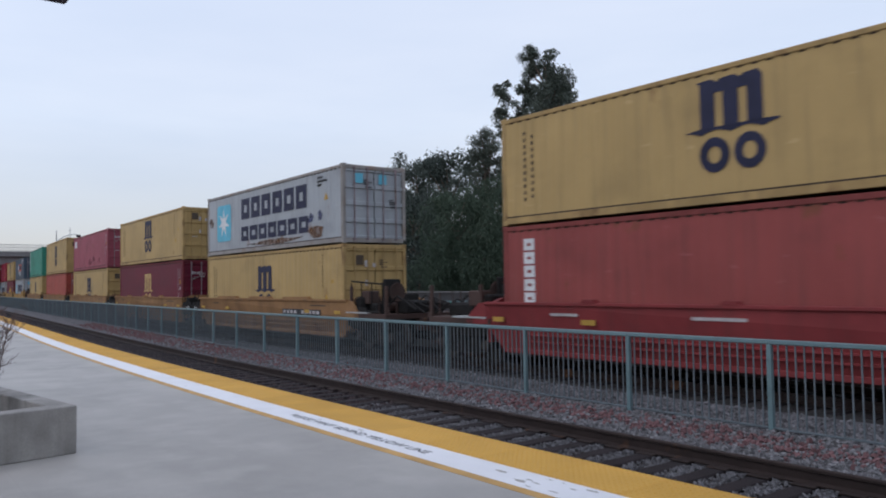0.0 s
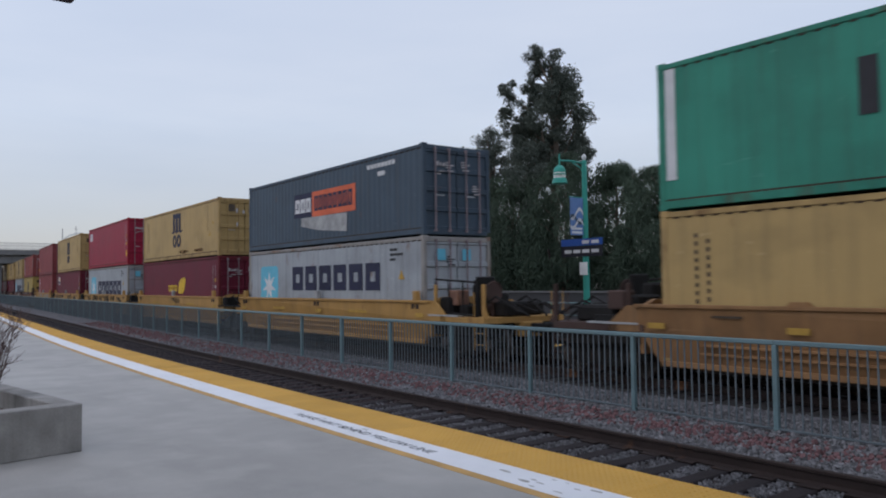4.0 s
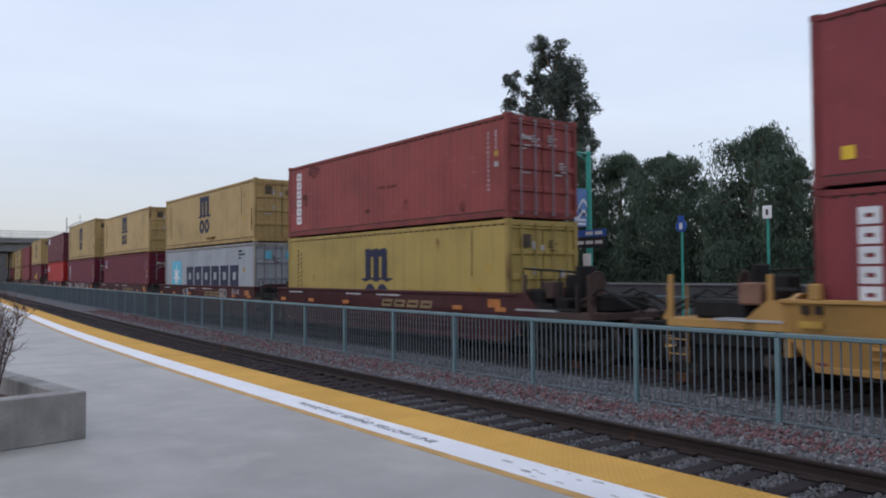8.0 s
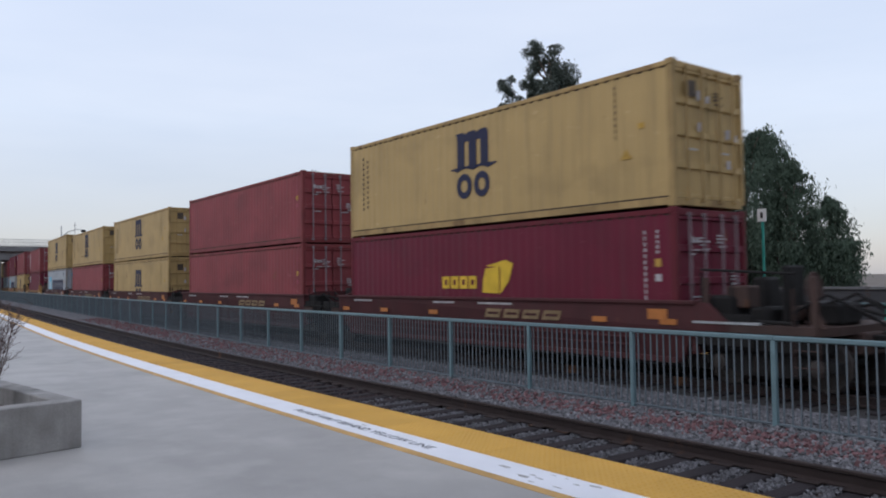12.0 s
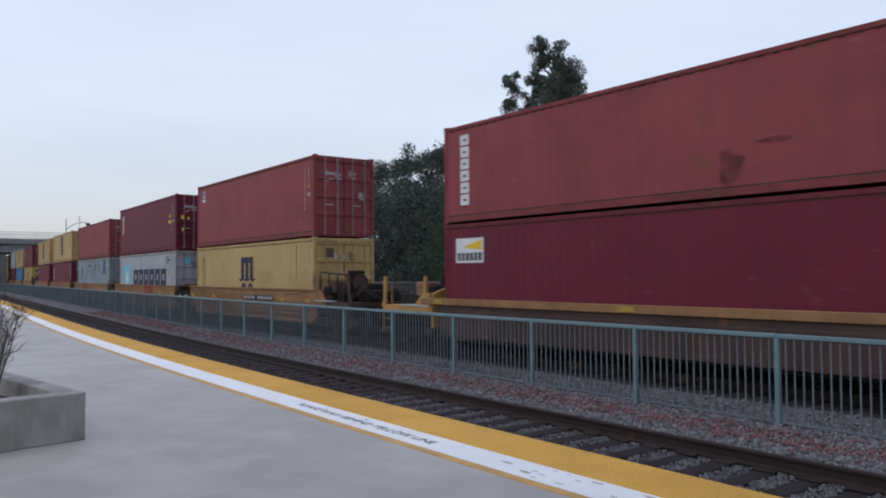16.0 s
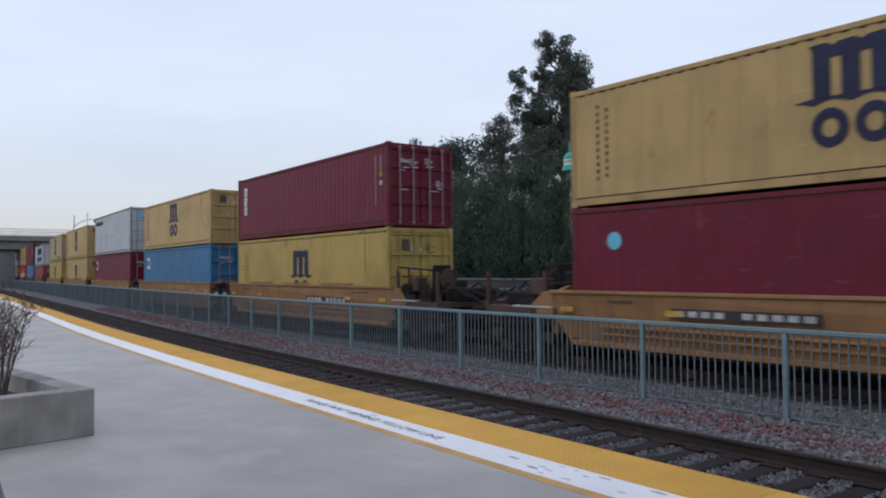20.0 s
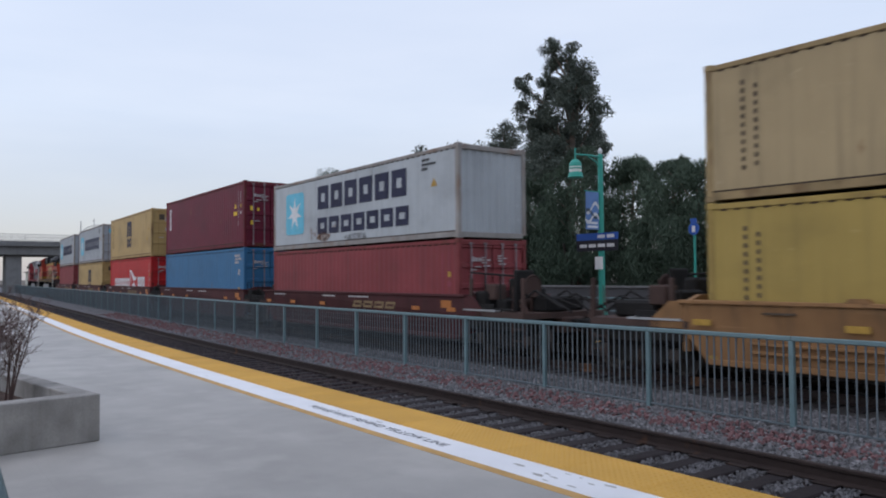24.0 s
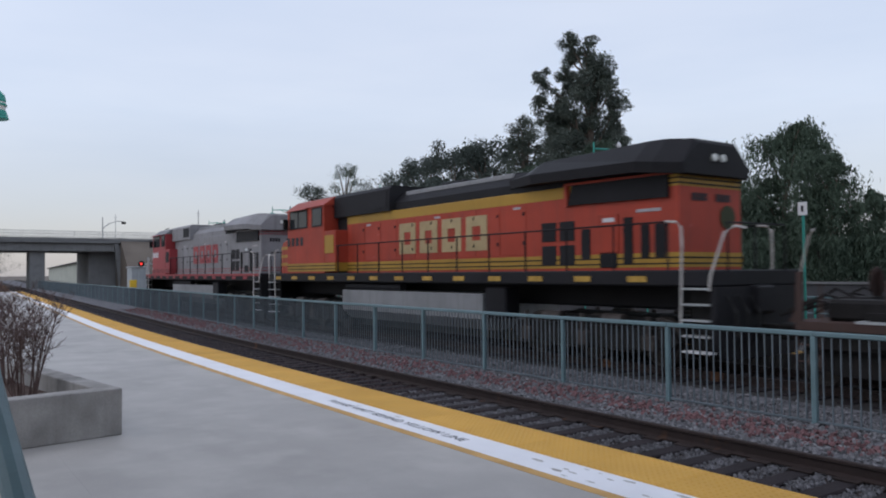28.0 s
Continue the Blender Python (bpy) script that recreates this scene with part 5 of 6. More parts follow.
    (7, 1): ((1.0, .35, 1.8, .2, "stain_rust"), (3.4, .35, 1.6, .2, "stain_rust")),
    (24, 0): ((-4.2, 1.9, .3, 1.2, "stain_rust"), (-1.0, 2.4, 1.6, .2, "stain_dark"), (1.4, 2.2, .4, .8, "stain_dark"), (2.5, 2.3, .3, .9, "stain_dark")),
    (32, 1): ((-1.8, .4, 1.2, .35, "stain_rust"), (.5, .3, 1.6, .25, "stain_dark")),
    (31, 1): ((3.0, .35, 3.4, .25, "stain_dark"),)}

RIDE = 0.44
moving = []          # thing, place along the train, height
for i, (tp, tk, ts, bp, bk, cp) in enumerate(LOADS):
    mid = LEAD[i] - LEN / 2
    slim = cp == "slim"
    car = well_car("car_yellow" if slim else cp, slim, "end" if i in ENDS_AHEAD else "joint", "end" if i in ENDS_BEHIND else "joint",
                   CAR_LABEL[cp] + " carrying two stacked containers", i < 6 or 27 <= i < 32, i)
    low_size = "std" if i == 32 else "hc"
    low = container("container", bp, low_size, bk, named(bp, bk, "in a well car"), low=True)
    top = container("container", tp, ts, tk, named(tp, tk, "stacked on another"), i != 32)
    for tier, box in ((0, low), (1, top)):
        for k, row in enumerate(STAINS.get((i, tier), ())):
            blot(box, i * 10 + k, *row)
    moving += [(car, mid, 0.0), (low, mid, RIDE), (top, mid, RIDE + CON[low_size]["H"] + 0.012)]


# ---- locomotives: cab at the rear of the move, long hood ahead ----
def locomotive(name, label, pal, warbonnet):
    c = thing(name, label, "locomotive")
    low, band, roof, nose, sill, tank = (pal[k] for k in ("body", "band", "roof", "nose", "sill", "tank"))
    dark, line, HW = "loco_dark", "loco_dark" if not warbonnet else nose, 1.02

    def hood(x0, x1, hw, z0, z1, r=.12):
        return Shape().prism([(-hw, z0), (hw, z0), (hw, z1 - r), (hw - r, z1), (-hw + r, z1), (-hw, z1 - r)], x0, x1, "x")

    # underframe and running gear
    part("underframe", Shape().box(-10.7, 10.7, -1.5, 1.5, 1.68, 2.0, .03).box(-10.9, 10.9, -.3, .3, 1.15, 1.7, .05), sill, c)
    for i in range(13):
        part("sill_marker", Shape().box(-9.9 + 1.55 * i, -9.4 + 1.55 * i, -1.512, -1.502, 1.76, 1.88), "label_amber" if not warbonnet else "loco_red", c)
    if warbonnet:
        part("red_stripe", Shape().box(-10.7, 10.7, -1.514, -1.5, 1.9, 2.0), "loco_red", c)
    t = Shape()
    t.prism([(-1.35, 1.42), (-1.35, .75), (-1.0, .45), (1.0, .45), (1.35, .75), (1.35, 1.42)], -4.35, 3.6, "x")
    part("fuel_tank", t, tank, c)
    part("air_tank", Shape().rod((-4.2, -1.2, 1.54), (-.6, -1.2, 1.54), .13, n=10), sill, c)
    part("equipment_box", Shape().box(3.75, 4.6, -1.4, -.9, .8, 1.6, .04), dark, c)
    frame6 = Shape().prism([(-2.6, .55), (-2.3, .8), (2.3, .8), (2.6, .55), (2.3, .38), (.9, .3), (-.9, .3), (-2.3, .38)], -.1, .1, "y").mesh("truck_frame")
    big_wheel = Shape().lathe([(r * 1.2, h) for r, h in WHEEL_PROFILE], axis="y", n=20).mesh("wheel")
    shock = Shape().rod((0, -.1, .45), (0, -.1, 1.05), .06, n=7).box(-.16, .16, -.15, .02, .32, .66, .03).mesh("journal_box")
    cylinder = Shape().lathe([(.06, -.3), (.13, -.28), (.13, .28), (.06, .3)], axis="x", n=10).mesh("brake_cylinder")
    for x in (-7.1, 7.1):
        k = part("truck", Shape().box(-1.8, 1.8, -.85, .85, .55, 1.0, .05), "steel_black", c, at=pose(x, 0, 0))
        for sy in (-1, 1):
            part("truck_frame", frame6, "steel_black", k, at=pose(0, sy * 1.05, 0))
            for sx in (-.95, .95):
                part("brake_cylinder", cylinder, "wheel_steel", k, at=pose(sx, sy * 1.2, .95))
            for sx in (-1.9, 0, 1.9):
                part("wheel", big_wheel, "wheel_steel", k, at=pose(sx, sy * .755, .51, 0, 0, 0 if sy > 0 else 180))
                part("journal_box", shock, "wheel_steel", k, at=pose(sx, sy * 1.12, 0, 0, 0, 0 if sy < 0 else 180))
    # long hood
    part("long_hood", hood(-4.6, 9.65, HW, 2.0, 3.72, .02), low, c)
    part("upper_band", hood(-4.6, 9.65, HW + .005, 3.70, 3.98, .02), band, c)
    part("lower_band", hood(-4.6, 9.66, HW + .01, 2.06, 2.36, .005), band, c)
    for z in (2.12, 2.24, 3.75, 3.85):
        part("pinstripe", Shape().box(-4.58 if z < 3 else 9.0, 9.67, -HW - .016, HW + .016, z, z + .03), line, c)
    part("hood_roof", hood(-1.7, 4.6, .93, 3.98, 4.56, .34), roof, c)
    part("filter_box", hood(-5.45, -1.55, 1.12, 3.98, 4.8, .12), dark if not warbonnet else low, c)
    part("filter_grille", Shape().box(-2.9, -1.7, -1.135, -1.11, 4.1, 4.62), dark, c)
    wing = Shape().loft([[(x, -w, zl), (x, w, zl), (x, w + .03, zl + .22), (x, w - .45, zt), (x, -w + .45, zt), (x, -w - .03, zl + .22)]
                         for x, w, zl, zt in ((4.3, .95, 4.12, 4.5), (5.6, 1.4, 4.1, 4.66), (8.9, 1.44, 4.02, 4.7), (9.3, 1.36, 3.97, 4.7), (9.78, 1.12, 3.92, 4.66), (9.84, 1.06, 3.94, 4.58))])
    part("radiator_cowl", wing, roof if not warbonnet else low, c)
    part("radiator_core", hood(4.6, 9.6, HW, 3.97, 4.3, .02), dark, c)
    part("radiator_screen", Shape().prism([(6.55, 3.52), (9.42, 3.48), (9.42, 3.94), (6.7, 3.98)], -1.1, -1.0, "y"), dark, c)
    part("screen_frame", Shape().prism([(6.45, 3.98), (9.5, 3.94), (9.5, 3.99), (6.45, 4.03)], -1.12, -1.0, "y").prism([(6.45, 3.5), (6.55, 3.5), (6.55, 4.0), (6.45, 4.0)], -1.12, -1.0, "y"), low, c)
    part("exhaust_stack", Shape().box(.2, 1.5, -.35, .35, 4.52, 4.72, .05), dark, c)
    part("roof_rib", Shape().box(-1.2, 4.1, -.7, -.6, 4.44, 4.58, .02), "loco_tank", c)
    for x in (-.9, 2.0, 3.3):
        part("roof_hatch", Shape().box(x, x + .9, -.5, .5, 4.55, 4.61, .02), roof, c)
    # doors, grilles and lettering on both sides
    for sy in (-1, 1):
        def on(name, x0, x1, z0, z1, mat, d=.02, lab=""):
            y = sy * HW
            return part(name, Shape().box(x0, x1, min(y, y + sy * d), max(y, y + sy * d), z0, z1, .008), mat, c, lab)
        for i in range(9):
            door = on("hood_door", -4.3 + 1.04 * i, -3.32 + 1.04 * i, 2.4, 3.66, low, .012)
            for z in (2.66, 3.4) if sy < 0 else ():
                y = sy * (HW + .014)
                part("latch", Shape().box(-3.44 + 1.04 * i, -3.38 + 1.04 * i, min(y, y + sy * .02), max(y, y + sy * .02), z, z + .09), dark, door)
        for x0 in (5.58, 6.2):
            for z0 in (2.14, 2.7):
                on("grille", x0, x0 + .5, z0, z0 + .46, dark, .022)
        for x0, x1, z0, z1 in ((6.92, 7.2, 2.24, 2.95), (8.19, 8.45, 2.12, 3.14), (8.67, 8.9, 2.24, 2.96), (9.04, 9.32, 2.24, 2.96)):
            on("grille", x0, x1, z0, z1, dark, .022)
        on("hatch", 7.45, 8.05, 2.4, 3.24, low, .03)
        on("hatch", 7.5, 8.0, 2.06, 2.38, dark, .03)
        on("hatch_plate", 7.6, 7.95, 3.06, 3.16, "ink_white", .034)
        on("hatch_plate", 8.55, 9.2, 3.22, 3.29, "ink_faded", .014)
        for x0 in (-3.2, .9, 4.5):
            on("stencil_line", x0, x0 + .3, 3.56, 3.63, "ink_faded", .016)
        for i in range(4):
            x0, ink = -1.06 + 1.18 * i, "cream" if not warbonnet else nose
            part("letter_block", hollow(x0, x0 + .94, 2.57, 3.52, .28, *sorted((sy * HW, sy * (HW + .028)))), ink, c)
        # cab side
        part("cab_panel", Shape().box(-5.55, -4.62, *sorted((sy * .9, sy * 1.49)), 2.36, 3.5, .02), nose, c)
        part("cab_band", Shape().box(-8.72, -4.6, *sorted((sy * .9, sy * 1.51)), 2.06, 2.36), band if not warbonnet else nose, c)
        for z in (2.13, 2.25):
            part("pinstripe", Shape().box(-8.72, -4.6, sy * 1.512 - .004, sy * 1.512 + .004, z, z + .03), dark, c)
        for x0, x1 in ((-8.45, -7.75), (-7.65, -6.95), (-6.45, -5.7)):
            pane = part("cab_window", Shape().box(x0, x1, sy * 1.5 - .02, sy * 1.5 + .02, 3.74, 4.34), "dark_glass", c)
            rim = Shape()
            for a, b, z0, z1 in ((x0 - .05, x1 + .05, 3.69, 3.74), (x0 - .05, x1 + .05, 4.34, 4.39), (x0 - .05, x0, 3.74, 4.34), (x1, x1 + .05, 3.74, 4.34)):
                rim.box(a, b, sy * 1.5 - .026, sy * 1.5 + .026, z0, z1)
            part("window_frame", rim, dark, pane)
        part("window_visor", Shape().prism([(sy * 1.5, 4.42), (sy * 1.72, 4.36), (sy * 1.72, 4.38), (sy * 1.5, 4.46)], -8.5, -6.8, "x"), nose, c)
        part("mirror", Shape().box(-8.62, -8.54, *sorted((sy * 1.55, sy * 1.75)), 3.7, 4.1, .01), "steel_black", c)
        part("cab_door", Shape().box(-5.45, -4.75, *sorted((sy * 1.48, sy * 1.51)), 2.7, 3.34), dark if warbonnet else "loco_yellow", c)
        for i in range(4):
            part("number_bar", Shape().box(-8.75 + .4 * i, -8.5 + .4 * i, *sorted((sy * 1.5, sy * 1.512)), 3.04, 3.36), "ink_black" if not warbonnet else "ink_white", c)
        for i in range(4):
            y = (-.62 if sy < 0 else .16) + .13 * i
            part("number_bar", Shape().box(9.655, 9.67, y, y + .09, 3.42, 3.58), "ink_black", c)
    # cab and nose
    part("cab", Shape().prism([(-1.5, 2.0), (1.5, 2.0), (1.5, 4.42), (1.1, 4.7), (-1.1, 4.7), (-1.5, 4.42)], -8.75, -5.5, "x"), nose, c)
    part("cab_roof", Shape().loft([[(x, -1.54, z), (x, 1.54, z), (x, 1.1, z + .32), (x, -1.1, z + .32)] for x, z in ((-8.95, 4.38), (-8.6, 4.44), (-5.45, 4.44))]), nose if not warbonnet else low, c)
    part("roof_unit", Shape().box(-7.6, -6.2, -.6, .6, 4.74, 4.9, .06), low if warbonnet else dark, c)
    nz = Shape().loft([[(x, -w, 2.0), (x, w, 2.0), (x, w, z - .3), (x, w - .35, z), (x, -w + .35, z), (x, -w, z - .3)] for x, w, z in ((-8.75, 1.42, 3.62), (-9.6, 1.34, 3.5), (-10.3, 1.1, 3.3), (-10.45, .95, 3.1))])
    part("nose", nz, nose, c)
    for z in (2.3, 2.62, 2.94):
        part("nose_stripe", Shape().loft([[(x, -w, z), (x, -w, z + .12), (x, -w - .012, z + .12), (x, -w - .012, z)] for x, w in ((-8.8, 1.42), (-9.6, 1.34), (-10.3, 1.1))]), "loco_yellow" if not warbonnet else "ink_faded", c)
    part("windshield", Shape().box(-8.83, -8.75, -1.15, 1.15, 3.78, 4.34), "dark_glass", c)
    part("rear_cab_wall", Shape().box(-5.5, -4.6, -.93, .93, 2.0, 4.1), dark if not warbonnet else low, c)
    for y in (-.14, .14):
        part("tail_lamp", Shape().lathe([(.08, 0), (.08, .05), (.02, .06)], (9.84, y, 4.3), "x", 10), "glass_milk", c)
    part("round_badge", Shape().lathe([(.26, 0), (.26, .012)], (9.66, .55, 3.1), "x", 14), "loco_moss" if not warbonnet else dark, c)
    part("horn", Shape().rod((-6.6, .7, 4.98), (-6.0, .7, 4.98), .09, .04, 8).box(-6.2, -6.1, .65, .75, 4.72, 4.98), "steel_grey", c)
    part("antenna", Shape().box(-8.2, -7.4, -.9, -.84, 4.86, 4.9).rod((-7.8, -.87, 4.7), (-7.8, -.87, 4.88), .02, n=5), "steel_black", c)
    # handrails, steps, couplers
    for sy in (-1, 1):
        rail = part("handrail", Shape().rod((-4.6, sy * 1.45, 2.95), (9.75, sy * 1.45, 2.95), .02, n=6), dark, c)
        for i in range(11):
            x = -4.5 + 1.42 * i
            part("stanchion", Shape().rod((x, sy * 1.45, 1.95), (x, sy * 1.45, 2.95), .022, n=5), dark, rail)
        for sx in (-1, 1):
            part("grab_rail", Shape().tube([(sx * 10.66, sy * 1.48, 1.6), (sx * 10.7, sy * 1.48, 1.9), (sx * 10.95, sy * 1.4, 2.68), (sx * 11.1, sy * 1.3, 2.8), (sx * 11.2, sy * 1.1, 2.76)], [.026] * 5), "rail_cream", c)
            part("grab_rail", Shape().tube([(sx * 10.02, sy * 1.5, .9), (sx * 10.08, sy * 1.5, 2.5), (sx * 10.06, sy * 1.5, 2.84), (sx * 9.95, sy * 1.5, 2.93), (sx * 9.7, sy * 1.5, 2.95)], [.026] * 5), "rail_cream", c)
            for k in range(5):
                part("step", Shape().box(sx * 10.37 - .31, sx * 10.37 + .31, sy * 1.4 - .13, sy * 1.4 + .13, .42 + .3 * k, .455 + .3 * k), "steel_grey" if k else "ink_white", c)
            part("step_well", Shape().box(sx * 10.37 - .3, sx * 10.37 + .3, sy * 1.2 - .04, sy * 1.2 + .04, .42, 1.7), "steel_black", c)
    for sx in (-1, 1):
        part("coupler", coupler_m, "steel_black", c, at=pose(sx * 10.5, 0, 0, 0, 0, 0 if sx > 0 else 180))
        part("pilot_plate", Shape().prism([(-1.45, 1.68), (1.45, 1.68), (1.45, .6), (1.2, .3), (-1.2, .3), (-1.45, .6)], sx * 10.72 - .06, sx * 10.72 + .06, "x"), dark, c)
        part("end_rail", Shape().tube([(sx * 10.7, -.95, 1.95), (sx * 10.7, -.95, 2.9), (sx * 10.7, .95, 2.9), (sx * 10.7, .95, 1.95)], [.022] * 4), dark, c)
        for k in range(3):
            y = -1.1 + .35 * k
            part("air_hose", Shape().tube([(sx * 10.78, y, 1.5), (sx * 10.98, y, 1.2), (sx * 10.96, y + .05, .75), (sx * 10.82, y + .12, .6)], [.035] * 4, 6), "gasket", c)
    return c


ORANGE = {"body": "loco_orange", "band": "loco_yellow", "roof": "loco_dark", "nose": "loco_orange", "sill": "loco_dark", "tank": "loco_tank"}
SILVER = {"body": "loco_silver", "band": "loco_silver", "roof": "loco_silver", "nose": "loco_red", "sill": "loco_dark", "tank": "loco_tank"}
moving.append((locomotive("locomotive", "orange and black road locomotive with yellow stripes", ORANGE, False), -623.4, 0.0))
moving.append((locomotive("locomotive", "weathered silver locomotive with a red nose", SILVER, True), -645.9, 0.0))

# ---- near platform things ----
planter = thing("planter", "square cast-concrete planter box with stained sides", "planter", pose(-9.14, 2.14, 0.2, 0, 0, 8))
for nm, b in (("planter_wall", (-.24, 0, -2.4, 0)), ("planter_wall", (-4.4, -4.16, -2.4, 0)), ("planter_wall", (-4.16, -.24, -.24, 0)), ("planter_wall", (-4.16, -.24, -2.4, -2.16))):
    part(nm, Shape().box(b[0], b[1], b[2], b[3], 0, .52, .011), "planter_stone", planter)
part("soil", Shape().box(-4.16, -.24, -2.16, -.24, 0, .3), "soil", planter)


def shrub(name, label, x, y, z, h, spread, n, seed):
    r = random.Random(seed)
    s = thing(name, label, "shrub", pose(x, y, z))
    fine = Shape()
    for i in range(n):
        a, lean = r.uniform(0, 6.28), r.uniform(.15, 1.0) * spread
        top = Vector((math.cos(a) * lean, math.sin(a) * lean, h * r.uniform(.65, 1.0)))
        base = Vector((math.cos(a) * .12, math.sin(a) * .12, 0))
        mid = base.lerp(top, .5) + Vector((r.uniform(-.08, .08), r.uniform(-.08, .08), .12))
        part("stem", Shape().tube([base, mid, top], [.010, .006, .0025], 5), "twig", s)
        for k in range(12):
            f = r.uniform(.2, 1)
            p = base.lerp(mid, f * 2) if f < .5 else mid.lerp(top, f * 2 - 1)
            q = p + Vector((r.uniform(-.24, .24), r.uniform(-.24, .24), r.uniform(.05, .3)))
            fine.rod(p, q, .0045, .002, 4)
            for _ in range(4):
                w = p.lerp(q, r.uniform(.25, 1))
                e = w + Vector((r.uniform(-.12, .12), r.uniform(-.12, .12), r.uniform(.01, .15)))
                fine.rod(w, e, .003, .0014, 3)
                fine.rod(e, e + Vector((r.uniform(-.06, .06), r.uniform(-.06, .06), r.uniform(-.01, .06))), .0024, .0012, 3)
    tagged(part("fine_growth", fine, "twig", s), kind="stuff")


shrub("bare_shrub", "leafless reddish-brown shrub growing in the planter", -10.6, 1.35, .5, 1.25, .62, 15, 5)
shrub("bare_shrub", "leafless reddish-brown shrub growing in the planter", -12.1, 1.3, .5, 1.3, .6, 12, 6)

canopy = thing("canopy", "dark brown flat shelter roof over the platform", "canopy", pose(0, 0, 0))
part("fascia", Shape().box(-6.62, 5.0, -3.4, 1.45, 4.27, 4.5, .02), "eave", canopy)
part("roof_deck", Shape().box(-6.5, 4.9, -3.3, 1.36, 4.5, 4.56), "steel_grey", canopy)
for x in (-5.4, 3.6):
    part("column", Shape().box(x - .1, x + .1, -2.9, -2.7, .2, 4.27, .02), "lamp_green", canopy)

rail = thing("handrail", "pale turquoise tubular handrail by the shelter", "handrail", pose(0, 0, 0))
part("rail_tube", Shape().tube([(-3.35, .245, 1.93), (-2.39, .24, 1.62), (-1.88, .24, 1.47), (-1.2, .24, 1.25), (-.9, .2, 1.1)], [.032] * 5, 10), "fence", rail)
for x, z in ((-3.2, 1.88), (-1.05, 1.18)):
    part("rail_post", Shape().rod((x, .24, .2), (x, .24, z), .024, n=8), "fence", rail)


# ---- lamps and signs ----
def street_lamp(x, lat, toward, banner, board):
    s = thing("street_lamp", "turquoise station lamp post with a bell-shaped lantern" + (" and name boards" if board else ""), "street lamp", along(x, lat, .2), "platform lamps")
    part("base", Shape().lathe([(.24, 0), (.24, .12), (.19, .2), (.17, .7), (.13, .8)], n=12), "lamp_green", s)
    part("pole", Shape().lathe([(.11, .75), (.095, 3.0), (.08, 5.62), (.05, 5.66)], n=12), "lamp_green", s)
    part("finial", Shape().lathe([(.03, 5.64), (.07, 5.72), (.07, 5.78), (.02, 5.86)], n=10), "ink_white", s)
    t = toward
    part("arm", Shape().tube([(0, 0, 5.55), (0, t * .5, 5.58), (0, t * 1.0, 5.56), (0, t * 1.12, 5.56)], [.035, .03, .028, .028], 8), "lamp_green", s)
    part("brace", Shape().tube([(0, 0, 5.1), (0, t * .18, 5.4), (0, t * .55, 5.54)], [.022] * 3, 6), "lamp_green", s)
    part("bracket", Shape().rod((0, t * 1.12, 5.38), (0, t * 1.12, 5.75), .025, n=8), "lamp_green", s)
    bell = part("lantern", Shape().lathe([(.03, 5.40), (.10, 5.38), (.17, 5.30), (.19, 5.2), (.19, 5.17)], (0, t * 1.12, 0), n=16), "lamp_green", s)
    part("lens", Shape().lathe([(.18, 5.17), (.19, 5.08), (.18, 5.0)], (0, t * 1.12, 0), n=16), "glass_milk", bell)
    part("skirt", Shape().lathe([(.19, 5.0), (.21, 4.96), (.235, 4.86), (.25, 4.84), (.23, 4.83)], (0, t * 1.12, 0), n=16), "lamp_green", bell)
    part("lantern_ring", Shape().lathe([(.205, 5.13), (.21, 5.11), (.205, 5.09)], (0, t * 1.12, 0), n=16), "lamp_green", bell)
    if banner:
        part("banner_rod", Shape().rod((0, 0, 4.45), (0, t * .72, 4.45), .015, n=6), "lamp_green", s)
        b = part("banner", Shape().box(-.008, .008, *sorted((t * .1, t * .68)), 3.25, 4.43), "banner_blue", s, "blue and white cloth banner")
        for z, rise, mat in ((3.98, .16, "ink_white"), (3.8, -.12, "slate"), (3.66, .14, "ink_white")):
            wave = [(t * (.1 + .58 * k / 8), z + rise * math.sin(k * .7)) for k in range(9)]
            part("banner_wave", Shape().prism(wave + [(y, q - .11) for y, q in reversed(wave)], .009, .012, "x"), mat, b)
        for z0 in (3.42, 3.3):
            part("banner_bar", Shape().box(.009, .012, *sorted((t * .16, t * .62)), z0, z0 + .07), "ink_white", b)
    if board:
        for z0, z1, mat, bars_at in ((2.93, 3.15, "sign_blue", (2, 3)), (2.58, 2.925, "sign_dark", (0, 1, 2, 3))):
            d = part("name_board", Shape().box(-.96, .79, -.12, -.10, z0, z1, .006), mat, s)
            for i in bars_at:
                part("text_bar", Shape().box(-.8 + i * .38, -.5 + i * .38, -.126, -.121, (z0 + z1) / 2 - .055, (z0 + z1) / 2 + .05), "ink_white", d)
        part("notice", Shape().box(-.16, .16, -.13, -.11, 2.0, 2.4), "sign_white", s)
    return s


for x in (-3.2, -16.3, -29.5, -42.6, -55.7, -68.8):
    street_lamp(x, 18.5, -1, True, x == -16.3)
street_lamp(-17.1, .35, 1, False, False)


def sign_post(x, lat, top, mat, label, disc):
    s = thing("sign_post", label, "sign", along(x, lat, .2), "platform signs")
    part("pole", Shape().rod((0, 0, 0), (0, 0, top - .45), .035, n=8), "lamp_green", s)
    if disc:
        p = part("sign_plate", Shape().lathe([(.17, -.012), (.17, .012)], (0, -.03, top - .36), "y", 18), mat, s, "round blue sign plate")
        part("sign_plate_top", Shape().box(-.1, .1, -.045, -.03, top - .2, top - .08), mat, p)
        part("symbol", Shape().box(-.05, .05, -.05, -.044, top - .45, top - .28), "ink_white", p)
    else:
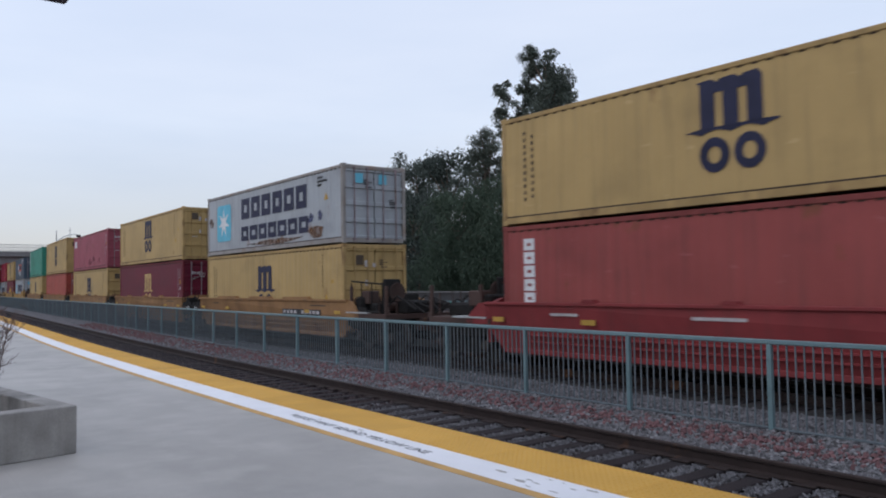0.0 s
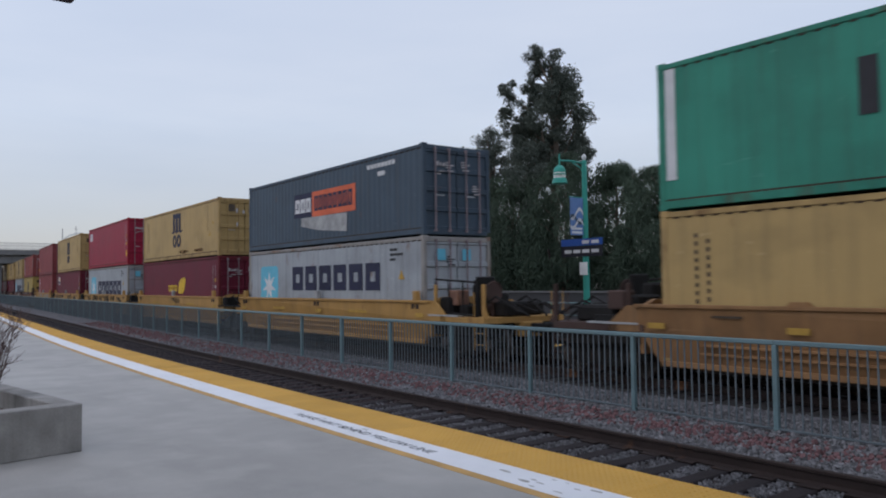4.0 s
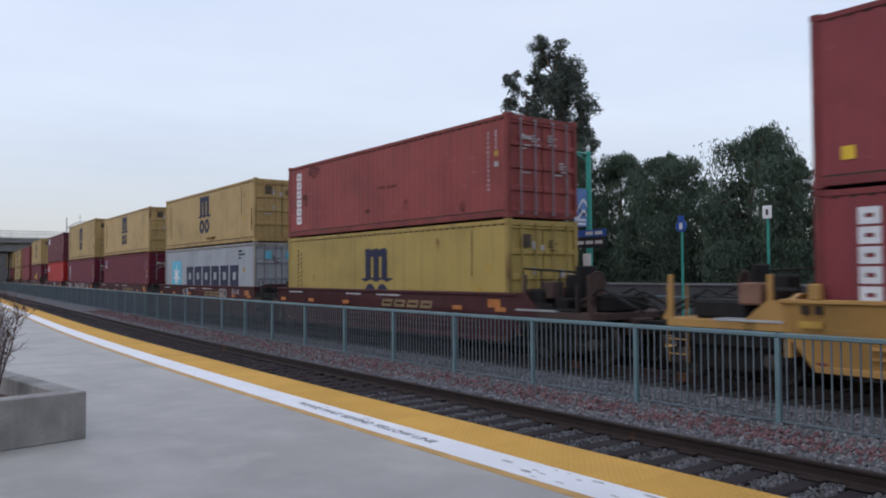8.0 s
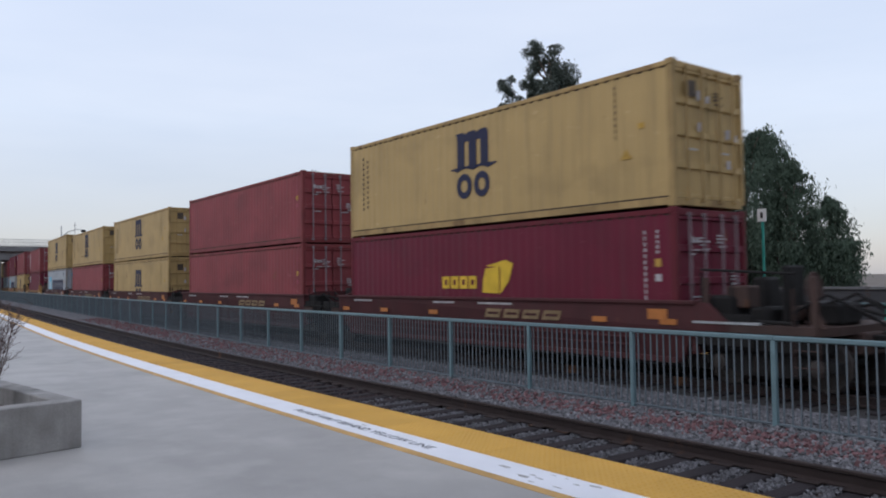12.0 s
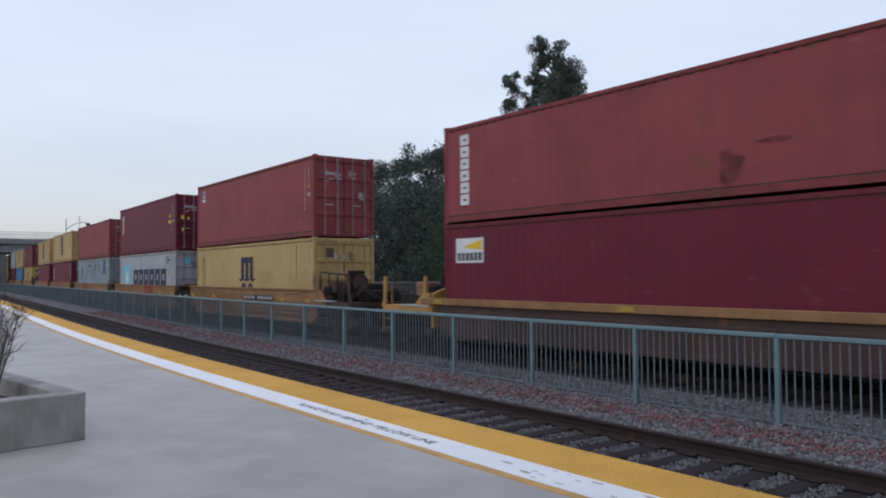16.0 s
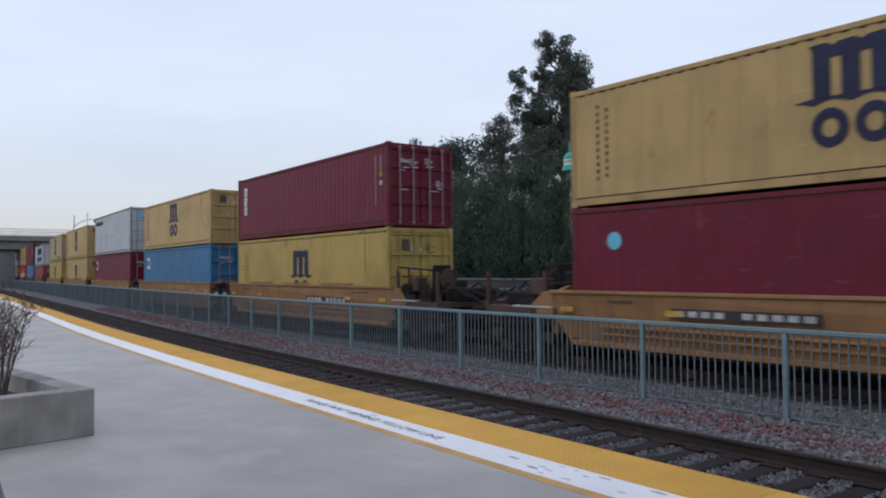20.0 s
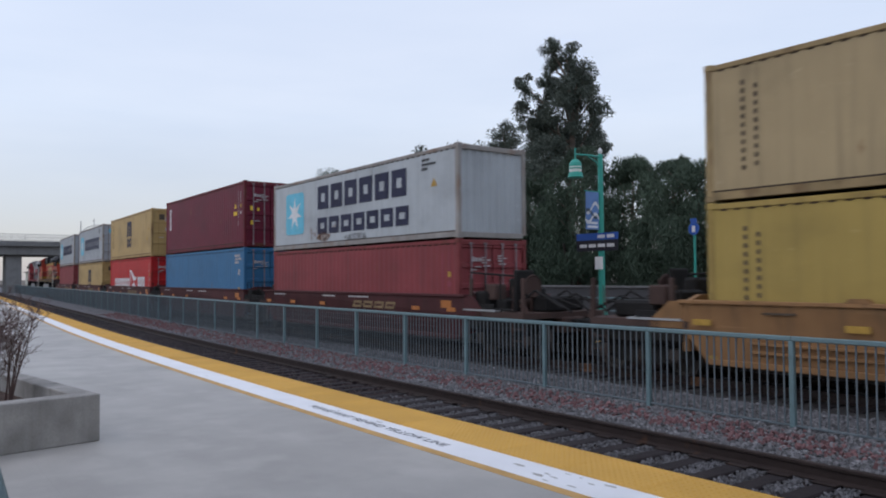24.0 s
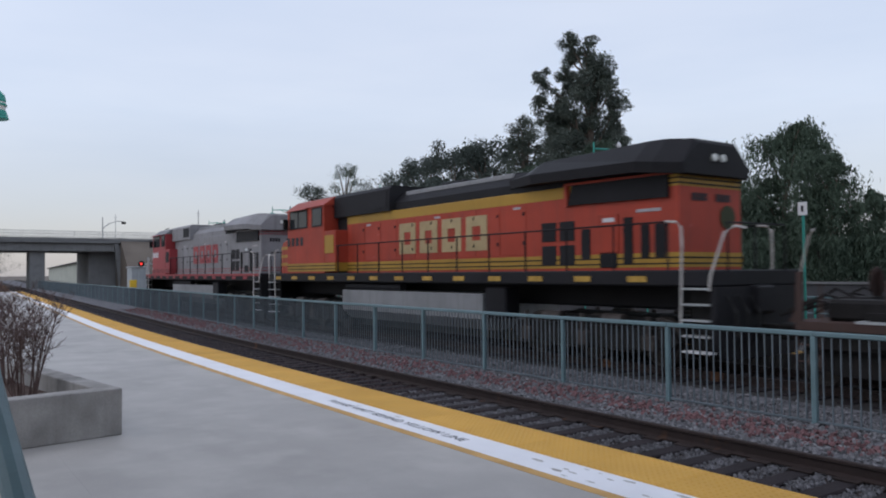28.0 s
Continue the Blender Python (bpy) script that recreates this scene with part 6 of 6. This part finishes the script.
        p = part("sign_plate", Shape().box(-.12, .12, -.04, -.02, top - .45, top - .13, .01), mat, s, "white rectangular sign plate")
        part("symbol", Shape().box(-.03, .03, -.047, -.041, top - .36, top - .22), "ink_black", p)


sign_post(-12.5, 18.0, 3.42, "sign_blue", "turquoise pole with a round blue access sign", True)
sign_post(-10.0, 18.0, 3.56, "sign_white", "turquoise pole with a small white notice", False)

# low rail at the back of the far platform
for i in range(26):
    x = -70 + 3 * i
    f = thing("guard_rail", "low turquoise pipe rail at the back of the platform", "railing", along(x, 21.2, .2), "pipe rails")
    part("post", Shape().rod((-1.5, 0, 0), (-1.5, 0, 1.0), .03, n=6), "lamp_green", f)
    part("top_bar", Shape().rod((-1.5, 0, 1.0), (1.5, 0, 1.0), .03, n=6), "fence", f)
    part("mid_bar", Shape().rod((-1.5, 0, .55), (1.5, 0, .55), .022, n=6), "fence", f)


# ---- trees ----
def leaf_mesh(name, centres, size, droop, seed, slim=(.22, .42)):
    """Many small leaves: slim bent blades round the given points."""
    r = np.random.RandomState(seed)
    n = len(centres)
    c = np.asarray(centres, float)
    a = r.uniform(0, 2 * np.pi, n)
    tilt = r.uniform(-.5, .6, n) - droop
    d = np.stack([np.cos(a) * np.cos(tilt), np.sin(a) * np.cos(tilt), np.sin(tilt)], 1)
    side = np.cross(d, r.normal(0, 1, (n, 3)))
    side /= np.linalg.norm(side, axis=1, keepdims=True) + 1e-9
    ln = (size * r.uniform(.6, 1.35, n))[:, None]
    wd = ln * r.uniform(slim[0], slim[1], n)[:, None]
    v = np.stack([c, c + d * ln * .5 + side * wd * .5, c + d * ln + np.array([0, 0, -.15]) * ln, c + d * ln * .5 - side * wd * .5], 1)
    me = bpy.data.meshes.new(name)
    me.from_pydata(v.reshape(-1, 3).tolist(), [], np.arange(4 * n).reshape(-1, 4).tolist())
    return me


def clump(rn, n, centre, radius, flat=1.0):
    """Points thickest near the skin of an uneven ball."""
    d = rn.normal(0, 1, (n, 3))
    d /= np.linalg.norm(d, axis=1, keepdims=True)
    k = rn.normal(0, 1, 3)
    lump = 1 + .28 * np.sin(3.1 * d @ k + k[0] * 5)
    return centre + d * (radius * lump * rn.uniform(.25, 1, n) ** .5)[:, None] * np.array([1, 1, flat])


def tree(x, y, h, spread, style, label, seed, leaves=7000, low=.28):
    """A tapered trunk, limbs, and a crown of small leaves in clumps; pepper trees hang theirs in strands."""
    r = random.Random(seed)
    rn = np.random.RandomState(seed)
    t = thing("tree", label, "tree", pose(x, y, -.6))
    lean = Vector((r.uniform(-.06, .06) * h, r.uniform(-.04, .04) * h, 0))
    euc, pep = style == "euc", style == "pepper"
    fork = h * (.40 if euc else .26)
    tr = [Vector((0, 0, 0)), lean * .25 + Vector((r.uniform(-.15, .15), 0, fork * .5)), lean * .5 + Vector((0, 0, fork))]
    tr += [lean * .8 + Vector((r.uniform(-.3, .3), r.uniform(-.3, .3), h * .66)), lean + Vector((0, 0, h * .88))]
    rad = [.026 * h, .02 * h, .015 * h, .008 * h, .003 * h]
    part("trunk", Shape().tube(tr, rad, 9), "bark", t)
    for i in range(3 if pep else 0):
        a = i * 2.1 + r.uniform(0, 1)
        out = Vector((math.cos(a), math.sin(a), 0)) * spread
        part("stem", Shape().tube([Vector((0, 0, .2)), out * .22 + Vector((0, 0, h * .14)), out * .34 + Vector((.1, 0, h * .26)), out * .62 + Vector((0, 0, h * .45))], [.017 * h, .014 * h, .011 * h, .006 * h], 7), "dark_bark", t)
    pts = []
    nl = 24 if euc else (14 if pep else 18)
    per = leaves // (nl * 4 + 8)
    for i in range(nl):
        a = i * 2.4 + r.uniform(-.5, .5)
        f = low + (1.0 - low) * (i + .5) / nl
        base = tr[2]
        zb = max(fork * .8, h * f * .72)
        for k in range(len(tr) - 1):
            if tr[k].z <= zb <= tr[k + 1].z:
                base = tr[k].lerp(tr[k + 1], (zb - tr[k].z) / (tr[k + 1].z - tr[k].z))
        bulge = math.sqrt(max(.05, 1 - ((f - (.5 if euc else .52)) / .53) ** 2))
        reach = spread * bulge * r.uniform(.45 if euc else .55, 1.0)
        if euc:
            reach = spread * (1 - .62 * max(0, (f - .5) / .5)) * r.uniform(.45, 1.0)
        tip = Vector((lean.x * f + math.cos(a) * reach, lean.y * f + math.sin(a) * reach, h * min(f, .93)))
        mid = base.lerp(tip, .55) + Vector((0, 0, .03 * h))
        if leaves > 2500:
            part("limb", Shape().tube([base, mid, tip], [.007 * h, .0045 * h, .0015 * h], 6), "bark", t)
        for c in range(4):
            p = np.array(mid.lerp(tip, ((.0, .45, .8, 1.0) if euc else (.45, .8, 1.0, .95))[c])) + rn.normal(0, 1, 3) * np.array([.13, .13, .05]) * spread
            size = r.uniform(.15, .29) * spread * (1.15 - .4 * f) if euc else r.uniform(.2, .36) * spread
            p[2] = min(p[2], h - size * .8)
            if not pep:
                pts.append(clump(rn, per, p, size, .8))
            elif c < 1:
                pts.append(clump(rn, int(per * 1.3), p, size * 1.15, .7))
            else:
                strands = 12
                for _ in range(strands):
                    o = p + rn.normal(0, .17 * spread, 3) * np.array([1, 1, .3])
                    fall = r.uniform(.2, .52) * h
                    m = max(3, int(per * 1.0) // strands)
                    q = rn.uniform(0, 1, m) ** .8
                    w = .08 + .1 * (1 - q)
                    pts.append(np.stack([o[0] + rn.normal(0, 1, m) * w, o[1] + rn.normal(0, 1, m) * w, np.maximum(o[2] - q * fall, 1.9 + rn.uniform(0, 2.0, m))], 1))
    if pep and spread > 2.05:
        for _ in range(16):
            a, q = rn.uniform(0, 6.28), spread * .75 * math.sqrt(rn.uniform(0, 1))
            pts.append(clump(rn, leaves // 60, np.array([math.cos(a) * q, math.sin(a) * q, rn.uniform(2.6, h * .62)]), rn.uniform(.22, .36) * spread, 1.3))
    for _ in range(8):
        p = np.array(tr[-1]) + rn.normal(0, 1, 3) * (np.array([.1, .1, .3]) if euc else np.array([.28, .28, .12])) * spread
        size = r.uniform(.17, .3) * spread * (.6 if euc else 1)
        p[2] = min(p[2] + .04 * h, h - size * .8)
        pts.append(clump(rn, per, p, size))
    crown = np.concatenate(pts)
    size = {"euc": .14, "pepper": .155, "far": .25}[style]
    tagged(part("crown", leaf_mesh("crown", crown, size, .35 if euc else (1.05 if pep else .7), seed, (.3, .55) if not pep else (.2, .4)), {"euc": "leaf_euc", "pepper": "leaf_pepper", "far": "leaf_far"}[style], t), kind="stuff")


def gum_tree(x, y, label, tufts, seed, across):
    """A tall eucalyptus: one leaning trunk, and a limb to each leafy tuft (offset, height, radius)."""
    r, rn = random.Random(seed), np.random.RandomState(seed)
    t = thing("tree", label, "tree", pose(x, y, -.6))
    spine = [Vector((0, 0, 0)), Vector((.1, .05, 4.0)), Vector((across.x * .4, across.y * .4, 8.5)), Vector((across.x * .5, across.y * .5, 12.0)), Vector((across.x * .2, across.y * .2, 15.4))]
    part("trunk", Shape().tube(spine, [.42, .34, .25, .15, .05], 9), "bark", t)
    pts = []
    for off, z, rad in tufts:
        deep = Vector((-across.y, across.x, 0)) * r.uniform(-1, 1) * max(.3, 1.9 - abs(off) * .3 - max(0, z - 12) * .35)
        tip = across * off + deep + Vector((0, 0, z))
        zb = max(3.0, z - r.uniform(1.0, 2.6) - abs(off) * .4)
        k = next(i for i in range(4) if spine[i + 1].z >= min(zb, 15.3))
        root = spine[k].lerp(spine[k + 1], (min(zb, 15.3) - spine[k].z) / (spine[k + 1].z - spine[k].z))
        bow = root.lerp(tip, .55) + Vector((r.uniform(-.2, .2), r.uniform(-.2, .2), -.15))
        part("limb", Shape().tube([root, bow, tip], [.09, .055, .02], 6), "bark", t)
        for _ in range(5):
            o = np.array(tip) + rn.normal(0, .6, 3) * rad
            pts.append(clump(rn, int(600 * rad * rad + 130), o, rad * r.uniform(.5, .95), .95))
        pts.append(clump(rn, int(300 * rad), np.array(bow.lerp(tip, .6)), rad * .45))
    for i in range(26):
        o = np.array([rn.normal(0, 1.35), rn.normal(0, 1.35), rn.uniform(4.2, 9.6)])
        pts.append(clump(rn, 420, o, rn.uniform(.5, .9), 1.2))
    tagged(part("crown", leaf_mesh("crown", np.concatenate(pts), .15, .55, seed, (.26, .5)), "leaf_euc", t), kind="stuff")


EUC, PEP, FAR = "tall eucalyptus with an open ragged crown", "weeping pepper tree with hanging dark green foliage", "distant grey-green tree with a rounded crown"
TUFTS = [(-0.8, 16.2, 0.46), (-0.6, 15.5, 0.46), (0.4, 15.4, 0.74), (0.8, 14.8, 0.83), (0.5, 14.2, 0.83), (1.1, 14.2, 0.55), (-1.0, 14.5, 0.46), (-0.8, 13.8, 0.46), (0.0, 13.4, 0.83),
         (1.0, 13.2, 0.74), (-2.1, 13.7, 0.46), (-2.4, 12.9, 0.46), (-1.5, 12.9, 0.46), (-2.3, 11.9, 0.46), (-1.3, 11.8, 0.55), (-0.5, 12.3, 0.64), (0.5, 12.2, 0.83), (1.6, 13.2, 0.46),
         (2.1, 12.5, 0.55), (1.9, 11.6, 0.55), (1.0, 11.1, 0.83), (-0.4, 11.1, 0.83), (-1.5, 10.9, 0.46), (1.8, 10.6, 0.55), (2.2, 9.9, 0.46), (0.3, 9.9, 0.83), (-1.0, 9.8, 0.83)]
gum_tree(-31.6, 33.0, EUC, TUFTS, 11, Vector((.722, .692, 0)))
tree(-34.6, 34.6, 12.9, 2.8, "euc", EUC, 12, 24000)
tree(-39.8, 36.0, 13.6, 3.0, "euc", EUC, 13, 28000, .2)
tree(-49.0, 40.0, 13.8, 3.8, "far", FAR, 14, 15200, .15)
tree(-57.7, 43.0, 14.4, 3.6, "far", FAR, 15, 15200, .15)
tree(-66.7, 46.0, 15.1, 3.2, "far", FAR, 16, 13300, .15)
tree(-79.2, 50.0, 15.0, 4.5, "far", FAR, 17, 13300, .15)
tree(-84.0, 46.0, 16.8, 2.2, "pepper", FAR, 18, 15000, .3)
tree(-106.5, 52.0, 16.3, 3.8, "far", FAR, 19, 7600)
tree(-29.0, 31.0, 9.6, 2.5, "pepper", PEP, 20, 44200, .2)
tree(-26.0, 32.6, 9.0, 2.0, "pepper", PEP, 21, 34000, .2)
tree(-23.4, 31.6, 8.6, 1.8, "pepper", PEP, 22, 32300, .2)
tree(-20.6, 30.6, 8.1, 1.8, "pepper", PEP, 32, 32300, .2)
tree(-17.6, 29.8, 8.9, 2.1, "pepper", PEP, 23, 44200, .2)
tree(-15.5, 29.4, 7.3, 1.2, "pepper", PEP, 24, 20000, .2)
tree(-14.0, 30.2, 5.7, 1.0, "pepper", PEP, 25, 16000, .2)
tree(-33.2, 31.4, 9.0, 2.4, "pepper", PEP, 33, 34000, .2)
tree(-37.0, 31.0, 8.6, 3.0, "pepper", PEP, 27, 36720, .2)
tree(-45.0, 34.0, 9.4, 4.0, "far", FAR, 28, 15200, .15)
tree(-54.0, 37.0, 9.8, 4.2, "far", FAR, 29, 13300, .15)
tree(-63.0, 40.0, 10.0, 4.2, "far", FAR, 30, 11400, .15)
tree(-73.0, 43.0, 10.5, 4.5, "far", FAR, 31, 11400, .15)

# ---- road bridge over the tracks ----
bridge = thing("road_bridge", "grey concrete road bridge across the tracks with a mesh fence", "bridge", pose(-146, 0, -.75))
part("deck", Shape().box(-14, .6, -90, 34, 8.35, 8.75, .05), "bridge_concrete", bridge)
for i in range(6):
    x = -13 + 2.5 * i
    part("girder", Shape().box(x - .4, x + .4, -90, 33.5, 6.9, 8.35, .08), "bridge_concrete", bridge)
part("parapet", Shape().box(.2, .6, -90, 40, 8.75, 9.25, .03), "bridge_concrete", bridge)
part("parapet", Shape().box(-14, -13.6, -90, 40, 8.75, 9.25, .03), "bridge_concrete", bridge)
for i in range(32):
    part("fence_post", Shape().rod((.4, -86 + 4 * i, 9.25), (.4, -86 + 4 * i, 10.4), .05, n=5), "steel_grey", bridge)
for z in (9.4, 9.9, 10.4):
    part("fence_rail", Shape().rod((.4, -90, z), (.4, 40, z), .04, n=5), "steel_grey", bridge)
wires = Shape()
for i in range(520):
    y = -90 + .25 * i
    wires.box(.37, .39, y, y + .06, 9.3, 10.4)
tagged(part("mesh_wires", wires, "steel_grey", bridge), kind="stuff")
for y0 in (19.0, -14.0, -48.0):
    part("pier", Shape().box(-4.6, -1.0, y0 + .3, y0 + 2.7, .1, 6.9, .12), "bridge_concrete", bridge)
part("abutment", Shape().box(-13.8, -3.0, 29.0, 34.5, .1, 8.35, .06), "bridge_concrete", bridge)
part("wing_wall", Shape().prism([(33.4, .1), (36.6, .1), (36.2, 1.0), (33.0, 8.7), (32.6, 8.7)], .0, .5, "x"), "bridge_concrete", bridge)
emb = Shape()
emb.loft([[(a, y, -.62), (a2, y, z), (b2, y, z), (b, y, -.62)] for y, z, a, a2, b2, b in ((33.6, 8.6, -24, -15, .0, 10), (70, 7.0, -24, -15, .0, 9), (160, -.5, -16, -15, .0, .5))])
tagged(part("embankment", emb, "dirt", None, at=pose(-146, 0, 0)), "dry earth embankment carrying the road to the bridge", "embankment", kind="structure")
for y, h, arm in ((30.6, 14.0, 3.4), (-20.0, 14.0, -3.4)):
    p = thing("bridge_lamp", "curved street lamp on the bridge", "street lamp", pose(-145.6, y, 8.0), "bridge lamps")
    part("pole", Shape().rod((0, 0, 0), (0, 0, 4.2), .12, .08, 8), "steel_grey", p)
    part("arm", Shape().tube([(0, 0, 2.2), (0, arm * .3, 3.1), (0, arm * .7, 3.6), (0, arm, 3.6)], [.09, .08, .07, .06], 6), "steel_grey", p)
    part("lamp_head", Shape().box(-.2, .2, arm - .2, arm + .5, 3.1, 3.55, .08), "steel_black", p)
for x, y, h in ((-160, 36, 14.5), (-118, 38.6, 12.5), (-130, 12, 12)):
    p = thing("utility_pole", "thin grey utility pole far behind the tracks", "utility pole", pose(x, y, -.62), "utility poles")
    part("shaft", Shape().rod((0, 0, 0), (0, 0, h), .12, .06, 6), "steel_grey", p)
    part("bracket", Shape().box(-.04, .04, -.3, .3, h - .6, h - .54), "steel_grey", p)

store = thing("warehouse", "long pale warehouse beyond the bridge", "building", pose(-160, 36.2, -.62, 0, 0, -6.5))
part("wall", Shape().box(-320, 0, 0, 18, 0, 6.4, .05), "warehouse", store)
part("roof", Shape().prism([(-1, 6.4), (19, 6.4), (19, 6.7), (9, 8.0), (-1, 6.7)], -320.5, .5, "x"), "block_wall", store)
for i in range(8):
    part("door", Shape().box(-12 - 13 * i, -8 - 13 * i, -.06, .02, 0, 4.2), "block_wall", store)
for x, y, h, sp, sd in ((-205, 17, 9, 4, 41), (-240, 8, 10, 4, 42), (-182, 6, 7, 3, 43), (-260, 26, 11, 5, 44)):
    tree(x, y, h, sp, "far", "far grey-green tree beyond the bridge", sd, 1800)

# signal and cabinet beyond the train
sig = thing("signal_mast", "railway signal mast with red lights lit", "signal", pose(-79, 20.9, -.6))
part("mast", Shape().rod((0, 0, 0), (0, 0, 4.3), .08, n=8), "steel_grey", sig)
for y in (-.75, .55):
    hd = part("signal_head", Shape().lathe([(.3, 0), (.3, .04)], (.16, y, 3.65), "x", 16), "steel_black", sig)
    part("signal_lens", Shape().lathe([(.1, 0), (.1, .05), (.02, .07)], (.2, y, 3.65), "x", 12), "red_light", hd)
part("signal_arm", Shape().box(-.05, .05, -.9, .7, 3.6, 3.7), "steel_grey", sig)
cab = thing("equipment_cabinet", "pale ribbed metal trackside equipment cabinet", "cabinet", pose(-82, 20.6, -.6))
part("housing", Shape().box(-.9, .9, -.8, .9, .2, 3.3, .05), "white_grey", cab)
part("cabinet_roof", Shape().box(-1.0, 1.0, -.9, 1.0, 3.3, 3.42, .03), "steel_grey", cab)
for k in range(6):
    part("rib", Shape().box(.9, .93, -.7 + .28 * k, -.62 + .28 * k, .3, 3.2), "white_grey", cab)
post = thing("marker_post", "short yellow marker post by the tracks", "post", pose(-76, 18.7, -.4))
part("marker_body", Shape().box(-.2, .2, -.3, .3, 0, 1.9, .04), "ink_yellow", post)

# rough dry brush past the platform's end
br = np.random.RandomState(9)
pts = np.stack([br.uniform(-135, -99, 4200), br.uniform(-14, 5.5, 4200), np.abs(br.normal(0, .45, 4200)) - .5], 1)
pts[:, 1] += np.array([bent(x) for x in pts[:, 0]])
tagged(part("dry_brush", leaf_mesh("dry_brush", pts, .7, -.9, 3), surface("dry_brush", (0.17, 0.11, 0.08), .9, var=.4, island=.5, bump=0)), "reddish-brown dry brush past the platform's end", "brush", kind="stuff")


# ---- motion ----
RUN = [(0.0, 0.0), (2.4, 52.15), (4.5, 97.55), (8.0, 172.94), (12.5, 270.26), (16.2, 350.32), (20.4, 440.76), (24.5, 528.79), (26.5, 571.82), (28.0, 604.1)]


def motions():
    """The whole train runs past together along the curve."""
    for ob, place, z in moving:
        rows = []
        for t in steps(0.0, 28.0, 1.0):
            run = float(np.interp(t, [a for a, _ in RUN], [b for _, b in RUN]))
            rows.append((t, along(place + run, TRAIN_LAT, z)))
        walk(ob, rows)


motions()
